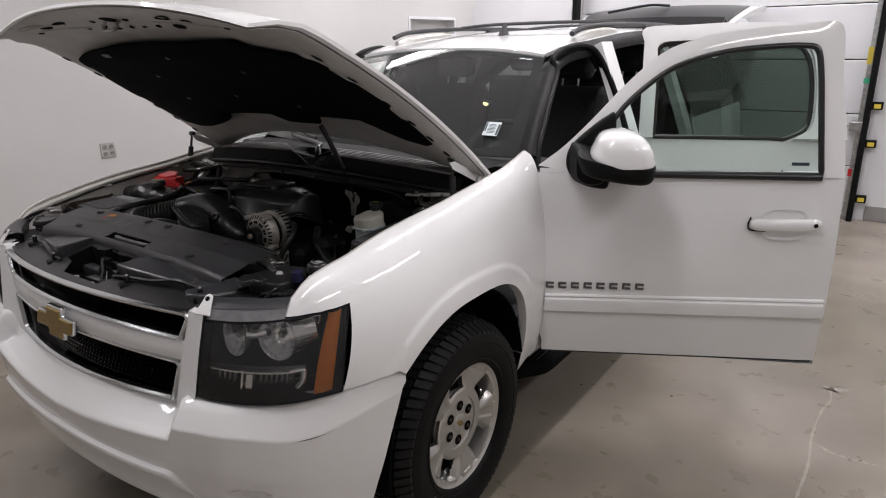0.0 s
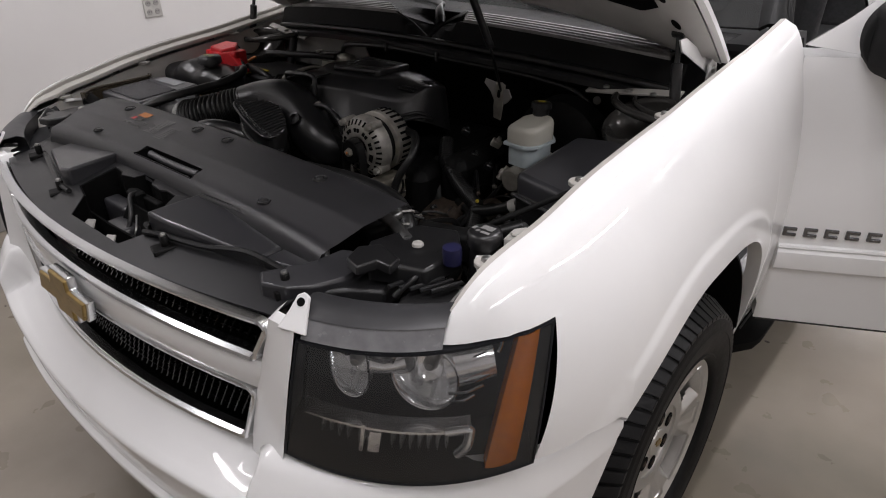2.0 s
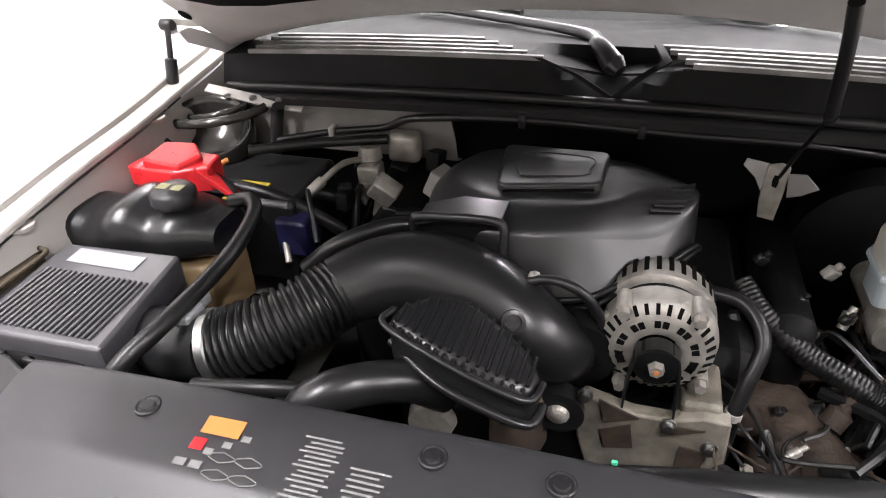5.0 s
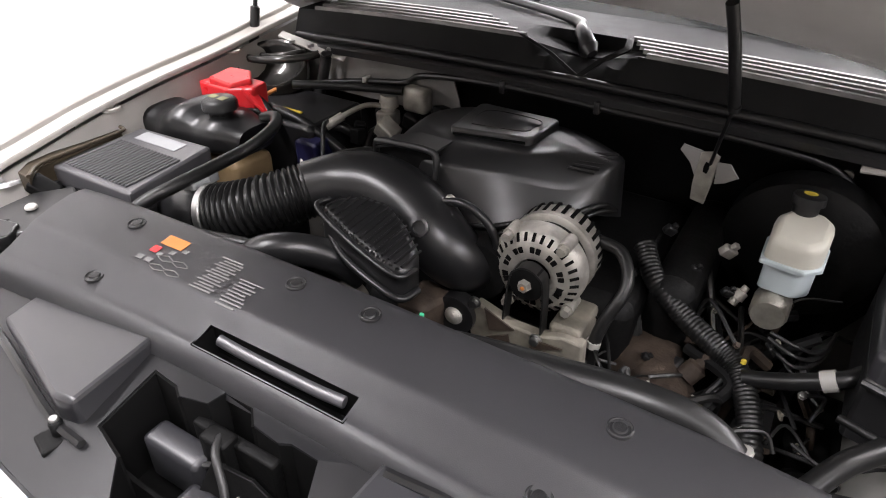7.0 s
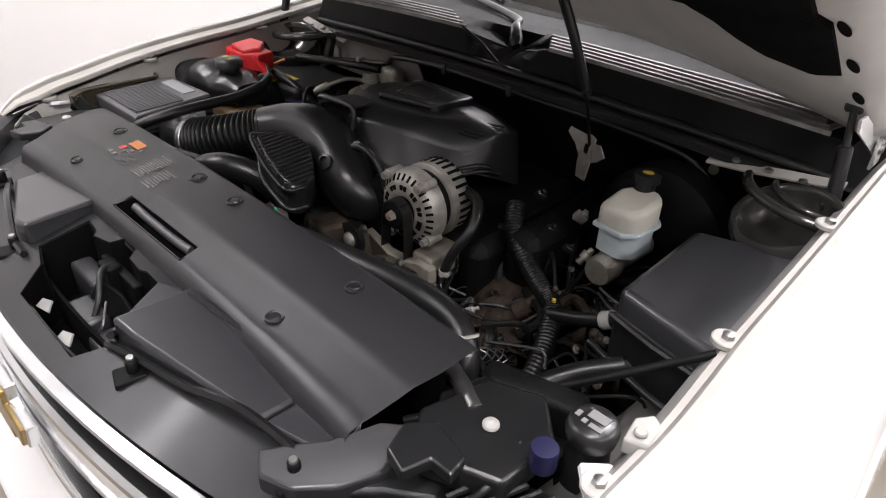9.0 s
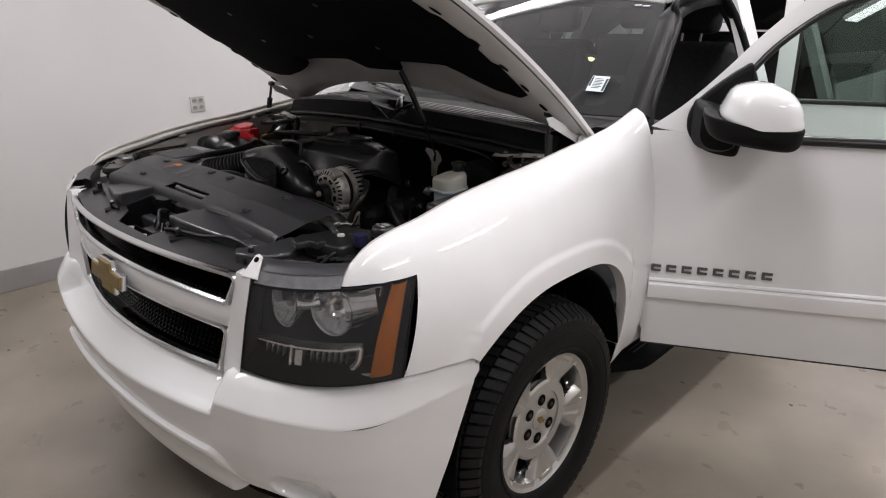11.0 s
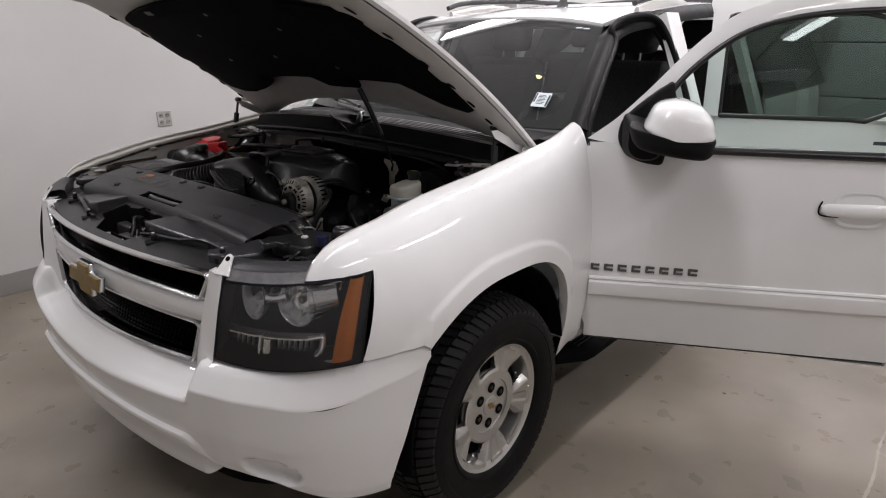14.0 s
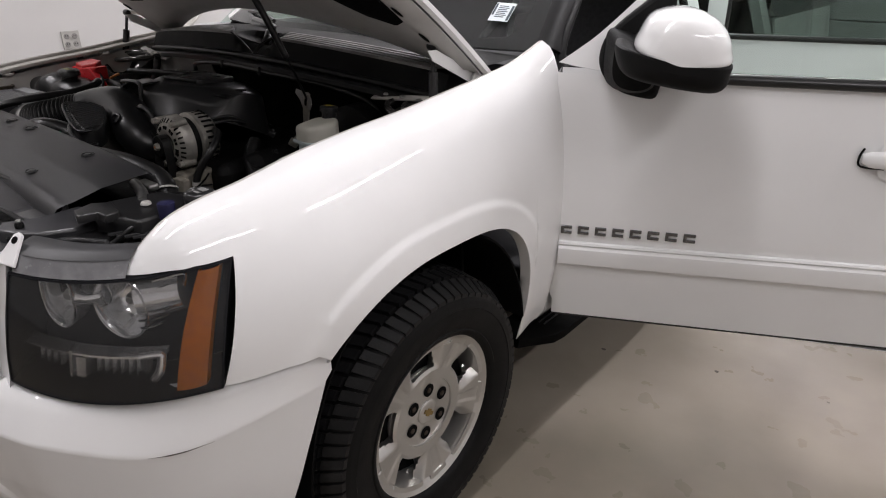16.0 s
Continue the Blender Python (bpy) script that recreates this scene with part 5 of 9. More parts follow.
for sx in (1, -1):
    bm = bmesh.new()
    line = [(sx * 0.6, 1.6, 1.752), (sx * 0.6, 1.75, 1.783), (sx * 0.597, 2.1, 1.803), (sx * 0.595, 2.6, 1.811), (sx * 0.59, 3.2, 1.81), (sx * 0.585, 3.8, 1.79), (sx * 0.585, 3.95, 1.75)]
    tube(bm, line, 0.014, 10, 8)
    part("roof_rail", bm, TRIM, roof, "dark roof rail with a silver foot")
    for y in (1.93, 2.85, 3.75):
        bm = bmesh.new()
        rows = []
        for k in np.linspace(0, 1, 9):
            yy = y - 0.3 + 0.6 * k if y < 2 else y - 0.14 + 0.28 * k
            base = roof_point(sx * 0.9, max(0, (yy - 1.31) / 3.125)).z - 0.004
            h, w = 0.01 + 0.034 * math.sin(math.pi * min(1, 0.08 + k * 0.9)) ** 0.7, 0.014 + 0.014 * math.sin(math.pi * k) ** 0.5
            rows.append([Vector((sx * 0.602 + w * a, yy, base + h * c)) for a, c in ((-1, 0), (-0.95, 0.6), (-0.5, 1), (0.5, 1), (0.95, 0.6), (1, 0))])
        sheet(bm, rows, wrap=True)
        for r in (0, -1):
            bm.faces.new([bm.verts.new(v) for v in rows[r]])
        part("rail_foot", bm, WHEEL if y < 2 else TRIM, roof, "silver foot of the roof rail" if y < 2 else "")
for y in (2.35, 3.35):
    bm = bmesh.new()
    tube(bm, [(-0.595, y, 1.815), (-0.3, y, 1.832), (0.3, y, 1.832), (0.595, y, 1.815)], 0.014, 8, 4, flat=0.6)
    part("cross_bar", bm, TRIM, roof, "black roof cross bar")
bm = bmesh.new()
sheet(bm, [[roof_point(-0.99 + 1.98 * i / 12, 0.01 + 0.97 * j / 12) + Vector((0, 0, -0.05)) for i in range(13)] for j in range(13)], 0.01)
part("headliner", bm, SEAT, roof, "dark cloth headliner")
for y0, y1, lab in ((0.62, 1.68, "closed white passenger door"), (1.7, 2.74, "closed white rear passenger door")):
    bm = bmesh.new()
    sheet(bm, [[Vector((-0.985 - 0.012 * math.sin(math.pi * (z - 0.45) / 0.8), y, z)) for y in np.linspace(y0, y1, 7)] for z in np.linspace(0.45, 1.225, 9)], 0.006)
    shut = part("passenger_door", bm, PAINT, suv, lab)
    bm = bmesh.new()
    box(bm, -0.95, -0.88, y0 + 0.01, y1 - 0.01, 0.5, 1.22, 0.02)
    part("door_trim", bm, TRIM, shut, "dark inner door trim")
    bm = bmesh.new()
    front_edge = 0.42 if y0 < 1 else 0.02
    bm.faces.new([bm.verts.new((-0.93 + 0.25 * (z - 1.22) / 0.46, y, z)) for y, z in ((y0 + 0.1, 1.225), (y1 - 0.06, 1.225), (y1 - 0.06, 1.64), (y0 + front_edge + 0.1, 1.64))])
    part("window_glass", bm, PRIVACY if y0 > 1 else DOORGLASS, shut, "tinted side glass").visible_shadow = False
# A-pillars, cant rails, B- and C-pillars
for sx in (1, -1):
    bm = bmesh.new()
    rows = []
    for j in range(13):
        v = j / 12
        p = screen(sx, v)
        rows.append([p, p + Vector((sx * 0.02, 0.012, 0.012)), p + Vector((sx * 0.045, 0.03, 0.01)), p + Vector((sx * 0.06, 0.06, -0.005)), p + Vector((sx * 0.055, 0.085, -0.02))])
    end = rows[-1]
    for q in (0.06, 0.14, 0.3, 0.5, 0.75, 1.0):
        p = roof_point(sx, q)
        rows.append([p, p + Vector((sx * 0.015, 0, -0.01)), p + Vector((sx * 0.03, 0, -0.025)), p + Vector((sx * 0.045, 0, -0.05)), p + Vector((sx * 0.045, 0, -0.075))])
    rows = [list(r) for r in zip(*(bend(col, 3) for col in zip(*(rows[:11] + rows[13:]))))]
    sheet(bm, rows, 0.012)
    part("a_pillar", bm, PILLAR if sx > 0 else PAINT, suv, "front pillar with black weather seal")
    bm = bmesh.new()
    seal = [Vector((sx * 0.9, 0.66, 1.1))] + [screen(sx, v) + Vector((sx * 0.05, 0.07, -0.005)) for v in (0.05, 0.25, 0.5, 0.75)] + [Vector((sx * x, y, z)) for x, y, z in ((0.657, 1.27, 1.628), (0.655, 1.34, 1.664), (0.662, 1.43, 1.684), (0.672, 1.55, 1.694), (0.69, 1.65, 1.68), (0.72, 1.7, 1.63), (0.79, 1.71, 1.5), (0.9, 1.68, 1.25), (0.93, 1.66, 1.1), (0.93, 1.62, 0.55))]
    tube(bm, seal, 0.016, 10, 8)
    seal_part = part("door_seal", bm, PILLAR, suv, "broad black rubber door seal")
    for shift, thick in ((Vector((-sx * 0.015, 0.016, -0.014)), 0.016), (Vector((-sx * 0.032, 0.03, -0.03)), 0.018)):
        bm = bmesh.new()
        tube(bm, [p + shift for p in seal], thick, 10, 8)
        part("seal_rib", bm, PILLAR, seal_part)
    for y, w, top, lab in ((1.74, 0.15, 1.68, "painted B-pillar"), (2.72, 0.12, 1.68, "painted C-pillar")):
        bm = bmesh.new()
        sheet(bm, [[Vector((sx * (0.95 - 0.2 * max(0, (z - 1.15)) / 0.55 * 1.15), y + dy + 0.1 * max(0, (z - 1.15)), z)) for dy in (-w / 2, -w / 4, w / 4, w / 2)] for z in (0.45, 0.8, 1.15, 1.3, 1.45, 1.6, top + 0.03)], 0.05)
        part("pillar", bm, PAINT, suv, lab)
# sills, rear quarters and tail
for sx in (1, -1):
    bm = bmesh.new()
    sheet(bm, [[Vector((sx * x, y, z)) for x, z in ((0.9, 0.6), (0.95, 0.52), (0.955, 0.45), (0.92, 0.4), (0.8, 0.4))] for y in (0.6, 1.6, 2.75)], 0.01)
    part("sill", bm, PAINT, suv, "white door sill")
    bm = bmesh.new()
    rows = []
    for y in (2.78, 2.95, 3.3, 3.7, 4.1, 4.4, 4.46):
        k = max(0, y - 4.1) * 0.25
        rows.append([Vector((sx * (x - k * (0.6 if z > 1.1 else 1)), y, max(z, 0.42 + (0.48 * max(0, 1 - ((y - 3.3) / 0.45) ** 2) ** 0.5 if abs(y - 3.3) < 0.45 else 0)))) for x, z in ((0.96, 0.42), (0.99, 0.6), (1.0, 0.85), (0.985, 1.05), (0.95, 1.22))])
    sheet(bm, rows, 0.01)
    part("rear_quarter", bm, PAINT, suv, "white rear quarter panel")
    bm = bmesh.new()
    sheet(bm, [[Vector((sx * (0.945 - 0.24 * (z - 1.22) / 0.5), y, z)) for z in (1.225, 1.4, 1.55, 1.68)] for y in (2.82, 3.4, 4.0, 4.4)])
    part("quarter_window", bm, PRIVACY, suv, "dark privacy side window")
bm = bmesh.new()
box(bm, -0.9, 0.9, 0.62, 4.4, 0.5, 0.56, 0.01)
part("cabin_floor", bm, TRIM, suv, "dark carpeted cabin floor")
bm = bmesh.new()
box(bm, -0.92, 0.92, 4.42, 4.55, 0.45, 0.72, 0.03)
part("rear_bumper", bm, PAINT, suv, "white rear bumper")
# running boards
for sx in (1, -1):
    bm = bmesh.new()
    rows = []
    for i in range(40):
        y = 0.5 + i * 2.1 / 39
        k = min(1, (y - 0.5) / 0.12)
        z = 0.375
        rows.append([Vector((sx * (0.8), y, z - 0.02)), Vector((sx * 0.82, y, z)), Vector((sx * (0.9 + 0.055 * k), y, z)), Vector((sx * (0.92 + 0.085 * k), y, z - 0.012)), Vector((sx * (0.915 + 0.085 * k), y, z - 0.045)), Vector((sx * 0.8, y, z - 0.05))])
    sheet(bm, rows, wrap=True)
    rb = part("running_board", bm, WELL, suv, "black moulded running board")
    for k in range(6):
        bm = bmesh.new()
        x = 0.84 + 0.02 * k
        tube(bm, [(sx * x, 0.62, 0.377), (sx * x, 2.5, 0.377)], 0.003, 6, 1)
        part("tread_rib", bm, BLACK, rb)
# ---- cabin ----
bm = bmesh.new()
rows = []
for i in range(21):
    x = -0.84 + 1.68 * i / 20
    rows.append([Vector((x, 0.66 + 0.08 * (x / 0.84) ** 2, 1.2)), Vector((x, 0.85, 1.225)), Vector((x, 1.02, 1.2)), Vector((x, 1.06, 1.14)), Vector((x, 1.04, 0.85)), Vector((x, 0.95, 0.7))])
sheet(bm, rows, 0.02)
part("dashboard", bm, TRIM, suv, "dark plastic dashboard")
bm = bmesh.new()
C, turn = Vector((0.42, 1.16, 1.16)), pose(0, 0, 0, 62, 0, 0)
ring = [C + turn.to_3x3() @ Vector((0.19 * math.cos(a), 0.19 * math.sin(a), 0)) for a in (6.2832 * k / 40 for k in range(41))]
tube(bm, ring, 0.016, 8, 1, smooth=False, caps=False)
for a in (0.1, math.pi - 0.1, -1.57):
    tube(bm, [C, C + turn.to_3x3() @ Vector((0.18 * math.cos(a), 0.18 * math.sin(a), -0.01))], 0.018, 6, 1)
lathe(bm, [(-0.03, 0.06), (0.02, 0.075), (0.03, 0.05)], C, C + turn.to_3x3() @ Vector((0, 0, 1)), 20)
part("steering_wheel", bm, TRIM, suv, "dark steering wheel")
bm = bmesh.new()
box(bm, 0.395, 0.445, 0.95, 1.15, 1.06, 1.11, 0.015)
part("steering_column", bm, TRIM, suv)


def seat(x, y, w, row):
    bm = bmesh.new()
    box(bm, x - w / 2, x + w / 2, y - 0.25, y + 0.27, 0.72, 0.92, 0.06, None, 3)
    cushion = part("seat", bm, SEAT, suv, "charcoal cloth " + row)
    bm = bmesh.new()
    box(bm, -w / 2, w / 2, -0.07, 0.07, 0.0, 0.62, 0.06, Matrix.Translation((x, y + 0.24, 0.86)) @ pose(0, 0, 0, -14, 0, 0), 3)
    part("backrest", bm, SEAT, cushion)
    for hx in ((x,) if w < 0.7 else (x - 0.35, x + 0.35)):
        bm = bmesh.new()
        box(bm, -0.14, 0.14, -0.05, 0.05, 0.0, 0.19, 0.045, Matrix.Translation((hx, y + 0.41, 1.5)) @ pose(0, 0, 0, -10, 0, 0), 3)
        part("head_restraint", bm, SEAT, cushion)
        for d in (-0.05, 0.05):
            bm = bmesh.new()
            tube(bm, [(hx + d, y + 0.39, 1.42), (hx + d, y + 0.41, 1.53)], 0.006, 8, 1)
            part("restraint_post", bm, STEEL, cushion)


for sx in (0.42, -0.42):
    seat(sx, 1.6, 0.54, "front seat")
    seat(sx, 2.6, 0.6, "second-row seat")
seat(0.0, 3.5, 1.3, "third-row bench seat")
bm = bmesh.new()
lathe(bm, [(0, 0.03), (0.008, 0.03), (0.012, 0.022)], (0.231, 1.349, 1.415), (0.231, 1.3, 1.3), 16)
dome = part("map_lamp", bm, TRIM, suv, "small interior lamp, lit")
bm = bmesh.new()
bmesh.ops.create_uvsphere(bm, u_segments=12, v_segments=8, radius=0.016, matrix=Matrix.Translation((0.231, 1.345, 1.405)))
part("bulb", bm, WARM, dome, "glowing warm bulb")
# ---- raised tailgate ----
TG = pose(0, 4.42, 1.8, 12, 0, 0)
bm = bmesh.new()
rows = [[TG @ Vector((u * (0.7 + 0.12 * math.sin(math.pi * q * 0.6)), q * 1.15, 0.06 * math.sin(math.pi * q) - 0.03 * abs(u) ** 3)) for u in np.linspace(-1, 1, 13)] for q in np.linspace(0, 1, 12)]
sheet(bm, rows, 0.05)
gate = part("tailgate", bm, PAINT, suv, "raised white tailgate with dark rear glass")
bm = bmesh.new()
rows = [[TG @ Vector((u * (0.66 + 0.1 * math.sin(math.pi * q * 0.6)), q * 1.15, 0.075 * math.sin(math.pi * q) + 0.01 - 0.03 * abs(u) ** 3)) for u in np.linspace(-1, 1, 13)] for q in np.linspace(0.06, 0.62, 8)]
sheet(bm, rows, 0.01)
part("rear_glass", bm, MOLD, gate, "dark rear glass")
bm = bmesh.new()
tube(bm, [TG @ Vector((0.05, 0.62, 0.1)), TG @ Vector((-0.1, 0.45, 0.14)), TG @ Vector((-0.45, 0.32, 0.11))], 0.012, 8, 6)
part("rear_wiper", bm, BLACK, gate, "black rear wiper arm")
bm = bmesh.new()
sheet(bm, [[TG @ Vector((u * 0.7, y, z - 0.02 * abs(u) ** 2)) for y, z in ((-0.03, 0.02), (-0.06, 0.05), (0.06, 0.1), (0.1, 0.06))] for u in np.linspace(-1, 1, 11)], 0.012)
part("spoiler", bm, MOLD, gate, "dark roof spoiler")
for sx in (1, -1):
    bm = bmesh.new()
    tube(bm, [(sx * 0.72, 4.35, 1.55), TG @ Vector((sx * 0.7, 0.45, 0.0))], 0.012, 8, 1)
    part("gate_strut", bm, STEEL, gate)
bm = bmesh.new()
rows = [[TG @ Vector((0.78 + 0.06 * a, 0.1 + 0.24 * b, 0.01 + 0.02 * math.sin(3 * b) - 0.03 * a)) for a in (0, 0.5, 1)] for b in (0, 0.25, 0.5, 0.75, 1)]
sheet(bm, rows, 0.02)
part("tail_lamp", bm, SILVERLBL, gate, "silver edge of the tail lamp")


# ---- doors ----
def car_door(hx, hy, along, L, front, name_label, mirror_on, mono):
    """A door hinged at (hx, hy) that stands open along the plan way `along`; its outer face looks to the nose."""
    d = Vector((*along, 0)).normalized()
    n = Vector((d.y, -d.x, 0))

    def at(u, z, w=0.0):
        lean = -0.2 * max(0, z - 1.2) ** 1.15 - 0.10 * max(0, 0.78 - z) ** 1.5
        belly = 0.022 * math.sin(math.pi * min(max((z - 0.42) / 0.82, 0), 1)) - 0.02
        return Vector((hx, hy, 0)) + d * u + n * (w + lean + belly) + Vector((0, 0, z))

    zb = lambda u: 0.445 + 0.035 * u / L + 0.0
    if front:
        top = spline([-0.05, 0.06, 0.16, 0.27, 0.40, 0.52, 0.65, 0.85, 0.965, L], [1.245, 1.33, 1.43, 1.55, 1.665, 1.715, 1.742, 1.757, 1.76, 1.755])
        rear = lambda z: L - (0.055 * max(0, (z - 1.22) / 0.54) ** 1.1)
        fore = lambda z: -0.045 + 0.02 * max(0, 1.24 - z) - (0.0 if z > 0.55 else -0.02)
    else:
        top = spline([0, 0.5, L], [1.765, 1.78, 1.765])
        rear = lambda z: L - (0.1 * max(0, (z - 1.22) / 0.54) ** 1.1) - 0.38 * max(0, (0.85 - z) / 0.4) ** 1.3
        fore = lambda z: 0.0
    BELT = 1.222
    bm = bmesh.new()
    rows = []
    for j in range(15):
        z0 = 0.45 + (BELT - 0.45) * j / 14
        a, b = fore(z0), rear(z0)
        rows.append([at(a + (b - a) * i / 24, z0 + (zb(a + (b - a) * i / 24) - 0.45) * (1 - j / 14)) for i in range(25)])
    sheet(bm, rows, 0.006)
    # crease under the belt
    skin = part("door", bm, PAINT, suv, name_label, 50)
    bm = bmesh.new()
    m = 14
    inner_rows = [[at(fore(z) + 0.004 + (rear(z) - fore(z) - 0.008) * i / 6, z, -0.1) for i in range(7)] for z in (0.46, 0.7, 0.95, BELT)]
    sheet(bm, inner_rows, 0.01)
    rimp = [at(fore(z), z, 0) for z in np.linspace(BELT, 0.45, 9)] + [at(fore(0.45) + (rear(0.45) - fore(0.45)) * i / 8, zb(0.5), 0) for i in range(1, 9)] + [at(rear(z), z, 0) for z in np.linspace(0.5, BELT, 9)]
    sheet(bm, [rimp, [p - n * 0.1 for p in rimp]])
    part("door_shell", bm, PAINT, skin)
    # window frame: outer outline from the belt over the top and down
    if front:
        us = [-0.045, 0.0, 0.06, 0.16, 0.27, 0.4, 0.52, 0.65, 0.8, 0.9]
        outer = [(u, top(u)) for u in us] + [(rear(1.757), 1.757), (rear(1.6), 1.6), (rear(1.45), 1.45), (rear(1.33), 1.33), (rear(BELT), BELT)]
        inner = [(0.14, BELT), (0.16, 1.27), (0.2, 1.36), (0.255, 1.45), (0.33, 1.53), (0.43, 1.605), (0.53, 1.647), (0.65, 1.672), (0.78, 1.684), (0.89, 1.686), (0.935, 1.672), (0.952, 1.6), (0.965, 1.45), (0.975, 1.33), (0.985, BELT)]
    else:
        outer = [(0, BELT), (0, 1.35), (0, 1.5), (0, 1.6), (0, 1.7), (0, 1.765), (0.2, 1.772), (0.4, 1.78), (0.6, 1.778), (0.75, 1.772), (rear(1.76), 1.765), (rear(1.6), 1.6), (rear(1.45), 1.45), (rear(1.33), 1.33), (rear(BELT), BELT)]
        inner = [(0.07, BELT), (0.07, 1.3), (0.07, 1.4), (0.07, 1.5), (0.07, 1.6), (0.08, 1.68), (0.2, 1.695), (0.4, 1.7), (0.55, 1.698), (0.68, 1.688), (0.76, 1.65), (0.8, 1.55), (0.812, 1.39), (0.795, 1.275), (0.7, BELT)]
    bm = bmesh.new()
    ring = zip(bend([(*q, 0) for q in outer], 4), bend([(*q, 0) for q in inner], 4))
    sheet(bm, [[at(o.x, o.y), at((o.x + i.x) / 2, (o.y + i.y) / 2, 0.006), at(i.x + (o.x - i.x) * 0.12, i.y + (o.y - i.y) * 0.12, 0.004)] for o, i in ring], 0.035)
    part("window_frame", bm, PAINT, skin, "white door window frame", 60)
    bm = bmesh.new()
    ii = bend([(*q, 0) for q in inner], 4)
    c = sum(ii, Vector()) / len(ii)
    a0, b0 = inner[0][0], inner[-1][0]
    loop = [at(p.x, p.y, 0.004) for p in ii] + [at(b0 + (a0 - b0) * k / 10, BELT + 0.006, 0.006) for k in range(1, 11)]
    tube(bm, loop, 0.0105 if front else 0.0115, 10, 1, smooth=False, caps=False)
    part("window_seal", bm, MOLD, skin, "glossy black window seal")
    if front:
        bm = bmesh.new()
        tube(bm, [at(a0 + (b0 - a0) * k / 10, BELT + 0.004, 0.006) for k in range(11)], 0.017, 10, 1, smooth=False, flat=0.8)
        part("belt_seal", bm, MOLD, skin, "broad black seal under the window")
    bm = bmesh.new()
    bm.faces.new([bm.verts.new(at(p.x, p.y, -0.012)) for p in ii])
    bmesh.ops.triangulate(bm, faces=bm.faces[:])
    g = part("window_glass", bm, DOORGLASS if mono else PRIVACY, skin, "green-tinted door glass" if mono else "dark door glass")
    g.visible_shadow = False
    # body-side moulding
    bm = bmesh.new()
    u0, u1 = (0.0, L - 0.012) if front else (0.02, L - 0.16)
    zf = lambda u, k: 0.637 + 0.034 * u / L + k * 0.083
    rows = []
    for i in range(19):
        u = u0 + (u1 - u0) * i / 18
        rows.append([at(u, zf(u, k), w) for k, w in ((0, 0.0), (0.02, 0.009), (0.1, 0.014), (0.55, 0.016), (0.72, 0.014), (0.82, 0.006), (0.9, 0.011), (0.97, 0.008), (1, 0.0))])
    sheet(bm, rows)
    bm.faces.new([bm.verts.new(p) for p in rows[0]])
    bm.faces.new([bm.verts.new(p) for p in rows[-1]][::-1])
    part("side_moulding", bm, PAINT, skin, "white body-side moulding", 25)
    # pull handle in its dished recess
    hu = 0.755 if front else L - 0.27
    bm = bmesh.new()
    dish = []
    for k, w in ((1.0, 0.002), (0.93, 0.003), (0.8, -0.004), (0.55, -0.012)):
        dish.append([at(hu + 0.125 + 0.085 * k * math.copysign(abs(math.cos(a)) ** 0.6, math.cos(a)), 1.045 + 0.062 * k * math.copysign(abs(math.sin(a)) ** 0.6, math.sin(a)), w + 0.003) for a in (6.2832 * q / 32 for q in range(32))])
    vs = sheet(bm, dish, wrap=True)
    bm.faces.new(vs[-1])
    part("handle_recess", bm, PAINT, skin, "dished handle recess", 60)
    bm = bmesh.new()
    rows = []
    for i in range(15):
        q = i / 14
        u, w = hu + 0.245 * q, 0.012 + 0.022 * math.sin(math.pi * q) ** 0.5
        hz = 0.02 + 0.004 * math.sin(math.pi * q)
        if q in (0, 1):
            hz *= 0.6
        rows.append([at(u, 1.045 + hz * math.cos(a) + 0.008 * q, w + 0.011 * math.sin(a)) for a in (6.2832 * k / 12 for k in range(12))])
    vs = sheet(bm, rows, wrap=True)
    bm.faces.new(vs[0])
    bm.faces.new(vs[-1][::-1])
    part("door_handle", bm, PAINT, skin, "white pull handle")
    bm = bmesh.new()
    p = at(hu + 0.222, 1.052, 0.036)
    lathe(bm, [(0, 0.008), (0.003, 0.007), (0.0035, 0.0)], p, p + n, 14)
    part("key_lock", bm, DARK, skin)
    bm = bmesh.new()
    rows = [[at(hu - 0.004 + 0.01 * i, 1.045 + 0.026 * math.cos(a), 0.006) for a in (0.4, 1.2, 2, 2.8)] for i in range(2)]
    tube(bm, [at(hu + 0.004, 1.07, 0.006), at(hu - 0.004, 1.045, 0.006), at(hu + 0.004, 1.022, 0.006), at(hu + 0.06, 1.018, 0.004)], 0.003, 6, 4)
    part("handle_gasket", bm, DARK, skin)
    # lower dark edge
    bm = bmesh.new()
    tube(bm, [at(fore(0.46) + 0.01 + (rear(0.46) - fore(0.46) - 0.02) * i / 10, zb((L * i / 10)) - 0.004, -0.004) for i in range(11)], 0.0045, 6, 1, smooth=False)
    part("lower_seal", bm, HOSE, skin)
    if front:
        # raised model lettering, kept as plain bars
        for k in range(8):
            bm = bmesh.new()
            u = 0.002 + 0.0507 * k
            m = Matrix((d, Vector((0, 0, 1)), n)).transposed().to_4x4()
            m.translation = at(u, 0.747 + 0.0015 * k, 0.0)
            slab(bm, [(0.0, 0.0), (0.033, 0.0), (0.033, 0.008), (0.009, 0.008), (0.009, 0.017), (0.033, 0.017), (0.033, 0.026), (0.0, 0.026)], m, 0.006, 0.001)
            part("letter_bar", bm, DARKCHROME, skin, "grey raised lettering kept as bars")
        bm = bmesh.new()
        slab(bm, [(0, 0), (0.06, 0), (0.06, 0.012), (0, 0.012)], Matrix.Translation(at(0.885, 1.262, -0.01)) @ Matrix((d, Vector((0, 0, 1)), n)).transposed().to_4x4(), 0.001)
        part("glass_label", bm, INK, skin)
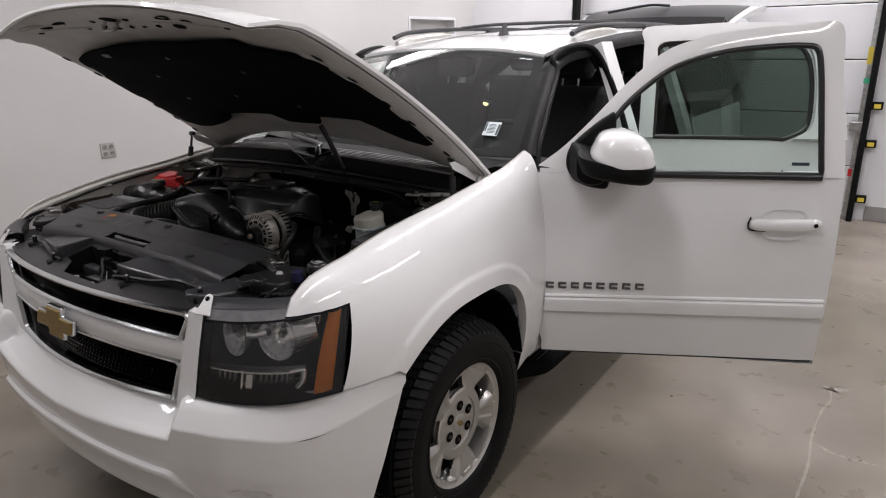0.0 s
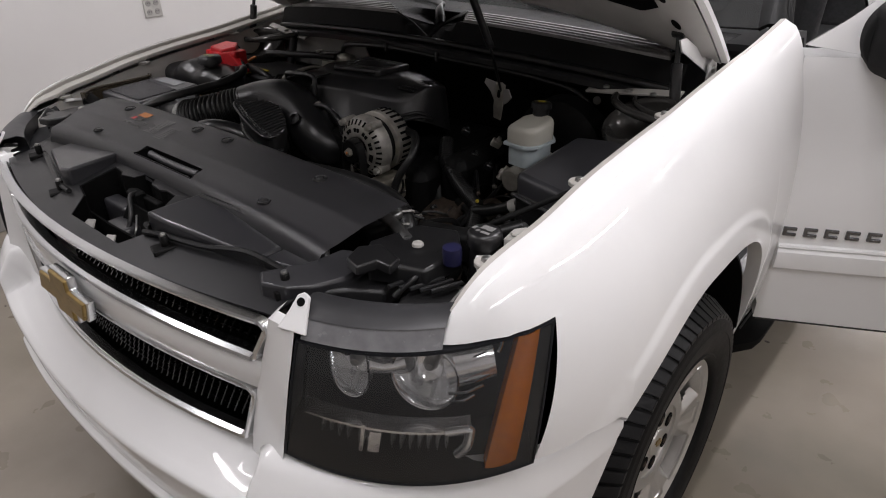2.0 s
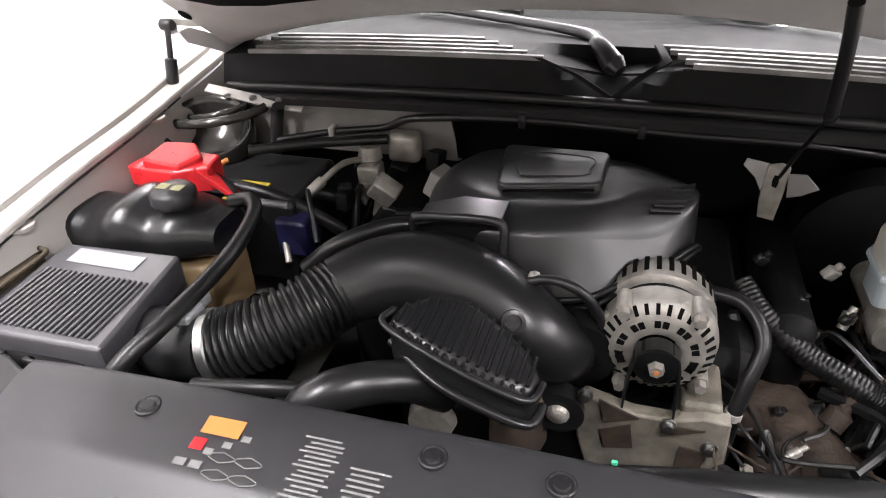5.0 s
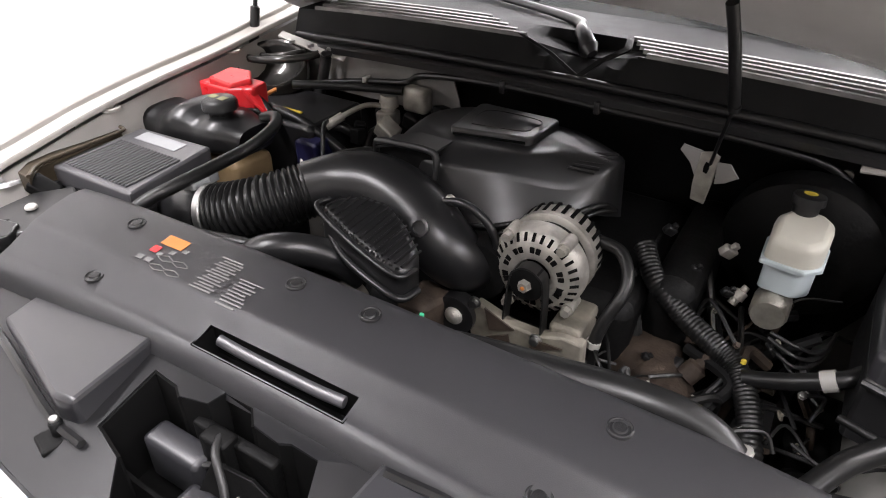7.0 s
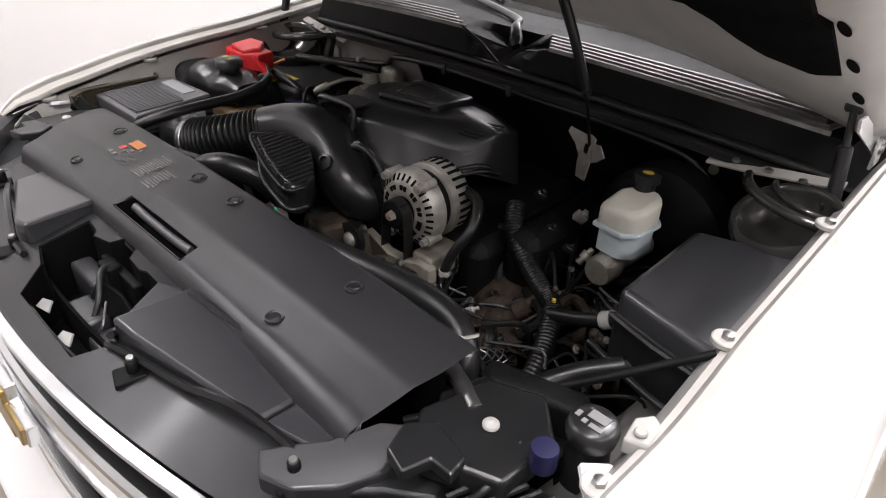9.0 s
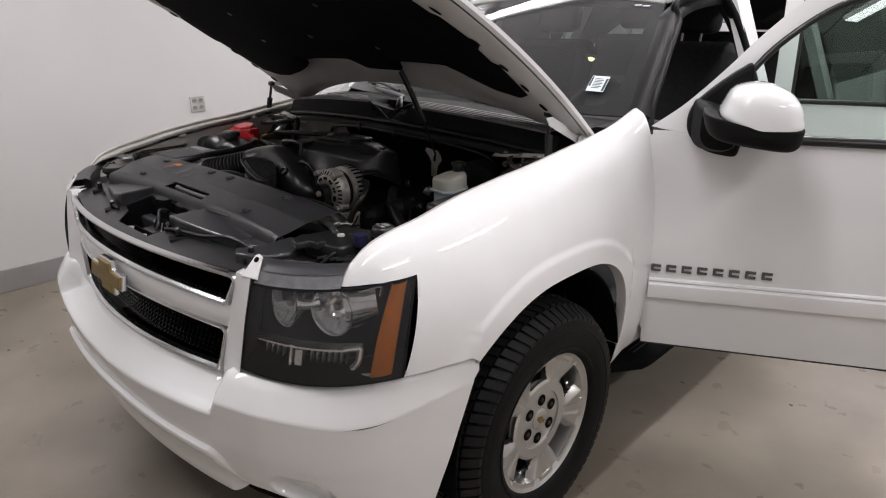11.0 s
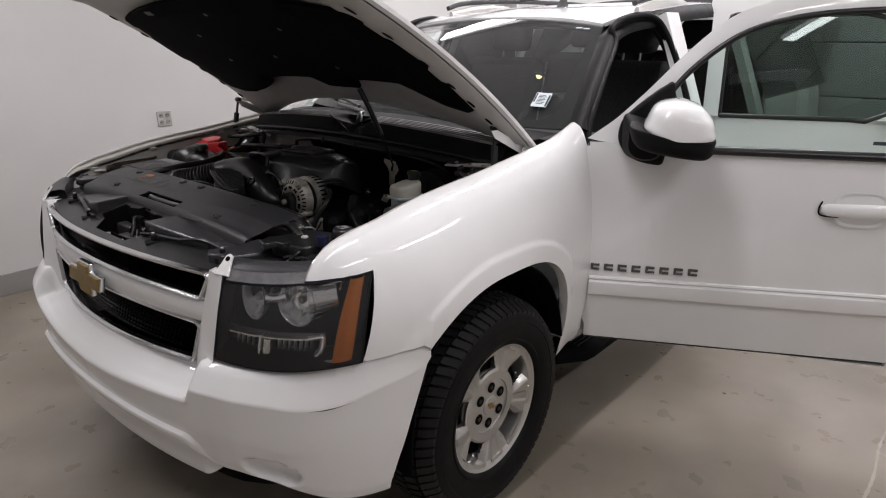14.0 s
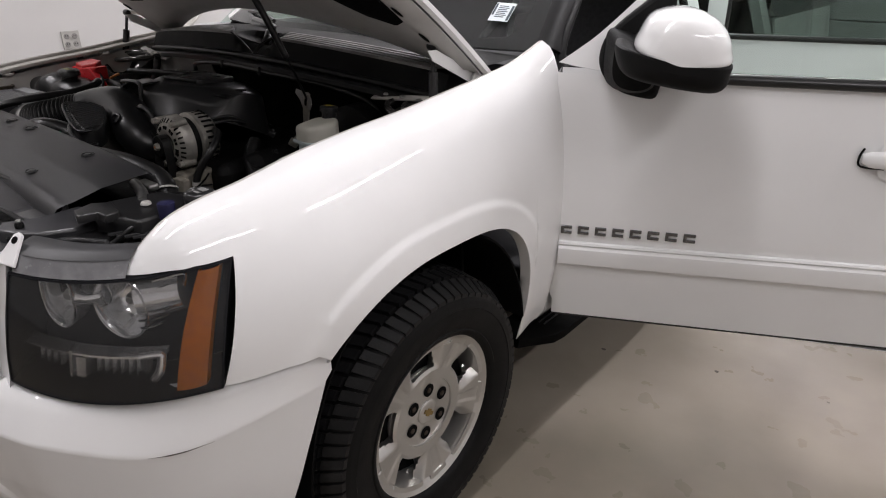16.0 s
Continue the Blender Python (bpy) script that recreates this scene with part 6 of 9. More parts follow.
    if mirror_on:
        def mp(u, z, w):
            return at(u, z, 0) * 0 + Vector((hx, hy, 0)) + d * u + n * w + Vector((0, 0, z))
        def loft(outline, steps, centre):
            """Sections of one outline (along, height) at steps (out, scale)."""
            ring = [Vector((u, z, 0)) for u, z in outline]
            line = bend(ring, 4, closed=True)
            return [[mp(centre[0] + (p.x - centre[0]) * k, centre[1] + (p.y - centre[1]) * k, w) for p in line] for w, k in steps]

        # black foot and sail in one moulding
        foot = [(0.24, 1.452), (0.205, 1.44), (0.168, 1.413), (0.107, 1.359), (0.072, 1.313), (0.065, 1.259), (0.087, 1.213), (0.132, 1.181), (0.19, 1.168), (0.222, 1.17), (0.232, 1.2), (0.242, 1.25), (0.245, 1.35)]
        bm = bmesh.new()
        vs = sheet(bm, loft(foot, ((-0.03, 1.0), (0.004, 1.0), (0.012, 0.985), (0.016, 0.95), (0.02, 0.88)), (0.16, 1.28)), wrap=True)
        bm.faces.new(vs[-1])
        part("mirror_base", bm, COWL, skin, "black mirror foot and sail panel on the door", 60)
        bm = bmesh.new()
        arm = [(0.085, 1.345), (0.075, 1.29), (0.08, 1.225), (0.11, 1.19), (0.17, 1.18), (0.215, 1.2), (0.225, 1.26), (0.2, 1.31), (0.14, 1.34)]
        vs = sheet(bm, loft(arm, ((0.0, 1.0), (0.03, 0.95), (0.06, 0.86), (0.09, 0.78), (0.12, 0.7)), (0.17, 1.27)), wrap=True)
        bm.faces.new(vs[-1])
        part("mirror_arm", bm, COWL, skin, "black mirror arm", 60)
        # head: white cap over a black lower shell, the glass side flat
        cap = [(0.15, 1.323), (0.2, 1.305), (0.249, 1.296), (0.31, 1.296), (0.369, 1.299), (0.366, 1.33), (0.36, 1.35), (0.343, 1.376), (0.314, 1.398), (0.262, 1.414), (0.211, 1.409), (0.178, 1.393), (0.16, 1.36)]
        low = [(0.105, 1.33), (0.15, 1.322), (0.2, 1.304), (0.249, 1.294), (0.31, 1.294), (0.369, 1.297), (0.372, 1.277), (0.367, 1.247), (0.343, 1.23), (0.29, 1.231), (0.219, 1.24), (0.155, 1.253), (0.12, 1.275)]
        steps = ((0.05, 0.8), (0.06, 0.92), (0.09, 0.99), (0.14, 1.0), (0.2, 1.0), (0.235, 0.965), (0.262, 0.89), (0.28, 0.76), (0.29, 0.58), (0.294, 0.3))
        for nm, line, mt, lab in (("mirror_cap", cap, PAINT, "white mirror cap"), ("mirror_shell", low, COWL, "black lower mirror shell")):
            bm = bmesh.new()
            vs = sheet(bm, loft(line, steps, (0.262, 1.297)), wrap=True)
            bm.faces.new(vs[0][::-1])
            bm.faces.new(vs[-1])
            part(nm, bm, mt, skin, lab, 45)
    return skin


OPEN = (0.911, 0.412)
car_door(0.995, 0.576, OPEN, 1.066, True, "open white front door with tinted glass", True, True)
car_door(0.965, 1.70, (0.93, 0.37), 0.98, False, "open white rear door with dark glass", False, False)
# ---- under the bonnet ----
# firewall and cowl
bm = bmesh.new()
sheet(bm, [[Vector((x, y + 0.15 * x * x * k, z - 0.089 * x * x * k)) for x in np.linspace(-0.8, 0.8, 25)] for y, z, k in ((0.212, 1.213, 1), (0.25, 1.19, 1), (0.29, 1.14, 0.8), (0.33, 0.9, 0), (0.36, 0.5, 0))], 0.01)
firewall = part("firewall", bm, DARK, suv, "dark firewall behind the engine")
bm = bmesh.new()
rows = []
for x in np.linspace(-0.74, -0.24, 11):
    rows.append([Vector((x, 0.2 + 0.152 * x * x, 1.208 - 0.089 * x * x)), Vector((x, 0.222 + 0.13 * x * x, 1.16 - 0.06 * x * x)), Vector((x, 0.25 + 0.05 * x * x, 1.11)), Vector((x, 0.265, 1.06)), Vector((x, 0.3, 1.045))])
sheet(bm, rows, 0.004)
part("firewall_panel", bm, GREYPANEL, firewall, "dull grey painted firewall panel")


def cowl_line(x, k):
    """The cowl's lines across the car: k 0 at the seal, 1 at the top of the front face, 2 behind the slats, 3 at the glass."""
    q = x * x
    y = (0.206 + 0.152 * q, 0.218 + 0.172 * q, 0.305 + 0.25 * q, 0.52 + 0.27 * q)
    z = (1.223 - 0.089 * q, 1.28 - 0.091 * q, 1.286 - 0.098 * q, 1.272 - 0.06 * q)
    i = min(int(k), 2)
    return Vector((x, y[i] + (y[i + 1] - y[i]) * (k - i), z[i] + (z[i + 1] - z[i]) * (k - i)))


def notch(x, k):
    """The hollow round the wiper pivot in the middle of the cowl."""
    w = 0.02 + 0.085 * min(k, 1.3)
    return 0.03 * max(0.0, 1 - abs(x - 0.04) / w) ** 0.6 if k < 1.9 else 0.0


bm = bmesh.new()
rows = []
for x in np.linspace(-0.76, 0.76, 153):
    rows.append([cowl_line(x, k) + Vector((0, notch(x, k) * 1.4 * (0.2 < k), -notch(x, k) * (k > 0.8))) for k in (0, 0.5, 0.93, 0.98, 1.0, 1.02, 1.07, 1.3, 1.6, 1.95, 2.0, 2.3, 3.0)])
sheet(bm, rows)
cowl = part("cowl_panel", bm, COWL, suv, "black plastic cowl under the windscreen", 40)
# slats, each a thin raised bar, in two fans either side of the wiper pivot; the grey paints their sheen
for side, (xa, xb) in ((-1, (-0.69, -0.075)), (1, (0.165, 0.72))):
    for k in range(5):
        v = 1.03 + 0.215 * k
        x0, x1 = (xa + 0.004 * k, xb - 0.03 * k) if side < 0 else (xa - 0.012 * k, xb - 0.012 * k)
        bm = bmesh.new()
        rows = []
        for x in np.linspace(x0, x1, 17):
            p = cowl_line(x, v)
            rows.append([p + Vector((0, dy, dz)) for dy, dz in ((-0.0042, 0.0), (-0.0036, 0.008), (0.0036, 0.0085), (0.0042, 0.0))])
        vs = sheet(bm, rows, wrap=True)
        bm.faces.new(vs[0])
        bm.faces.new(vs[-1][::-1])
        part("cowl_slat", bm, SLAT, cowl, "thin cowl slat, its sheen painted on in grey")
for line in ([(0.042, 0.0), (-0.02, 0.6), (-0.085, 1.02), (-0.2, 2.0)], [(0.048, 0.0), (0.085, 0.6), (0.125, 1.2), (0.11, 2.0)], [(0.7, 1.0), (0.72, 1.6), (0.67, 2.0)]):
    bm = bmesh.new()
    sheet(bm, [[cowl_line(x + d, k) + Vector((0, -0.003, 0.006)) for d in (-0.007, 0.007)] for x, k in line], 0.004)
    part("cowl_edge", bm, SLAT if line[0][0] > 0.5 else COWL, cowl, "raised edge strip on the cowl")
# wipers
for piv, mid, tip, lab in (((0.04, 0.268, 1.262), (-0.05, 0.365, 1.293), (-0.42, 0.55, 1.285), "black wiper arm"), ((0.68, 0.43, 1.25), (0.52, 0.49, 1.285), (0.12, 0.565, 1.296), "black wiper arm with a worn blade")):
    piv, mid, tip = Vector(piv), Vector(mid), Vector(tip)
    bm = bmesh.new()
    tube(bm, [piv, piv.lerp(mid, 0.35) + Vector((0, 0, 0.014)), mid, tip], lambda u: 0.021 - 0.012 * min(1, u * 1.4), 12, 8, flat=0.65)
    lathe(bm, [(-0.04, 0.012), (-0.012, 0.016), (0.0, 0.014)], piv, piv + Vector((0, 0, 1)), 18)
    tube(bm, [piv - (mid - piv) * 0.14, piv + Vector((0, 0, 0.004))], lambda u: 0.012 + 0.008 * u, 12, 1, flat=0.7)
    arm = part("wiper_arm", bm, MOLD, suv, lab)
    bm = bmesh.new()
    way = (tip - mid).normalized()
    off = Vector((0, 0.03, 0.01))
    tube(bm, [tip - way * 0.3 + off, tip + off + Vector((0, 0, 0.012)), tip + way * 0.26 + off], 0.007, 6, 6)
    tube(bm, [tip - way * 0.3 + off + Vector((0, 0, -0.014)), tip + way * 0.26 + off + Vector((0, 0, -0.014))], 0.004, 6, 6)
    part("wiper_blade", bm, HOSE, arm)
# bulb seal and bright bar along the cowl's front edge
bm = bmesh.new()
tube(bm, [cowl_line(x, 0) + Vector((0, -0.006, -0.003)) for x in np.linspace(-0.74, 0.76, 15)], 0.0095, 10, 3)
part("cowl_seal", bm, HOSE, suv, "black bulb seal along the cowl")
bm = bmesh.new()
sheet(bm, [[cowl_line(x, 0) + Vector((0, y, z)) for y, z in ((0.0, -0.012), (-0.016, -0.014), (-0.024, -0.02), (-0.024, -0.034))] for x in np.linspace(-0.74, 0.75, 25)], 0.002)
part("seal_channel", bm, MOLD, cowl)
bm = bmesh.new()
tube(bm, [(-0.6, 0.205, 1.095), (-0.492, 0.24, 1.107), (-0.38, 0.24, 1.125), (-0.3, 0.205, 1.165), (-0.1, 0.186, 1.186), (0.15, 0.19, 1.18), (0.4, 0.215, 1.165), (0.54, 0.25, 1.12), (0.62, 0.24, 0.98)], 0.0075, 8, 6)
part("wire_loom", bm, HOSE, firewall, "black loom along the firewall")
for x, y, z in ((-0.492, 0.24, 1.107), (-0.1, 0.186, 1.186), (0.1, 0.188, 1.183)):
    bm = bmesh.new()
    box(bm, x - 0.006, x + 0.006, y - 0.012, y + 0.012, z - 0.013, z + 0.013, 0.003)
    part("loom_clip", bm, WHITEPL if x < -0.2 else BLACK, firewall)
# stamped bracket on the firewall: a slotted tab between two bent wings
STAY = Matrix.Translation((0.318, 0.184, 1.1)) @ pose(0, 0, 0, 84, 0, -8)
bm = bmesh.new()
slab(bm, [(-0.014, -0.052), (0.012, -0.055), (0.016, -0.01), (0.018, 0.04), (0.004, 0.046), (-0.016, 0.04), (-0.018, -0.02)], STAY, 0.004, 0.0015)
brk = part("firewall_bracket", bm, CAST, suv, "dull grey slotted bracket on the firewall")
bm = bmesh.new()
slab(bm, [(-0.004, 0.006), (0.003, 0.004), (0.005, 0.012), (0.004, 0.024), (-0.003, 0.025), (-0.005, 0.016)], STAY @ Matrix.Translation((0, 0, 0.0025)), 0.004)
part("bracket_slot", bm, WELL, brk)
for outline, turn in (([(-0.014, 0.042), (-0.05, 0.048), (-0.054, 0.036), (-0.032, 0.016), (-0.016, -0.012)], 12), ([(0.018, 0.03), (0.045, 0.036), (0.068, 0.018), (0.045, 0.0), (0.024, -0.01)], -22)):
    bm = bmesh.new()
    slab(bm, outline, STAY @ pose(0, 0, -0.004, 0, turn, 0), 0.003, 0.001)
    part("bracket_wing", bm, GREYPANEL, brk)
bm = bmesh.new()
lathe(bm, [(0, 0.011), (0.005, 0.0105), (0.006, 0.0)], (0.54, 0.312, 1.105), (0.54, 0.0, 1.105), 14)
part("grommet", bm, WHITEPL, firewall, "pale grommet in the firewall")

# ---- radiator cover ----
def cover_z(x, y):
    z = spline([-0.64, -0.635, -0.627, -0.61, -0.585, -0.562, -0.553, -0.543, -0.5, -0.46, -0.449, -0.441], [1.052, 1.072, 1.086, 1.092, 1.1, 1.1075, 1.111, 1.1125, 1.118, 1.121, 1.118, 1.106])(y)
    e = abs(x)
    return z - 0.1 * max(0, e - 0.45) ** 1.5 - 0.012 * (x / 0.55) ** 2


XS = sorted(set(np.linspace(-0.575, 0.578, 36).round(4).tolist() + [-0.118, 0.119, -0.116, 0.117]))
YS = [-0.64, -0.6365, -0.633, -0.627, -0.6175, -0.6155, -0.605, -0.5885, -0.5865, -0.575, -0.564, -0.558, -0.553, -0.547, -0.54, -0.515, -0.48, -0.46, -0.451, -0.445, -0.441]
bm = bmesh.new()
grid = [[bm.verts.new((x * (1 - max(0, abs(x) - 0.15) / 0.42 * 0.38 * max(0, -0.5 - y)), y - 0.008 * (x / 0.55) ** 2 * (y + 0.64 < 0.02), cover_z(x, y))) for y in YS] for x in XS]
for i in range(len(XS) - 1):
    for j in range(len(YS) - 1):
        if -0.117 < (XS[i] + XS[i + 1]) / 2 < 0.118 and -0.617 < (YS[j] + YS[j + 1]) / 2 < -0.587:
            continue
        bm.faces.new((grid[i][j], grid[i + 1][j], grid[i + 1][j + 1], grid[i][j + 1]))
bmesh.ops.solidify(bm, geom=bm.faces[:], thickness=-0.004)
cover = part("radiator_cover", bm, COVER, suv, "broad satin black cover over the radiator", 45)
bm = bmesh.new()
box(bm, -0.119, 0.12, -0.62, -0.583, 1.05, 1.092)
bmesh.ops.delete(bm, geom=[f for f in bm.faces if f.calc_center_median().z > 1.08], context="FACES_ONLY")
part("grab_slot", bm, WELL, cover, "dark grab slot in the cover")
bm = bmesh.new()
tube(bm, [(-0.1, -0.592, 1.086), (-0.05, -0.593, 1.084), (0.05, -0.593, 1.084), (0.1, -0.592, 1.086)], 0.0075, 10, 4, flat=0.7)
part("grab_bar", bm, COVER, cover)
for x, y in ((-0.382, -0.49), (-0.064, -0.484), (0.058, -0.484), (0.381, -0.49), (-0.345, -0.594), (0.339, -0.594)):
    z = cover_z(x, y) + 0.002
    bm = bmesh.new()
    lathe(bm, [(-0.003, 0.0148), (0.0, 0.0142), (0.0008, 0.0125), (-0.001, 0.0112), (-0.001, 0.0)], (x, y, z), (x, y, z + 1), 22)
    part("push_pin", bm, BLACK, cover, "round black push pin")
    bm = bmesh.new()
    lathe(bm, [(-0.001, 0.0085), (0.001, 0.007), (0.0015, 0.0)], (x, y, z), (x, y, z + 1), 14)
    part("pin_head", bm, BLACK, cover)
# printed routing label
def printed(name, u0, u1, v0, v1, material, label=""):
    bm = bmesh.new()
    sheet(bm, [[Vector((x, y, cover_z(x, y) + 0.0018)) for y in np.linspace(v0, v1, 4)] for x in np.linspace(u0, u1, 6)], 0.0006)
    return part(name, bm, material, cover, label)


printed("warning_label", -0.306, -0.262, -0.508, -0.488, ORANGE, "orange warning label")
printed("red_symbol", -0.308, -0.293, -0.527, -0.514, RED)
for k in range(3):
    printed("white_symbol", -0.29 + 0.016 * k, -0.28 + 0.016 * k, -0.53 + 0.01 * k, -0.523 + 0.01 * k, GREYPRINT)
for k in range(2):
    printed("white_symbol", -0.315 + 0.018 * k, -0.302 + 0.018 * k, -0.546, -0.538, GREYPRINT)
rng = random.Random(7)
for k in range(13):
    y = -0.553 + 0.0052 * k
    printed("print_line", -0.195 + 0.004 * (k % 3), -0.15 - 0.014 * rng.random(), y, y + 0.0022, GREYPRINT)
for k in range(9):
    y = -0.56 + 0.0058 * k
    printed("print_line", -0.138 + 0.003 * (k % 2), -0.095 - 0.012 * rng.random(), y, y + 0.0022, GREYPRINT)
for cx, cy in ((-0.268, -0.53), (-0.238, -0.53), (-0.265, -0.548), (-0.235, -0.548)):
    bm = bmesh.new()
    pts = [Vector((cx + 0.012 * math.cos(a) + 0.003 * math.cos(3 * a), cy + 0.006 * math.sin(a), cover_z(cx, cy) + 0.0016)) for a in (6.2832 * k / 20 for k in range(21))]
    tube(bm, pts, 0.0007, 4, 1, smooth=False, caps=False)
    part("print_diagram", bm, GREYPRINT, cover)

# ---- deck in front of it, with the latch opening ----
def deck_z(x, y):
    return 1.013 + 0.3 * min(y + 0.845, 0.155) - 0.03 * (x / 0.56) ** 2


def deck_front(x):
    return grille_y(x) + 0.012


HOLE = [(-0.146, -0.742), (-0.15, -0.655), (-0.105, -0.66), (-0.088, -0.67), (-0.05, -0.661), (-0.045, -0.635), (-0.002, -0.6365), (0.02, -0.657), (0.06, -0.661), (0.073, -0.654), (0.112, -0.655), (0.153, -0.745), (0.178, -0.759), (0.151, -0.803), (-0.05, -0.804), (-0.092, -0.757)]


def ring(bm, pts):
    vs = [bm.verts.new((x, y, 0)) for x, y in pts]
    return [bm.edges.new((a, b)) for a, b in zip(vs, vs[1:] + vs[:1])]


bm = bmesh.new()
outer = [(x, deck_front(x)) for x in np.linspace(-0.56, 0.56, 57)] + [(x, -0.632) for x in np.linspace(0.56, -0.56, 57)]
es = ring(bm, outer) + ring(bm, HOLE)
bmesh.ops.triangle_fill(bm, use_beauty=True, edges=es)
for v in bm.verts:
    v.co.z = deck_z(v.co.x, v.co.y)
bmesh.ops.recalc_face_normals(bm, faces=bm.faces[:])
if sum(f.normal.z for f in bm.faces) < 0:
    bmesh.ops.reverse_faces(bm, faces=bm.faces[:])
bmesh.ops.solidify(bm, geom=bm.faces[:], thickness=-0.004)
deck = part("grille_deck", bm, DECK, suv, "satin black sight shield behind the grille", 45)
# walls and floor near-black, to put deep shade into the opening
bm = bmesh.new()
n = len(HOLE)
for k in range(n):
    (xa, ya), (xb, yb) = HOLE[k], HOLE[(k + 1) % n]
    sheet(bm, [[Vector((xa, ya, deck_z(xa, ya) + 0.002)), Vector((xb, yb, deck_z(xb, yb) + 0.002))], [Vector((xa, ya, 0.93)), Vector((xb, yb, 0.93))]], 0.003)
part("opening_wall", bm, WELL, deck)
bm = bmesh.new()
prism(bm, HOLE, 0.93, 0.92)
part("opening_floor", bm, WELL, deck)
# raised ribs and panels on the deck
for outline, zt, lab in (
    ([(0.175, -0.748), (0.18, -0.63), (0.195, -0.626), (0.449, -0.626), (0.446, -0.692), (0.222, -0.742)], lambda x, y: 1.079 - 0.11 * (abs(x) - 0.19), "raised black panel of the sight shield"),
    ([(-0.166, -0.75), (-0.182, -0.628), (-0.3, -0.628), (-0.435, -0.636), (-0.42, -0.695), (-0.32, -0.722), (-0.2, -0.755)], lambda x, y: 1.079 - 0.11 * (abs(x) - 0.19), "raised black panel of the sight shield"),
):
    bm = bmesh.new()
    prism(bm, outline, zt, 1.0, 0.006)
    part("raised_panel", bm, PANELS, deck, lab)
bm = bmesh.new()
prism(bm, [(0.452, -0.69), (0.452, -0.628), (0.53, -0.632), (0.535, -0.668)], lambda x, y: 1.05, 0.99, 0.004)
part("raised_panel", bm, PANELS, deck, "small lower panel of the sight shield")
bm = bmesh.new()
prism(bm, [(0.48, -0.715), (0.53, -0.65), (0.56, -0.6), (0.578, -0.562), (0.6, -0.568), (0.6, -0.63), (0.582, -0.68), (0.55, -0.72), (0.51, -0.735)], lambda x, y: 1.062 + 0.12 * min(0, y + 0.6) - 0.5 * max(0, x - 0.56), 0.99, 0.005)
part("raised_panel", bm, PANELS, deck, "slanting end panel of the sight shield")
for pts in (
    [(0.178, -0.762, 1.044), (0.226, -0.75, 1.048), (0.33, -0.726, 1.048), (0.43, -0.7, 1.06), (0.53, -0.682, 1.042)],
    [(-0.14, -0.768, 1.044), (-0.2, -0.764, 1.048), (-0.33, -0.732, 1.06), (-0.43, -0.706, 1.042)],
    [(0.19, -0.64, 1.078), (0.5, -0.612, 1.07), (0.55, -0.63, 1.05)],
    [(0.185, -0.757, 1.06), (0.16, -0.735, 1.041), (0.135, -0.69, 1.041)],
):
    bm = bmesh.new()
    tube(bm, pts, 0.006, 6, 5)
    part("deck_rib", bm, MOLD, deck, "raised black rib")
for x, y in ((0.245, -0.757), (0.53, -0.7), (-0.185, -0.768), (-0.47, -0.705)):
    bm = bmesh.new()
    prism(bm, [(x - 0.022, y - 0.02), (x + 0.012, y - 0.03), (x + 0.02, y + 0.012), (x - 0.012, y + 0.018)], 1.036, 1.012, 0.003)
    rod(bm, (x, y, 1.03), (x, y, 1.056), 0.008, 10, 0.002)
    part("clip_tower", bm, DARK, deck, "black clip tower")
    bm = bmesh.new()
    rod(bm, (x, y, 1.054), (x, y, 1.061), 0.0055, 10, 0.001)
    part("clip_tip", bm, STEEL, deck)
# latch in the opening
bm = bmesh.new()
box(bm, -0.07, 0.06, -0.675, -0.66, 0.95, 1.035, 0.003)
box(bm, -0.06, -0.02, -0.69, -0.665, 0.96, 1.045, 0.004, Matrix.Rotation(0.03, 4, "Z"))
slab(bm, [(-0.04, -0.02), (0.03, -0.03), (0.05, 0.0), (0.02, 0.02), (-0.03, 0.03)], Matrix.Translation((0.02, -0.7, 1.0)) @ pose(0, 0, 0, 70, 10, 20), 0.006, 0.001)
latch = part("bonnet_latch", bm, DARK, suv, "black bonnet latch in the opening")
bm = bmesh.new()
tube(bm, [(-0.02, -0.675, 1.04), (0.0, -0.7, 1.045), (0.03, -0.72, 1.02), (0.04, -0.74, 0.99)], 0.005, 8, 5)
tube(bm, [(-0.1, -0.69, 0.995), (-0.05, -0.7, 1.0), (0.0, -0.69, 1.015)], 0.004, 6, 5)
part("release_lever", bm, DULLPIPE, latch)
bm = bmesh.new()
tube(bm, [(0.045, -0.715, 1.02), (0.075, -0.735, 1.005), (0.07, -0.745, 0.985), (0.045, -0.73, 0.985)], 0.002, 6, 5)
part("spring_wire", bm, STEEL, latch)
for x0, x1, y0, y1, top in ((-0.03, 0.055, -0.755, -0.715, 1.0), (0.06, 0.11, -0.76, -0.715, 0.985), (-0.125, -0.03, -0.712, -0.675, 1.012)):
    bm = bmesh.new()
    box(bm, x0, x1, y0, y1, 0.94, top, 0.008)
    part("horn_cover", bm, PANELS, latch, "black plastic piece in the opening")
for x, y in ((-0.035, -0.79), (0.07, -0.797)):
    bm = bmesh.new()
    slab(bm, [(-0.016, -0.006), (0.018, -0.004), (0.01, 0.014), (-0.012, 0.01)], Matrix.Translation((x, y + 0.008, 1.0)) @ pose(0, 0, 0, 40, 0, 10), 0.003)
    part("metal_tab", bm, WHITEPL, latch)

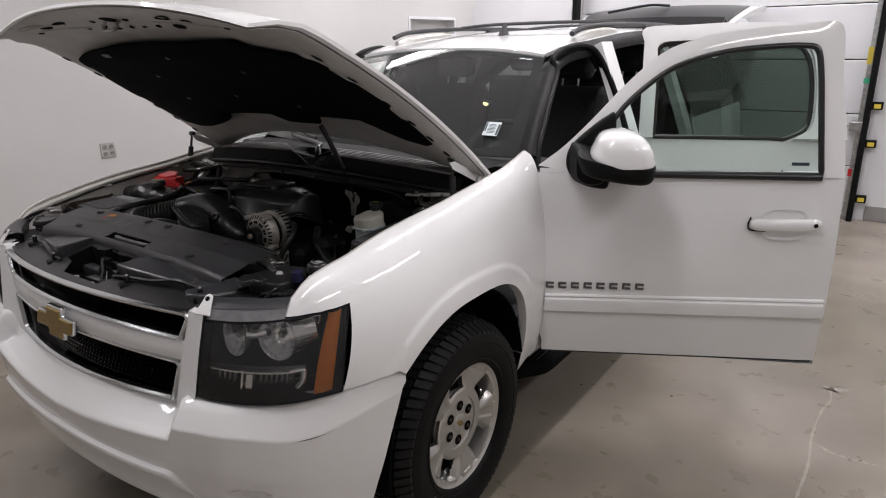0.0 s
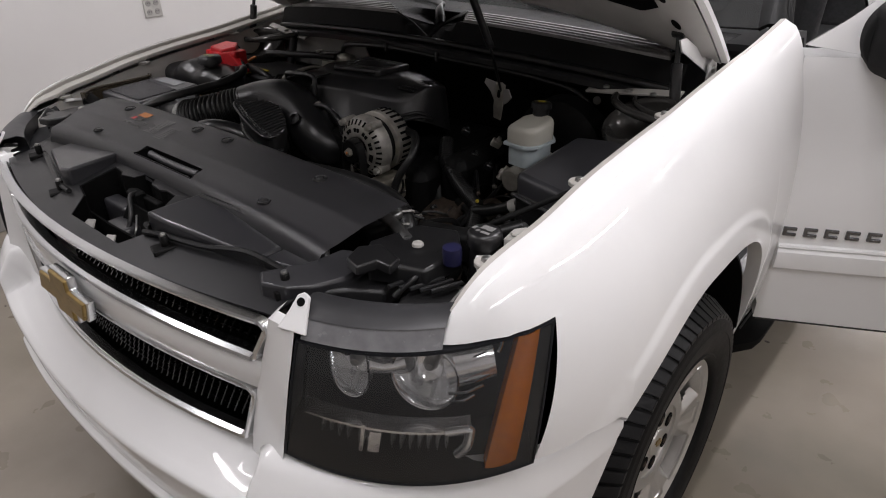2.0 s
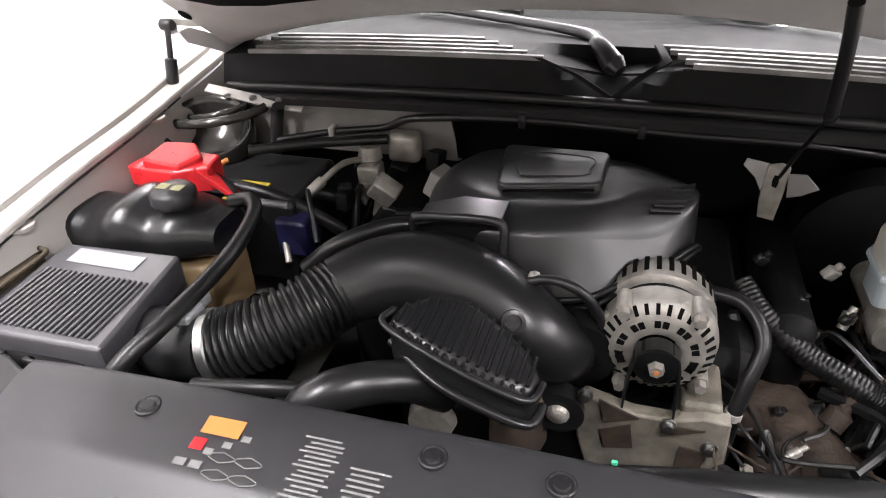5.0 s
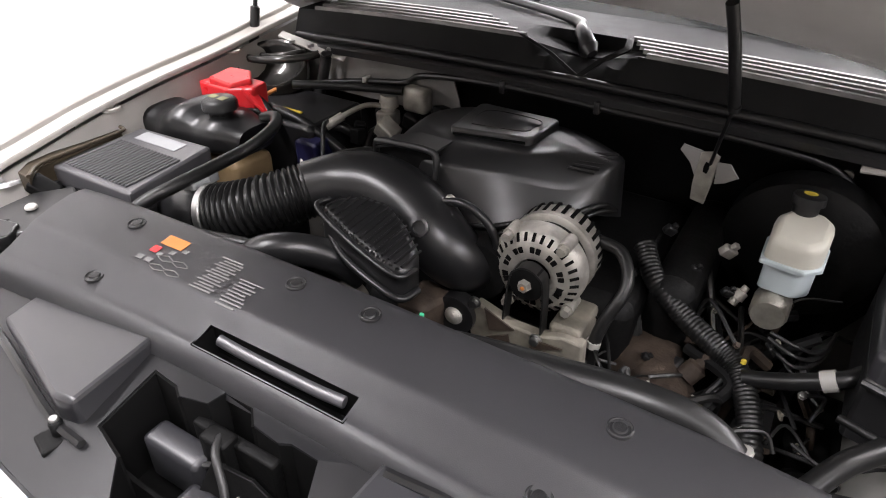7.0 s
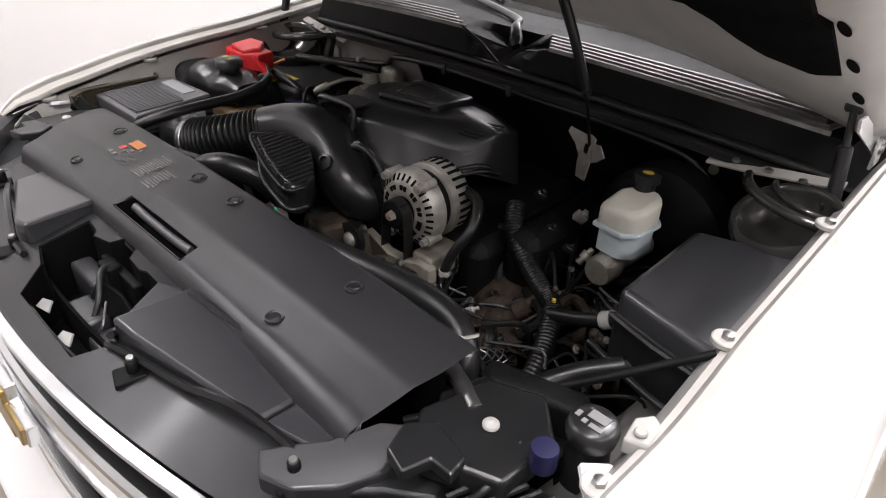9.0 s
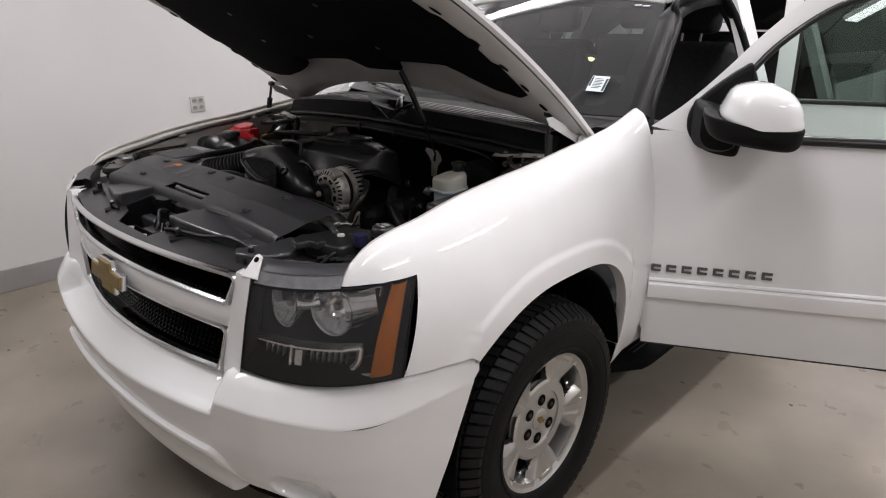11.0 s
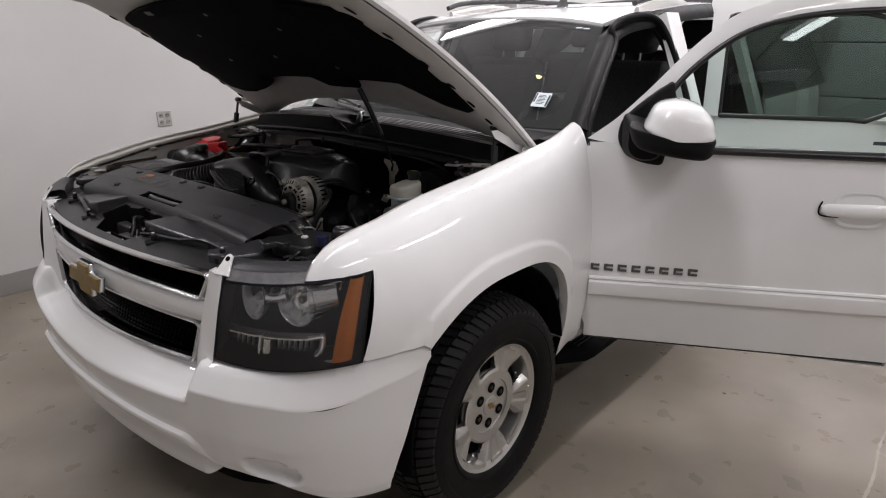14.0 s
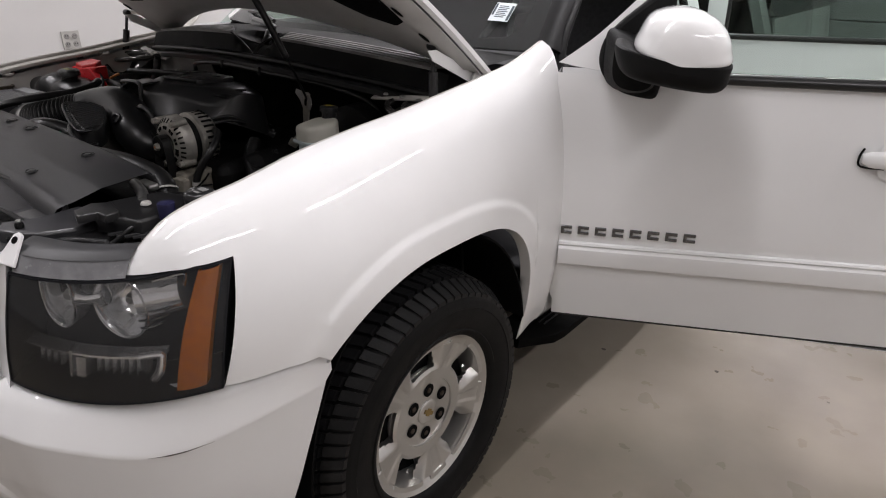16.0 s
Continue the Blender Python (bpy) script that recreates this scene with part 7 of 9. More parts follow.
# ---- ends of the radiator support ----
for sx in (1, -1):
    bm = bmesh.new()
    prism(bm, [(sx * 0.5, -0.66), (sx * 0.56, -0.7), (sx * 0.61, -0.64), (sx * 0.66, -0.6), (sx * 0.63, -0.53), (sx * 0.57, -0.52), (sx * 0.55, -0.6)], lambda x, y: 1.03 - 0.1 * max(0, abs(x) - 0.56), 0.97, 0.006)
    arm = part("support_arm", bm, BLACK, suv, "black end piece of the radiator support")
    bm = bmesh.new()
    prism(bm, [(sx * 0.56, -0.5), (sx * 0.62, -0.55), (sx * 0.7, -0.54), (sx * 0.71, -0.46), (sx * 0.66, -0.43), (sx * 0.58, -0.43)], 1.05, 1.02, 0.006)
    prism(bm, [(sx * 0.575, -0.55), (sx * 0.62, -0.6), (sx * 0.715, -0.56), (sx * 0.72, -0.47), (sx * 0.67, -0.42), (sx * 0.6, -0.45)], lambda x, y: 1.068 - 0.1 * max(0, abs(x) - 0.66), 1.03, 0.006)
    prism(bm, [(sx * 0.585, -0.585), (sx * 0.6, -0.625), (sx * 0.635, -0.635), (sx * 0.645, -0.6), (sx * 0.675, -0.6), (sx * 0.67, -0.57), (sx * 0.61, -0.555)], 1.076, 1.06, 0.003)
    tube(bm, [(sx * 0.56, -0.56, 1.04), (sx * 0.6, -0.52, 1.06), (sx * 0.61, -0.46, 1.055)], 0.006, 8, 5)
    tube(bm, [(sx * 0.68, -0.6, 1.02), (sx * 0.7, -0.56, 1.05), (sx * 0.69, -0.5, 1.06)], 0.005, 8, 5)
    prism(bm, [(sx * 0.66, -0.7), (sx * 0.8, -0.56), (sx * 0.78, -0.44), (sx * 0.7, -0.5), (sx * 0.6, -0.62)], 0.98, 0.95, 0.004)
    part("tie_bar_end", bm, MOLD, suv, "glossy black end of the radiator tie bar")
    bm = bmesh.new()
    lathe(bm, [(0, 0.0105), (0.003, 0.0105), (0.006, 0.008), (0.007, 0.0)], (sx * 0.654, -0.51, 1.068), (sx * 0.654, -0.51, 2), 20)
    part("support_bolt", bm, WHITEPL, suv, "pale flanged bolt")
    bm = bmesh.new()
    prism(bm, [(sx * 0.58, -0.44), (sx * 0.72, -0.4), (sx * 0.7, -0.36), (sx * 0.56, -0.4)], 1.05, 1.0, 0.01)
    part("side_bracket", bm, DARK, suv, "dark brackets and wires beside the radiator")
    bm = bmesh.new()
    slab(bm, [(-0.03, -0.018), (0.02, -0.02), (0.03, 0.0), (0.02, 0.018), (-0.02, 0.02)], Matrix.Translation((sx * 0.785, -0.48, 1.06)) @ pose(0, 0, 0, 10, sx * 15, sx * 60), 0.008, 0.002)
    part("fender_bracket", bm, PAINT, suv, "white bracket at the fender")
# washer filler
bm = bmesh.new()
lathe(bm, [(-0.08, 0.03), (-0.012, 0.024), (-0.012, 0.029), (0.0, 0.031), (0.01, 0.029), (0.014, 0.024), (0.015, 0.0)], (0.748, -0.445, 1.087), (0.748, -0.445, 2), 30)
cap = part("washer_cap", bm, MOLD, suv, "round black washer-fluid cap with a pale symbol")
bm = bmesh.new()
for x0, x1, y0, y1 in ((-0.009, 0.015, -0.001, 0.013), (-0.021, -0.015, -0.009, 0.001), (0.0, 0.017, -0.014, -0.007), (-0.01, -0.004, -0.013, -0.006)):
    box(bm, 0.748 + x0, 0.748 + x1, -0.445 + y0, -0.445 + y1, 1.102, 1.1028)
part("cap_symbol", bm, GREYPRINT, cap)
bm = bmesh.new()
lathe(bm, [(-0.03, 0.0155), (-0.004, 0.0165), (0.0, 0.0155), (0.001, 0.0)], (0.727, -0.506, 1.088), (0.727, -0.506, 2), 20)
part("blue_cap", bm, BLUE, suv, "small blue filler cap")
bm = bmesh.new()
prism(bm, [(0.782, -0.44), (0.81, -0.43), (0.805, -0.39), (0.79, -0.38), (0.775, -0.4)], 1.095, 1.075, 0.004)
rod(bm, (0.793, -0.42, 1.095), (0.793, -0.42, 1.1), 0.008, 14, 0.002)
part("white_bracket", bm, WHITEPL, suv, "cream plastic bracket beside the washer cap")
bm = bmesh.new()
prism(bm, [(0.7, -0.62), (0.79, -0.57), (0.77, -0.49), (0.69, -0.51), (0.67, -0.57)], 1.02, 0.9, 0.015)
part("lamp_service_box", bm, MOLD, suv, "black housing behind the headlamp")
bm = bmesh.new()
for k in range(5):
    tube(bm, [(0.67 + 0.016 * k, -0.6 + 0.008 * k, 1.035), (0.69 + 0.016 * k, -0.53 + 0.004 * k, 1.034)], 0.004, 6, 1)
part("cooling_rib", bm, BLACK, suv)
# brace from support to fender
bm = bmesh.new()
tube(bm, [(0.56, -0.435, 1.0), (0.634, -0.38, 1.023), (0.8, -0.255, 1.118)], 0.006, 8, 3)
part("fender_brace", bm, DARK, suv, "thin black brace to the fender")

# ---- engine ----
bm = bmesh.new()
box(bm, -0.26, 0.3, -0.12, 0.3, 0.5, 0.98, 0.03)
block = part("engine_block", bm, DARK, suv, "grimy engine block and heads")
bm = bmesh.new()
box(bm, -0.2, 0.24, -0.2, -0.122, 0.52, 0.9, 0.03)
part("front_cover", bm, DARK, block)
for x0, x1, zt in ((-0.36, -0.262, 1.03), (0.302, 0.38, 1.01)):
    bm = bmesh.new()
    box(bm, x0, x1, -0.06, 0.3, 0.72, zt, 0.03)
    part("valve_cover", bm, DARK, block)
rng = random.Random(11)
for k in range(64):
    bm = bmesh.new()
    x, y, z = rng.uniform(0.25, 0.56), rng.uniform(-0.36, 0.1), rng.uniform(0.76, 0.9)
    s = rng.uniform(0.007, 0.026)
    m = pose(x, y, z, rng.uniform(0, 90), rng.uniform(0, 90), rng.uniform(0, 90))
    if k % 3 == 0:
        box(bm, -s, s, -s * 0.7, s * 0.7, -s * 0.6, s * 0.6, s * 0.25, m)
        box(bm, -s * 0.5, s * 0.5, -s * 0.4, s * 0.4, s * 0.5, s * 1.2, s * 0.12, m)
    elif k % 3 == 1:
        lathe(bm, [(0, s * 0.7), (s, s * 0.7), (s * 1.2, s * 0.4), (s * 2, s * 0.4)], m @ Vector((0, 0, 0)), m @ Vector((0, 0, 1)), 12)
    else:
        lathe(bm, [(0, 0), (s * 0.1, s * 0.8), (s * 0.35, s), (s * 0.4, s * 0.75), (s * 0.6, s * 0.6), (s * 0.6, s * 0.35), (s * 0.9, s * 0.3), (s, 0)], m @ Vector((0, 0, 0)), m @ Vector((0, 0, 1)), 14)
    part("ancillary", bm, rng.choice((DARK, RUSTY, DARK, DARK, BLACK, MOLD)) if k % 3 == 0 else rng.choice((DARK, RUSTY, DUSTY, DARK, BLACK, CAST, RUSTY, STEEL)), block, "grimy engine ancillary")
for k in range(46):
    bm = bmesh.new()
    a = Vector((rng.uniform(0.24, 0.58), rng.uniform(-0.35, 0.1), rng.uniform(0.8, 0.93)))
    b = a + Vector((rng.uniform(-0.15, 0.15), rng.uniform(-0.2, 0.2), rng.uniform(-0.12, 0.05)))
    c = (a + b) / 2 + Vector((rng.uniform(-0.05, 0.05), rng.uniform(-0.05, 0.05), rng.uniform(0, 0.08)))
    tube(bm, [a, c, b], rng.choice((0.003, 0.004, 0.005, 0.007, 0.01)), 7, 6)
    part("wire", bm, rng.choice((HOSE, DARK, HOSE, DARK, RUSTY, DULLPIPE, HOSE)), block, "loose wire in the engine bay")
# thin leads and small fixings lower in the bay
for k in range(44):
    bm = bmesh.new()
    a = Vector((rng.uniform(0.28, 0.6), rng.uniform(-0.38, 0.08), rng.uniform(0.82, 0.94)))
    b = a + Vector((rng.uniform(-0.1, 0.1), rng.uniform(-0.14, 0.14), rng.uniform(-0.06, 0.05)))
    c = (a + b) / 2 + Vector((rng.uniform(-0.04, 0.04), rng.uniform(-0.04, 0.04), rng.uniform(-0.01, 0.04)))
    tube(bm, [a, c, b], rng.choice((0.0016, 0.002, 0.0028, 0.0035)), 6, 6)
    part("thin_lead", bm, rng.choice((HOSE, HOSE, DULLPIPE, RUSTY, DARK, HOSE)), block)
    if k % 2:
        bm = bmesh.new()
        s = rng.uniform(0.004, 0.008)
        lathe(bm, [(0, s * 1.3), (s * 0.4, s * 1.3), (s * 0.45, s), (s * 1.4, s), (s * 1.6, s * 0.6)], b, b + Vector((rng.uniform(-0.5, 0.5), -0.6, 1)), 6)
        part("fixing_bolt", bm, rng.choice((STEEL, CAST, RUSTY, DUSTY)), block)
# plastic engine cover: a raised plateau, a sloping brim with a crisp edge and a front skirt that arches over the alternator
PLATEAU = [(-0.17, 0.0, 1.161), (-0.12, -0.04, 1.163), (-0.05, -0.06, 1.163), (0.04, -0.035, 1.16), (0.085, 0.0, 1.157), (0.105, 0.05, 1.155), (0.1, 0.125, 1.15), (0.0, 0.14, 1.15), (-0.13, 0.135, 1.152), (-0.178, 0.06, 1.158)]
BRIM = [(-0.207, -0.03, 1.128), (-0.15, -0.09, 1.135), (-0.068, -0.112, 1.138), (0.04, -0.078, 1.128), (0.144, -0.014, 1.108), (0.19, 0.043, 1.142), (0.175, 0.13, 1.12), (0.05, 0.175, 1.115), (-0.13, 0.175, 1.115), (-0.205, 0.09, 1.125)]
SKIRT = [(-0.212, -0.035, 1.02), (-0.155, -0.1, 1.03), (-0.072, -0.13, 1.05), (0.05, -0.13, 1.062), (0.15, -0.045, 1.075), (0.197, 0.03, 1.05), (0.185, 0.135, 1.0), (0.05, 0.185, 1.0), (-0.13, 0.185, 1.0), (-0.212, 0.09, 1.0)]


def ring_between(a, b, u, rise=0.0):
    return bend([tuple(p[k] + (q[k] - p[k]) * u + (rise if k == 2 else 0) for k in (0, 1, 2)) for p, q in zip(a, b)], 6, closed=True)


bm = bmesh.new()
mid = tuple(sum(p[k] for p in PLATEAU) / len(PLATEAU) for k in (0, 1, 2))
inner = [(mid[0], mid[1], 1.166)] * len(PLATEAU)
rows = [ring_between(PLATEAU, inner, u) for u in (0.9, 0.6, 0.3, 0.1, 0.03)] + [ring_between(PLATEAU, BRIM, u, r) for u, r in ((0.03, 0.0), (0.25, 0.002), (0.5, 0.003), (0.8, 0.003), (0.95, 0.002), (0.99, 0.0))] + [ring_between(BRIM, SKIRT, u) for u in (0.03, 0.1, 0.4, 0.8, 1.0)]
vs = sheet(bm, rows, wrap=True)
bm.faces.new(vs[0])
ecover = part("engine_cover", bm, ECOVER, suv, "moulded black engine cover with a raised pad", 38)
bm = bmesh.new()
PADQ = [(-0.1, -0.025), (-0.092, -0.034), (0.04, -0.004), (0.05, 0.008), (0.055, 0.112), (0.047, 0.122), (-0.104, 0.122), (-0.114, 0.112)]
prism(bm, PADQ, lambda x, y: 1.176 - 0.05 * max(0, y), 1.155, 0.005, 3)
part("raised_pad", bm, ECOVER, ecover, "raised pad of the engine cover")
bm = bmesh.new()
sheet(bm, [[Vector((x, y - 0.0015, z)) for x, y in ((-0.09, -0.0335), (-0.025, -0.0187), (0.04, -0.004))] for z in (1.1635, 1.1685)], 0.001)
part("pad_slot", bm, WELL, ecover)
bm = bmesh.new()
tube(bm, [(x, y, 1.1765 - 0.05 * max(0, y)) for x, y in ((-0.07, 0.0), (0.02, 0.02), (0.03, 0.05), (0.025, 0.09), (-0.07, 0.09), (-0.085, 0.05), (-0.07, 0.0))], 0.0013, 5, 5, caps=False)
part("pad_groove", bm, MOLD, ecover)
for k in range(6):
    bm = bmesh.new()
    y = 0.0 + 0.012 * k
    tube(bm, [(0.122 + 0.004 * k, y - 0.004, 1.141 + 0.0015 * k), (0.165 + 0.004 * k, y + 0.01, 1.136 + 0.003 * k)], 0.0032, 6, 1)
    part("cover_rib", bm, ECOVER, ecover)
# arched frame of the air inlet at the cover's front corner
bm = bmesh.new()
tube(bm, [(-0.206, -0.1, 1.09), (-0.204, -0.112, 1.145), (-0.19, -0.117, 1.158), (-0.14, -0.12, 1.164), (-0.088, -0.122, 1.167), (-0.07, -0.124, 1.158), (-0.068, -0.13, 1.12)], 0.0065, 8, 5)
sheet(bm, [[Vector((x, y, z)) for x, z in ((-0.2, 1.146), (-0.14, 1.165), (-0.075, 1.164))] for y in (-0.118, -0.1, -0.06)], 0.004)
part("cover_lip", bm, MOLD, ecover)
# dark sheet for the shade inside the inlet
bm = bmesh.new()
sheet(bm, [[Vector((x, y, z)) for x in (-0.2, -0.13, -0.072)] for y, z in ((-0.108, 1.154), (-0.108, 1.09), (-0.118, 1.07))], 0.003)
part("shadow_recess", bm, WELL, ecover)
# double bead along the skirt's arch
for k in range(2):
    bm = bmesh.new()
    tube(bm, [(-0.02, -0.135 - 0.006 * k, 1.05 - 0.012 * k), (0.05, -0.134 - 0.006 * k, 1.066 - 0.012 * k), (0.1, -0.1 - 0.006 * k, 1.078 - 0.012 * k), (0.15, -0.048 - 0.006 * k, 1.078 - 0.012 * k), (0.19, 0.0, 1.085 - 0.012 * k), (0.205, 0.04, 1.06)], 0.005, 8, 6)
    part("cover_trim", bm, HOSE, ecover)

# intake: filter box, meter, bellows, duct, resonator
bm = bmesh.new()
BOX = [(-0.535, -0.4), (-0.768, -0.405), (-0.752, -0.205), (-0.555, -0.195)]
prism(bm, BOX, lambda x, y: 1.083 + 0.04 * (y + 0.3), 1.04, 0.006)
airbox = part("air_filter_box", bm, COVER, suv, "dark grey air filter box with a ribbed lid")
bm = bmesh.new()
prism(bm, [(x * 0.99 - 0.005, y * 0.98 - 0.002) for x, y in BOX], 1.04, 0.86, 0.008)
part("box_base", bm, BLACK, airbox)
# dark sheet on the lid paints the shade between its ribs
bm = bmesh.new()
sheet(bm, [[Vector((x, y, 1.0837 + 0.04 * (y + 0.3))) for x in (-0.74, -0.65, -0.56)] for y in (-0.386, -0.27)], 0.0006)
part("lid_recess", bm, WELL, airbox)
for k in range(19):
    bm = bmesh.new()
    t = (k + 0.5) / 19
    pa, pb = Vector((-0.743 + 0.186 * t, -0.388, 0)), Vector((-0.737 + 0.181 * t, -0.268, 0))
    for p in (pa, pb):
        p.z = 1.0835 + 0.04 * (p.y + 0.3) + 0.0005
    tube(bm, [pa, pb], 0.0031, 6, 1)
    part("lid_rib", bm, COVER, airbox)
bm = bmesh.new()
sheet(bm, [[Vector((x, y, 1.0845 + 0.04 * (y + 0.3))) for x in (-0.72, -0.65, -0.6)] for y in (-0.248, -0.215)], 0.001)
part("lid_label", bm, SILVERLBL, airbox, "silver label on the filter lid")
for k in range(5):
    bm = bmesh.new()
    x = -0.77 + 0.055 * k
    box(bm, x, x + 0.02, -0.416, -0.404, 1.02, 1.05, 0.003)
    part("lid_clip", bm, BLACK, airbox)
bm = bmesh.new()
tube(bm, [(-0.55, -0.3, 1.015), (-0.5, -0.315, 1.02), (-0.435, -0.315, 1.032)], 0.047, 22, 4)
meter = part("air_meter", bm, MOLD, suv, "black air-flow meter tube")
bm = bmesh.new()
box(bm, -0.5, -0.455, -0.325, -0.285, 1.062, 1.085, 0.004)
box(bm, -0.485, -0.46, -0.29, -0.262, 1.068, 1.09, 0.003)
part("meter_plug", bm, SILVERLBL, meter, "pale sensor plug")
bm = bmesh.new()
lathe(bm, [(0, 0.05), (0.002, 0.0525), (0.014, 0.0525), (0.016, 0.05)], (-0.437, -0.315, 1.033), (-0.35, -0.295, 1.05), 28)
box(bm, -0.438, -0.42, -0.345, -0.325, 0.99, 1.005, 0.003)
part("hose_clamp", bm, STEEL, meter, "bright steel hose clamp")
PATH_B = bend([(-0.425, -0.313, 1.036), (-0.37, -0.29, 1.05), (-0.315, -0.245, 1.066), (-0.28, -0.205, 1.075)], 12)
for k in range(17):
    bm = bmesh.new()
    f = 1 + k * (len(PATH_B) - 3) / 16
    i = int(f)
    p = PATH_B[i].lerp(PATH_B[i + 1], f - i)
    q = p + PATH_B[i + 1] - PATH_B[i]
    d = (q - p).normalized()
    lathe(bm, [(-0.0045, 0.045), (-0.0022, 0.0505), (0.0, 0.0515), (0.0022, 0.0505), (0.0045, 0.045)], p, p + d, 28)
    part("bellows_ring", bm, HOSE, meter)
bm = bmesh.new()
tube(bm, PATH_B, 0.044, 20, 1, smooth=False)
part("bellows_core", bm, HOSE, meter)
bm = bmesh.new()
DUCT = [(-0.29, -0.212, 1.075), (-0.235, -0.175, 1.085), (-0.165, -0.158, 1.088), (-0.09, -0.165, 1.07), (-0.025, -0.185, 1.04), (0.015, -0.18, 1.01), (0.03, -0.15, 0.995)]
tube(bm, DUCT, lambda u: 0.05 + 0.012 * math.sin(math.pi * min(1, u * 1.15)), 26, 8)
duct = part("intake_duct", bm, MOLD, suv, "glossy black curved intake duct")
bm = bmesh.new()
lathe(bm, [(0, 0.016), (0.01, 0.016), (0.011, 0.011), (0.003, 0.0105), (0.003, 0.0)], (-0.036, -0.226, 1.083), (-0.02, -0.28, 1.12), 20)
part("duct_boss", bm, MOLD, duct)
for k, r in enumerate((0.082, 0.072)):
    bm = bmesh.new()
    c = Vector((0.004, -0.15, 1.03))
    pts = [c + Vector((r * math.cos(a) * 0.9, 0.012 * k - 0.015, r * math.sin(a))) for a in np.linspace(-0.9, 3.3, 26)]
    tube(bm, pts, 0.007 - 0.002 * k, 8, 1, smooth=False)
    part("throttle_collar", bm, MOLD, duct, "ribbed collar round the throttle body")
bm = bmesh.new()
lathe(bm, [(-0.03, 0.055), (0.05, 0.058)], (0.045, -0.15, 1.0), (0.045, 0, 1.0), 24)
part("throttle_body", bm, DARK, duct)
for z, x in ((1.108, -0.02), (0.985, 0.08), (1.06, 0.082)):
    bm = bmesh.new()
    lathe(bm, [(0, 0.009), (0.008, 0.009), (0.012, 0.005)], (x, -0.155, z), (x, -1, z), 8)
    part("collar_bolt", bm, CAST, duct)
RES = [(-0.18, -0.304), (-0.173, -0.27), (-0.14, -0.235), (-0.095, -0.226), (-0.045, -0.25), (0.0, -0.283), (0.018, -0.318), (0.006, -0.346), (-0.04, -0.344), (-0.11, -0.328)]
res_top = lambda x, y: 1.121 - 0.19 * (x + 0.176) + 0.1 * (y + 0.3)
bm = bmesh.new()
prism(bm, RES, res_top, lambda x, y: res_top(x, y) - 0.06, 0.014, 3)
res = part("resonator", bm, MOLD, suv, "black ribbed intake resonator")
for k in range(15):
    t = k / 14
    bm = bmesh.new()
    xa = -0.166 + 0.168 * t
    ya, yb = float(np.interp(xa, [-0.18, -0.11, -0.04, 0.006], [-0.3, -0.323, -0.338, -0.34])) + 0.004, float(np.interp(xa, [-0.173, -0.14, -0.095, -0.045, 0.005], [-0.274, -0.243, -0.235, -0.257, -0.292]))
    tube(bm, [(xa, ya, res_top(xa, ya) + 0.0008), (xa + 0.004, yb, res_top(xa + 0.004, yb) + 0.0008)], 0.0024, 6, 1)
    part("resonator_rib", bm, MOLD, res)
    bm = bmesh.new()
    lathe(bm, [(-0.001, 0.0032), (0.0018, 0.0026), (0.0026, 0.0)], (xa - 0.004, ya - 0.006, res_top(xa, ya)), (xa - 0.004, ya - 0.006, 2), 8)
    part("resonator_rib", bm, MOLD, res)
bm = bmesh.new()
tube(bm, [(x, y - 0.003, res_top(x, y) - 0.004) for x, y in ((-0.176, -0.275), (-0.181, -0.304), (-0.11, -0.33), (-0.04, -0.346), (0.007, -0.348), (0.019, -0.318))], 0.0045, 8, 6)
tube(bm, [(x, y - 0.002, res_top(x, y) - 0.045) for x, y in ((-0.18, -0.29), (-0.11, -0.331), (-0.04, -0.347), (0.008, -0.348), (0.02, -0.315))], 0.006, 8, 6)
part("resonator_seam", bm, MOLD, res)
# fan shroud curve and hoses between cover and engine
bm = bmesh.new()
prism(bm, [(-0.45, -0.44), (0.45, -0.44), (0.47, -0.36), (-0.47, -0.36)], 1.0, 0.55, 0.01)
part("fan_shroud", bm, DARK, suv, "black radiator fan shroud")
bm = bmesh.new()
tube(bm, [(-0.262, -0.395, 0.96), (-0.268, -0.395, 1.01), (-0.25, -0.385, 1.045), (-0.205, -0.36, 1.058), (-0.15, -0.32, 1.04), (-0.11, -0.29, 1.0)], 0.027, 16, 6)
part("shroud_pipe", bm, MOLD, suv, "black curved pipe under the resonator")
bm = bmesh.new()
tube(bm, [(-0.42, -0.385, 1.03), (-0.3, -0.375, 1.045), (-0.2, -0.34, 1.03), (-0.16, -0.3, 1.02)], 0.011, 10, 6)
part("vacuum_hose", bm, HOSE, suv, "thin black hose behind the cover")
bm = bmesh.new()
tube(bm, [(0.06, -0.425, 1.04), (0.16, -0.418, 1.058), (0.27, -0.405, 1.064), (0.38, -0.385, 1.06), (0.455, -0.372, 1.04), (0.5, -0.385, 1.01), (0.52, -0.41, 0.97)], 0.024, 16, 8)
hose = part("radiator_hose", bm, HOSE, suv, "thick black upper radiator hose")
for p, q in (((0.488, -0.378, 1.03), (0.505, -0.389, 1.0)), ((0.5, -0.387, 1.008), (0.512, -0.4, 0.985))):
    bm = bmesh.new()
    lathe(bm, [(0, 0.0255), (0.004, 0.0255)], p, q, 20)
    part("hose_mark", bm, WHITEPL, hose, "pale paint mark on the hose")
bm = bmesh.new()
box(bm, 0.47, 0.53, -0.44, -0.415, 1.045, 1.06, 0.004, Matrix.Translation((0, 0, 0)))
tube(bm, [(0.49, -0.45, 1.06), (0.56, -0.47, 1.06), (0.62, -0.5, 1.06)], 0.012, 10, 4)
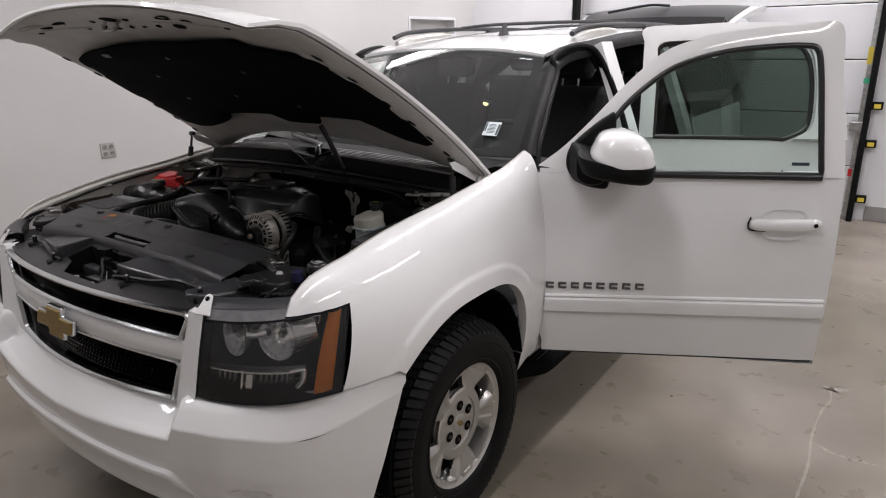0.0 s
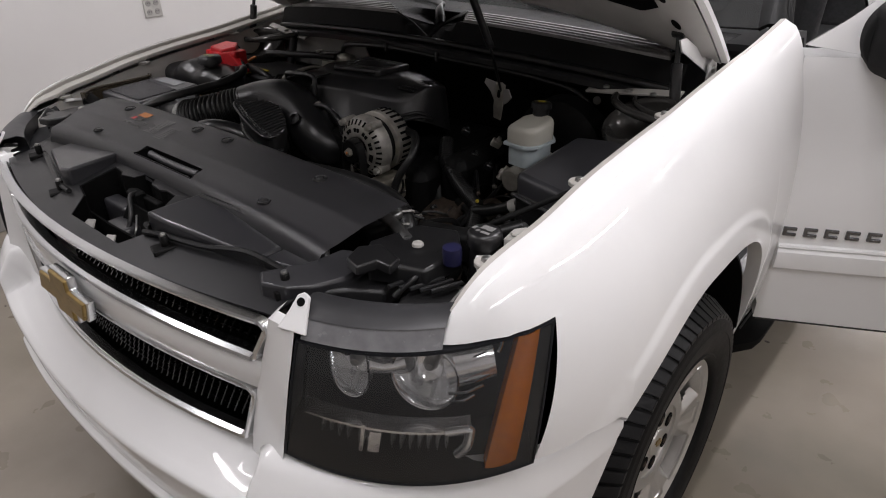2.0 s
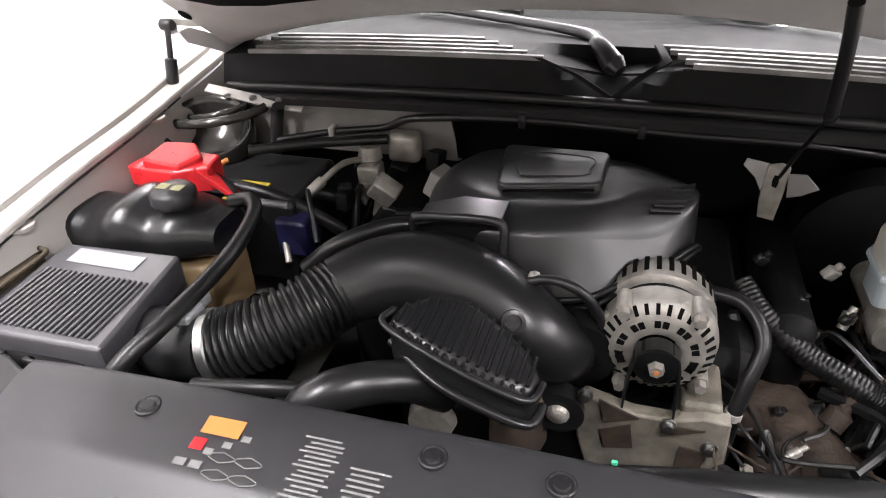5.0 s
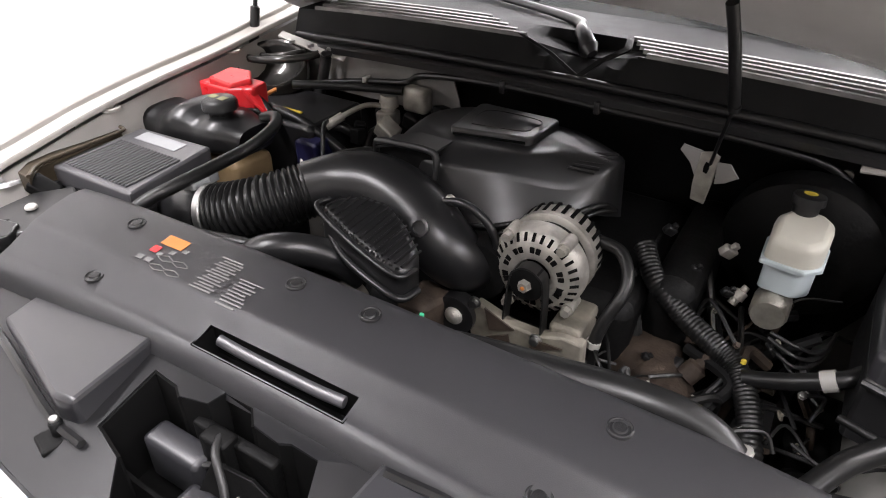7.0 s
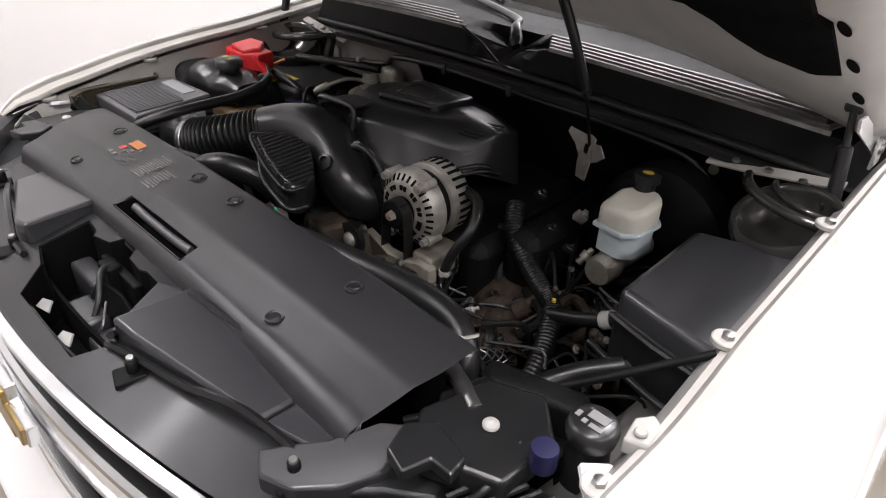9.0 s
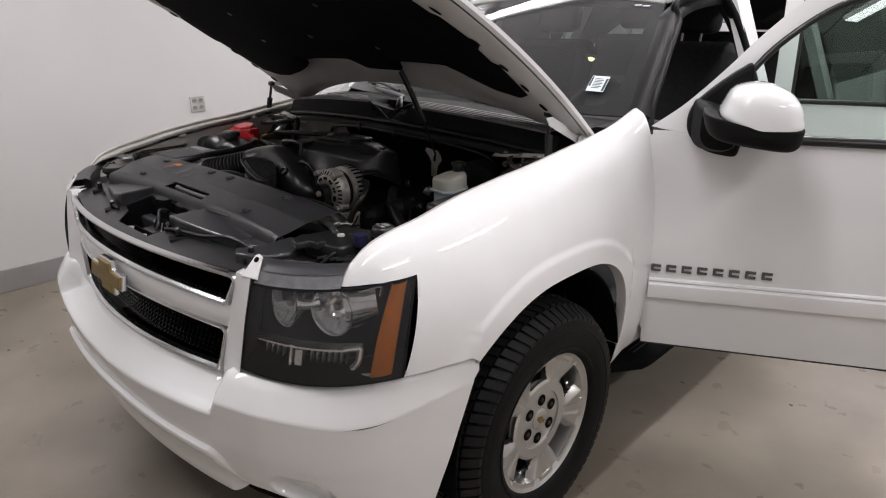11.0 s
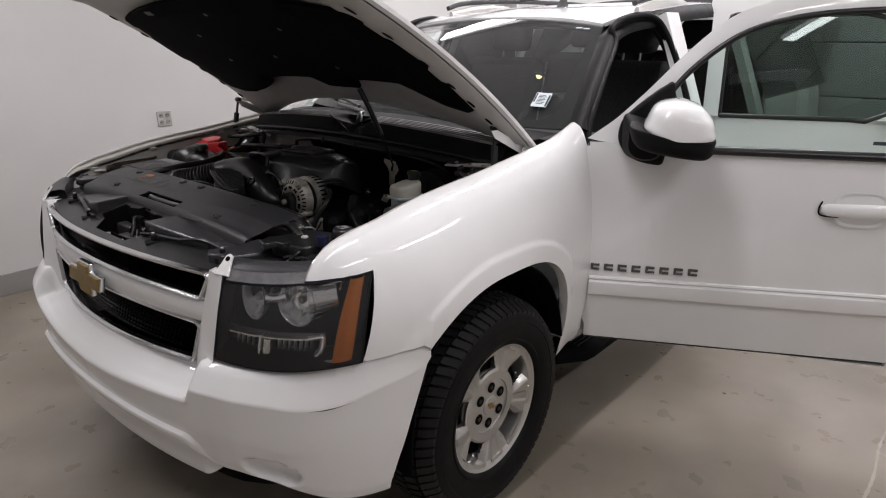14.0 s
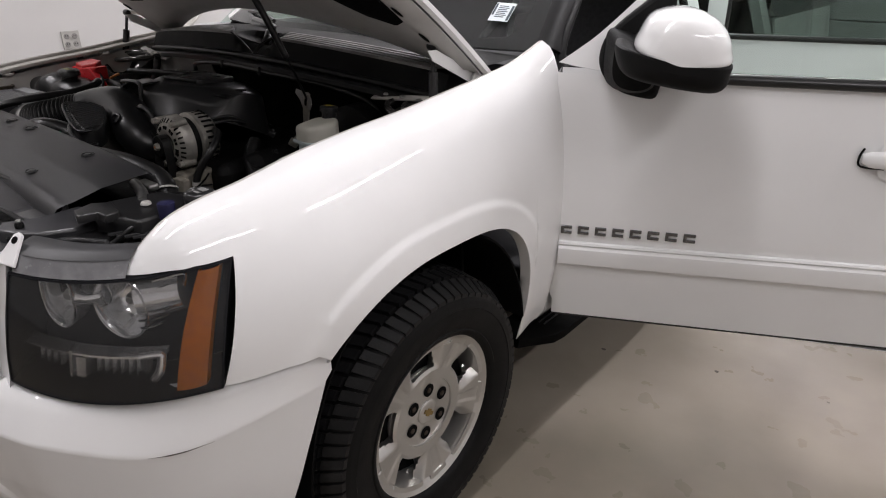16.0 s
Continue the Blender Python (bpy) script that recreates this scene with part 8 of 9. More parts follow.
part("metal_strip", bm, STEEL, suv, "bright metal strip by the cover")

# alternator
A, AY = Vector((0.149, -0.2, 1.031)), Vector((0, 1, 0))
bm = bmesh.new()
lathe(bm, [(0.018, 0.03), (0.014, 0.04), (0.02, 0.062), (0.03, 0.074), (0.045, 0.078), (0.06, 0.078), (0.062, 0.072), (0.062, 0.03)], A, A + AY, 48, wrap_profile=True)
alt = part("alternator", bm, CAST, suv, "dull cast aluminium alternator with a belt pulley")
bm = bmesh.new()
lathe(bm, [(0.06, 0.066), (0.085, 0.066)], A, A + AY, 40)
part("stator_gap", bm, DARK, alt)
bm = bmesh.new()
lathe(bm, [(0.083, 0.03), (0.083, 0.072), (0.086, 0.078), (0.12, 0.078), (0.138, 0.07), (0.142, 0.03)], A, A + AY, 48, wrap_profile=True)
part("rear_housing", bm, CAST, alt)
for k in range(30):
    a = 6.2832 * k / 30 + 0.1
    m = Matrix.Translation(A) @ Matrix.Rotation(a, 4, "Y")
    bm = bmesh.new()
    box(bm, -0.0026, 0.0026, -0.0008, 0.006, -0.0078, 0.0068, 0.0, m @ Matrix.Translation((0, 0.0245, 0.0675)) @ Matrix.Rotation(radians(-39.8), 4, "X"))
    part("vent_slot", bm, WELL, alt)
    bm = bmesh.new()
    box(bm, -0.0034, 0.0034, 0.098, 0.13, 0.07, 0.0786, 0.0, m)
    part("vent_slot", bm, WELL, alt)
    if k % 3 != 1:
        bm = bmesh.new()
        box(bm, -0.004, 0.004, 0.0145, 0.022, 0.043, 0.053, 0.001, Matrix.Translation(A) @ Matrix.Rotation(a, 4, "Y"))
        part("face_slot", bm, WELL, alt)
bm = bmesh.new()
lathe(bm, [(-0.012, 0.026), (-0.01, 0.03), (0.012, 0.03), (0.014, 0.026)], A, A + AY, 32)
part("pulley", bm, DARK, alt, "black belt pulley")
bm = bmesh.new()
lathe(bm, [(-0.022, 0.009), (-0.012, 0.0115), (-0.008, 0.0115)], A, A + AY, 6)
part("pulley_nut", bm, CAST, alt)
bm = bmesh.new()
lathe(bm, [(-0.0235, 0.0), (-0.0232, 0.0035), (-0.022, 0.0035)], A, A + AY, 10)
part("red_paint_dot", bm, ORANGE, alt)
for a in (0.6, 2.2, 3.7, 5.6):
    bm = bmesh.new()
    c = A + Vector((0.077 * math.sin(a), 0.02, 0.077 * math.cos(a)))
    lathe(bm, [(0, 0.0105), (0.035, 0.0105)], c, c + AY, 14)
    lathe(bm, [(-0.012, 0.008), (0, 0.008)], c, c + AY, 6)
    part("mounting_lug", bm, CAST, alt)
bm = bmesh.new()
slab(bm, [(-0.1, -0.02), (-0.085, 0.008), (-0.02, -0.012), (0.03, -0.012), (0.07, 0.002), (0.105, 0.0), (0.11, -0.08), (0.09, -0.17), (0.03, -0.2), (-0.06, -0.18), (-0.09, -0.08)], Matrix.Translation((0.15, -0.195, 0.955)) @ pose(0, 0, 0, 90, 0, 0), 0.02, 0.004)
box(bm, 0.19, 0.245, -0.2, -0.08, 0.9, 0.965, 0.008)
part("alternator_bracket", bm, DUSTY, suv, "dirty cast alternator bracket")
# dark plates on the bracket's face paint the shade of its hollows
for tri in (((-0.066, 0.008), (-0.01, -0.016), (-0.055, -0.035)), ((-0.06, -0.052), (-0.02, -0.03), (-0.012, -0.075), (-0.05, -0.085)), ((0.02, -0.02), (0.075, -0.018), (0.02, -0.042)), ((0.048, -0.055), (0.085, -0.06), (0.078, -0.1), (0.046, -0.1))):
    bm = bmesh.new()
    slab(bm, tri, Matrix.Translation((0.15, -0.216, 0.955)) @ pose(0, 0, 0, 90, 0, 0), 0.003)
    part("web_recess", bm, RUSTY, suv)
for x, z in ((0.065, 0.965), (0.178, 0.935), (0.235, 0.905)):
    bm = bmesh.new()
    lathe(bm, [(0, 0.011), (0.003, 0.011), (0.003, 0.0075), (0.011, 0.0075), (0.012, 0.005)], (x, -0.214, z), (x, -1, z), 12)
    part("bracket_bolt", bm, STEEL, suv)
I0 = Vector((0.031, -0.215, 0.93))
bm = bmesh.new()
lathe(bm, [(-0.012, 0.02), (-0.014, 0.03), (-0.012, 0.037), (0.014, 0.037), (0.014, 0.02)], I0, I0 + AY, 32)
idl = part("idler_pulley", bm, MOLD, suv, "black idler pulley with a steel bolt")
bm = bmesh.new()
lathe(bm, [(-0.022, 0.009), (-0.016, 0.016), (-0.012, 0.017)], I0, I0 + AY, 20)
part("idler_bolt", bm, CAST, idl)
bm = bmesh.new()
belt = [(0.115, -0.2, 0.8), (0.113, -0.2, 0.92), (0.119, -0.2, 1.03), (0.13, -0.2, 1.054), (0.149, -0.2, 1.062), (0.168, -0.2, 1.054), (0.18, -0.2, 1.03), (0.185, -0.2, 0.92), (0.19, -0.2, 0.78)]
rows = []
for i, p in enumerate(bend(belt, 4)):
    rows.append([p + Vector((0, -0.012, 0)), p + Vector((0, 0.012, 0))])
sheet(bm, rows, 0.003)
part("drive_belt", bm, HOSE, suv, "black ribbed drive belt")
bm = bmesh.new()
lathe(bm, [(-0.01, 0.01), (-0.008, 0.03), (0.01, 0.034), (0.012, 0.02)], (-0.13, -0.3, 0.95), (-0.13, 0, 0.95), 28)
part("water_pump_pulley", bm, CAST, suv, "dull grey pump pulley")
bm = bmesh.new()
prism(bm, [(-0.06, -0.27), (0.0, -0.27), (0.02, -0.2), (-0.05, -0.19)], 0.96, 0.85, 0.01)
part("timing_cover", bm, RUSTY, suv, "dirty cast engine front")
bm = bmesh.new()
tube(bm, [(-0.06, -0.37, 0.985), (0.05, -0.365, 0.965), (0.14, -0.36, 0.96), (0.2, -0.37, 0.965)], 0.01, 8, 5)
part("dirty_ledge", bm, RUSTY, suv, "dusty ledge behind the cover")
bm = bmesh.new()
box(bm, 0.1, 0.106, -0.438, -0.434, 1.104, 1.109, 0.001)
part("green_clip", bm, GREEN, cover, "tiny green clip")
# alternator lead and sleeve
bm = bmesh.new()
tube(bm, [(0.21, -0.07, 1.06), (0.26, -0.09, 1.06), (0.285, -0.13, 1.03), (0.27, -0.165, 0.98), (0.262, -0.18, 0.93), (0.26, -0.18, 0.82)], 0.0105, 10, 6)
lead = part("alternator_lead", bm, HOSE, suv, "black alternator lead with a pale tie")
bm = bmesh.new()
lathe(bm, [(0, 0.012), (0.012, 0.012)], (0.262, -0.178, 0.945), (0.26, -0.18, 0.9), 14)
part("cable_tie", bm, WHITEPL, lead)
# big corrugated loom down the driver's side
LOOM = [(0.27, 0.02, 1.02), (0.31, -0.03, 0.99), (0.37, -0.06, 0.96), (0.43, -0.09, 0.945), (0.47, -0.11, 0.93), (0.5, -0.16, 0.91), (0.52, -0.22, 0.88), (0.53, -0.3, 0.84)]
bm = bmesh.new()
tube(bm, LOOM, lambda u: 0.0185 + 0.0007 * math.sin(u * 420), 12, 40)
part("corrugated_loom", bm, HOSE, suv, "thick corrugated black wiring loom")
bm = bmesh.new()
tube(bm, [(0.48, -0.13, 0.935), (0.54, -0.125, 0.955), (0.6, -0.12, 0.985), (0.63, -0.1, 1.0)], 0.013, 10, 6)
br = part("loom_branch", bm, HOSE, suv, "black loom branch with a pale connector")
bm = bmesh.new()
lathe(bm, [(0, 0.016), (0.02, 0.016)], (0.578, -0.122, 0.972), (0.6, -0.12, 0.985), 14)
part("connector_band", bm, WHITEPL, br)
bm = bmesh.new()
lathe(bm, [(0, 0.0045), (0.005, 0.004)], (0.475, -0.115, 0.952), (0.475, -0.115, 2), 10)
part("yellow_plug", bm, YELLOW, br)
for p, s in (((0.4, 0.06, 1.03), 0.013), ((0.36, 0.02, 1.0), 0.01), ((0.42, 0.0, 0.99), 0.01), ((0.3, 0.06, 1.04), 0.011)):
    bm = bmesh.new()
    box(bm, -s, s, -s * 0.6, s * 0.6, -s * 0.8, s * 0.8, 0.003, Matrix.Translation(p) @ pose(0, 0, 0, 20, 30, 40))
    box(bm, -s * 0.4, s * 0.4, -s * 0.4, s * 0.4, s * 0.7, s * 1.6, 0.002, Matrix.Translation(p) @ pose(0, 0, 0, 20, 30, 40))
    part("coil_plug", bm, CAST if p[0] == 0.4 else MOLD, block, "small electrical plug")
# steering shaft, exhaust heat shield
bm = bmesh.new()
tube(bm, [(0.52, 0.2, 0.9), (0.46, -0.1, 0.78), (0.42, -0.32, 0.68)], 0.014, 10, 4)
part("steering_shaft", bm, RUSTY, suv, "rusty steering shaft")
bm = bmesh.new()
lathe(bm, [(0, 0.045), (0.03, 0.055), (0.1, 0.05), (0.12, 0.03)], (0.34, -0.17, 0.8), (0.37, -0.1, 0.86), 20)
part("exhaust_manifold", bm, RUSTY, suv, "brown exhaust manifold")
bm = bmesh.new()
lathe(bm, [(0, 0.05), (0.015, 0.05), (0.018, 0.04), (0.01, 0.02), (0.01, 0)], (0.49, -0.28, 0.83), (0.46, -0.34, 0.95), 24)
part("power_steering_pump", bm, RUSTY, suv, "dirty round pump")
bm = bmesh.new()
tube(bm, [(0.38, -0.18, 0.86), (0.42, -0.22, 0.9), (0.45, -0.28, 0.86)], lambda u: 0.012 + 0.0015 * math.sin(u * 120), 10, 12)
part("ribbed_sleeve", bm, HOSE, suv, "black ribbed sleeve")
# brown heat shield, braided sleeve and pale plugs low beside the engine
bm = bmesh.new()
rows = []
for i in range(13):
    q = i / 12
    rows.append([Vector((0.27 + 0.2 * q + 0.02 * math.sin(5 * q), -0.02 - 0.2 * q + 0.09 * math.cos(a), 0.84 + 0.05 * math.sin(a) + 0.012 * math.sin(4 * q))) for a in np.linspace(0, math.pi, 11)])
sheet(bm, rows, 0.003)
part("heat_shield", bm, RUSTY, suv, "dull brown pressed heat shield")
SLEEVE = [Vector(p) for p in ((0.4, -0.36, 0.9), (0.42, -0.32, 0.905), (0.44, -0.27, 0.895), (0.45, -0.22, 0.87))]
bm = bmesh.new()
tube(bm, SLEEVE, 0.0125, 12, 6)
braid = part("heat_sleeve", bm, DARK, suv, "braided black and silver heat sleeve")
for way in (1, -1):
    for k in range(4):
        bm = bmesh.new()
        line = bend(SLEEVE, 10)
        tube(bm, [p + Vector((math.cos(a), 0.3 * math.sin(a), math.sin(a))) * 0.0127 for i, p in enumerate(line) for a in [way * i * 0.42 + k * math.pi / 2]], 0.0016, 5, 1, smooth=False)
        part("braid_strand", bm, STEEL, braid)
for p, q, r in (((0.33, -0.2, 0.89), (0.36, -0.185, 0.91), 0.007), ((0.43, 0.03, 0.95), (0.445, 0.05, 0.98), 0.011), ((0.4, -0.3, 0.9), (0.385, -0.32, 0.915), 0.007)):
    bm = bmesh.new()
    n = (Vector(q) - Vector(p)).length
    lathe(bm, [(0, r * 0.7), (n * 0.3, r * 0.7), (n * 0.32, r), (n * 0.7, r), (n * 0.75, r * 0.6), (n, r * 0.55)], p, q, 14)
    part("sensor_plug", bm, CAST, suv, "grey sensor plug")

# brake reservoir and booster
def res_plan(k, dx=0.0):
    return [(0.497 + (x - 0.48) * k + dx, 0.072 + (y - 0.06) * k) for x, y in ((0.425, 0.0), (0.5, -0.01), (0.53, 0.02), (0.535, 0.1), (0.51, 0.13), (0.45, 0.125), (0.425, 0.09))]


bm = bmesh.new()
prism(bm, res_plan(0.8), lambda x, y: 1.102 + 0.12 * (y - 0.06), 1.058, 0.013, 3)
resv = part("brake_reservoir", bm, TANK, suv, "milky brake-fluid reservoir with a black cap")
bm = bmesh.new()
prism(bm, res_plan(0.87), 1.058, 1.05, 0.003)
part("reservoir_seam", bm, FLUID, resv)
bm = bmesh.new()
prism(bm, res_plan(0.72), 1.05, 1.0, 0.008)
part("reservoir_lower", bm, FLUID, resv, "pale blue lower half of the reservoir")
bm = bmesh.new()
lathe(bm, [(-0.02, 0.02), (0.01, 0.02), (0.011, 0.026), (0.024, 0.025), (0.026, 0.021), (0.027, 0.0)], (0.49, 0.12, 1.112), (0.49, 0.135, 1.25), 24)
part("reservoir_cap", bm, BLACK, resv, "black cap")
bm = bmesh.new()
lathe(bm, [(0.027, 0.011), (0.028, 0.0)], (0.49, 0.12, 1.112), (0.49, 0.135, 1.25), 16)
part("cap_label", bm, YELLOW, resv)
bm = bmesh.new()
lathe(bm, [(0, 0.026), (0.01, 0.03), (0.05, 0.03), (0.06, 0.024), (0.16, 0.028)], (0.487, 0.0, 0.968), (0.492, 0.2, 0.975), 20)
part("master_cylinder", bm, CAST, suv, "cast master cylinder")
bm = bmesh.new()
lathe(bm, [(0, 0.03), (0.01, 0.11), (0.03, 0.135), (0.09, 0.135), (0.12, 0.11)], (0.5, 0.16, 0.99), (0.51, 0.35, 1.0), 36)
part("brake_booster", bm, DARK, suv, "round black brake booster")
for k in range(3):
    bm = bmesh.new()
    z = 0.94 - 0.012 * k
    tube(bm, [(0.5, 0.0, z), (0.545, -0.01 - 0.01 * k, z - 0.005), (0.58, 0.02, z - 0.02), (0.6, 0.1, z - 0.03)], 0.0035, 6, 6)
    part("brake_pipe", bm, DULLPIPE, suv, "thin brake pipe")
# fuse box
FB = [(0.615, -0.165), (0.62, 0.075), (0.79, 0.12), (0.805, -0.21)]
bm = bmesh.new()
prism(bm, FB, lambda x, y: 1.085 + 0.06 * (y + 0.05), 1.035, 0.012)
fuse = part("fuse_box", bm, PANELS, suv, "black under-bonnet fuse box with a plain lid")
bm = bmesh.new()
prism(bm, [(0.62 + (x - 0.62) * 0.98, y * 0.98 - 0.004) for x, y in FB], 1.035, 0.93, 0.006)
part("fuse_box_base", bm, BLACK, fuse)
bm = bmesh.new()
tube(bm, [(0.612, -0.17, 1.03), (0.7, -0.196, 1.03), (0.808, -0.216, 1.032)], 0.005, 6, 2)
part("lid_lip", bm, BLACK, fuse)
bm = bmesh.new()
lathe(bm, [(0, 0.013), (0.014, 0.013)], (0.672, -0.215, 0.985), (0.68, -0.235, 1.0), 16)
tube(bm, [(0.672, -0.215, 0.99), (0.62, -0.26, 0.97), (0.58, -0.32, 0.95), (0.55, -0.36, 0.93)], 0.016, 10, 6)
tube(bm, [(0.6, -0.2, 0.985), (0.7, -0.235, 0.985), (0.76, -0.25, 0.985)], 0.006, 8, 4)
part("fuse_box_loom", bm, HOSE, suv, "black loom below the fuse box")
# hinge plates beside the cowl
for sx in (1, -1):
    bm = bmesh.new()
    for r, w in ((0.125, 0.01), (0.075, 0.007)):
        pts = [(sx * (0.75 - r * math.cos(a) * 0.95), 0.24 - r * math.sin(a) * 0.75, 1.14 + 0.012 * math.cos(a)) for a in np.linspace(0.1, 2.9, 18)]
        tube(bm, pts, w, 8, 1, smooth=False)
    lathe(bm, [(-0.05, 0.0), (-0.046, 0.045), (-0.03, 0.066), (-0.006, 0.074), (0.004, 0.079), (0.006, 0.085), (0.0, 0.09), (-0.03, 0.092)], (sx * 0.728, 0.165, 1.128), (sx * 0.69, 0.1, 1.3), 40, caps=False)
    part("hinge_well", bm, GLOSSBLACK, suv, "glossy black pressed well below the hinge")
    bm = bmesh.new()
    sheet(bm, [[Vector((sx * x, y, z)) for x, y, z in ((0.55, 0.225, 1.152), (0.62, 0.225, 1.158), (0.7, 0.235, 1.165), (0.78, 0.25, 1.17))], [Vector((sx * x, y, z)) for x, y, z in ((0.55, 0.247, 1.16), (0.62, 0.247, 1.166), (0.7, 0.258, 1.173), (0.78, 0.27, 1.178))]], 0.004)
    hb = part("hinge_brace", bm, PRIMER, suv, "grey-white brace beside the cowl")
    for x in (0.6, 0.66, 0.72):
        bm = bmesh.new()
        lathe(bm, [(0, 0.008), (0.005, 0.008), (0.007, 0.004)], (sx * x, 0.238, 1.165), (sx * x, 0.238, 2), 8)
        part("brace_bolt", bm, STEEL, hb)
bm = bmesh.new()
tube(bm, [(-0.59, 0.215, 1.165), (-0.598, 0.22, 1.15), (-0.605, 0.2, 1.08), (-0.62, 0.16, 0.98)], 0.0135, 10, 6, flat=0.6)
part("battery_cable_stay", bm, MOLD, suv, "black stay from the cowl to the battery")

# passenger side: coolant tank, battery, pipes
bm = bmesh.new()
rows = []
for i in range(17):
    q = i / 16
    x = -0.835 + 0.3 * q
    wy = 0.075 * (0.55 + 0.45 * math.sin(math.pi * min(max(q, 0.03), 0.97)) ** 0.5) + 0.004 * math.sin(q * 18)
    h = 0.055 + 0.012 * math.sin(q * 16) * (q < 0.75) + 0.01 * q
    cy = -0.122 + 0.03 * q
    hh = h * math.sin(math.pi * min(max(q * 0.96 + 0.02, 0.06), 0.94)) ** 0.35
    rows.append([Vector((x, cy + wy * math.copysign(abs(math.cos(a)) ** 0.6, math.cos(a)), 1.062 + (hh if math.sin(a) > 0 else 0.02) * math.copysign(abs(math.sin(a)) ** 0.7, math.sin(a)))) for a in (6.2832 * k / 24 for k in range(24))])
vs = sheet(bm, rows, wrap=True)
bm.faces.new(vs[0])
bm.faces.new(vs[-1][::-1])
tank = part("coolant_tank", bm, MOLD, suv, "lumpy black coolant tank with a round cap", 60)
bm = bmesh.new()
prism(bm, [(-0.69, -0.16), (-0.55, -0.15), (-0.535, -0.05), (-0.7, -0.04)], 1.03, 0.92, 0.015)
part("tank_lower", bm, TAN, tank, "stained tan lower tank")
bm = bmesh.new()
lathe(bm, [(-0.012, 0.026), (0.0, 0.027), (0.002, 0.038), (0.018, 0.037), (0.024, 0.03), (0.025, 0)], (-0.616, -0.104, 1.124), (-0.616, -0.104, 2), 12)
part("tank_cap", bm, BLACK, tank, "black knurled cap")
bm = bmesh.new()
box(bm, -0.64, -0.62, -0.114, -0.096, 1.149, 1.1498, 0.0003)
box(bm, -0.612, -0.594, -0.114, -0.096, 1.149, 1.1498, 0.0003)
part("cap_print", bm, CAPPRINT, tank, "faded yellow-grey print on the cap")
bm = bmesh.new()
box(bm, -0.76, -0.47, 0.0, 0.19, 0.9, 1.075, 0.01)
bat = part("battery", bm, BLACK, suv, "black battery with a red terminal cover")
bm = bmesh.new()
prism(bm, [(-0.76, -0.03), (-0.66, -0.045), (-0.6, -0.02), (-0.61, 0.03), (-0.68, 0.045), (-0.75, 0.02)], lambda x, y: 1.138 + 0.08 * (x + 0.7), 1.1, 0.006)
prism(bm, [(-0.73, -0.03), (-0.65, -0.04), (-0.625, 0.0), (-0.66, 0.035), (-0.72, 0.03)], lambda x, y: 1.156 + 0.15 * y, 1.12, 0.005)
prism(bm, [(-0.765, -0.03), (-0.735, -0.035), (-0.73, 0.015), (-0.758, 0.02)], 1.136, 1.1, 0.005)
slab(bm, [(0.0, -0.013), (0.085, -0.009), (0.09, 0.009), (0.0, 0.013)], pose(-0.632, -0.018, 1.138, 8, 38, 4), 0.01, 0.003)
part("terminal_cover", bm, RED, bat, "bright red battery terminal cover")
bm = bmesh.new()
tube(bm, [(-0.62, -0.01, 1.125), (-0.575, -0.015, 1.1), (-0.545, -0.045, 1.06)], 0.011, 8, 4, flat=0.5)
part("terminal_lead", bm, HOSE, bat, "black battery lead")
for x0, x1, y0, y1, z0 in ((-0.6, -0.54, 0.02, 0.06, 1.0755), (-0.6, -0.57, -0.01, 0.01, 1.0757)):
    bm = bmesh.new()
    box(bm, x0, x1, y0, y1, z0, z0 + 0.004, 0.001)
    part("battery_label", bm, YELLOW, bat, "yellow battery label")
bm = bmesh.new()
tube(bm, [(-0.66, 0.05, 1.09), (-0.64, 0.075, 1.105), (-0.635, 0.08, 1.106)], 0.005, 8, 5)
part("orange_sleeve", bm, ORANGE, bat, "orange cable sleeve")
bm = bmesh.new()
box(bm, -0.5, -0.44, -0.02, 0.04, 0.98, 1.05, 0.006)
part("blue_block", bm, BLUE, bat, "dark blue end of the battery")
bm = bmesh.new()
tube(bm, [(-0.55, -0.05, 1.1), (-0.51, -0.055, 1.112), (-0.487, -0.085, 1.105), (-0.475, -0.16, 1.095), (-0.468, -0.25, 1.095), (-0.475, -0.34, 1.09), (-0.5, -0.41, 1.07), (-0.53, -0.45, 1.02)], 0.0125, 12, 7)
part("coolant_hose", bm, HOSE, suv, "black coolant hose across the filter pipe")
bm = bmesh.new()
tube(bm, [(-0.6, 0.02, 1.09), (-0.52, 0.02, 1.08), (-0.46, 0.03, 1.05), (-0.4, 0.05, 1.0)], 0.012, 10, 5)
tube(bm, [(-0.6, 0.1, 1.12), (-0.48, 0.16, 1.12), (-0.36, 0.2, 1.12)], 0.01, 10, 5)
part("battery_cable", bm, HOSE, suv, "thick black battery cable")
bm = bmesh.new()
tube(bm, [(-0.47, -0.04, 0.98), (-0.492, 0.0, 1.02), (-0.49, 0.03, 1.043), (-0.47, 0.07, 1.062), (-0.45, 0.1, 1.078), (-0.43, 0.15, 1.088), (-0.4, 0.19, 1.08)], 0.006, 10, 6)
tube(bm, [(-0.475, 0.06, 1.058), (-0.453, 0.095, 1.076)], 0.0105, 10, 1)
part("heater_pipe", bm, CAST, suv, "silver coolant pipe")
bm = bmesh.new()
tube(bm, [(-0.4, -0.1, 1.02), (-0.35, -0.08, 1.06), (-0.28, -0.04, 1.08), (-0.22, -0.01, 1.075)], 0.0145, 12, 6)
part("heater_hose", bm, HOSE, suv, "black heater hose")
bm = bmesh.new()
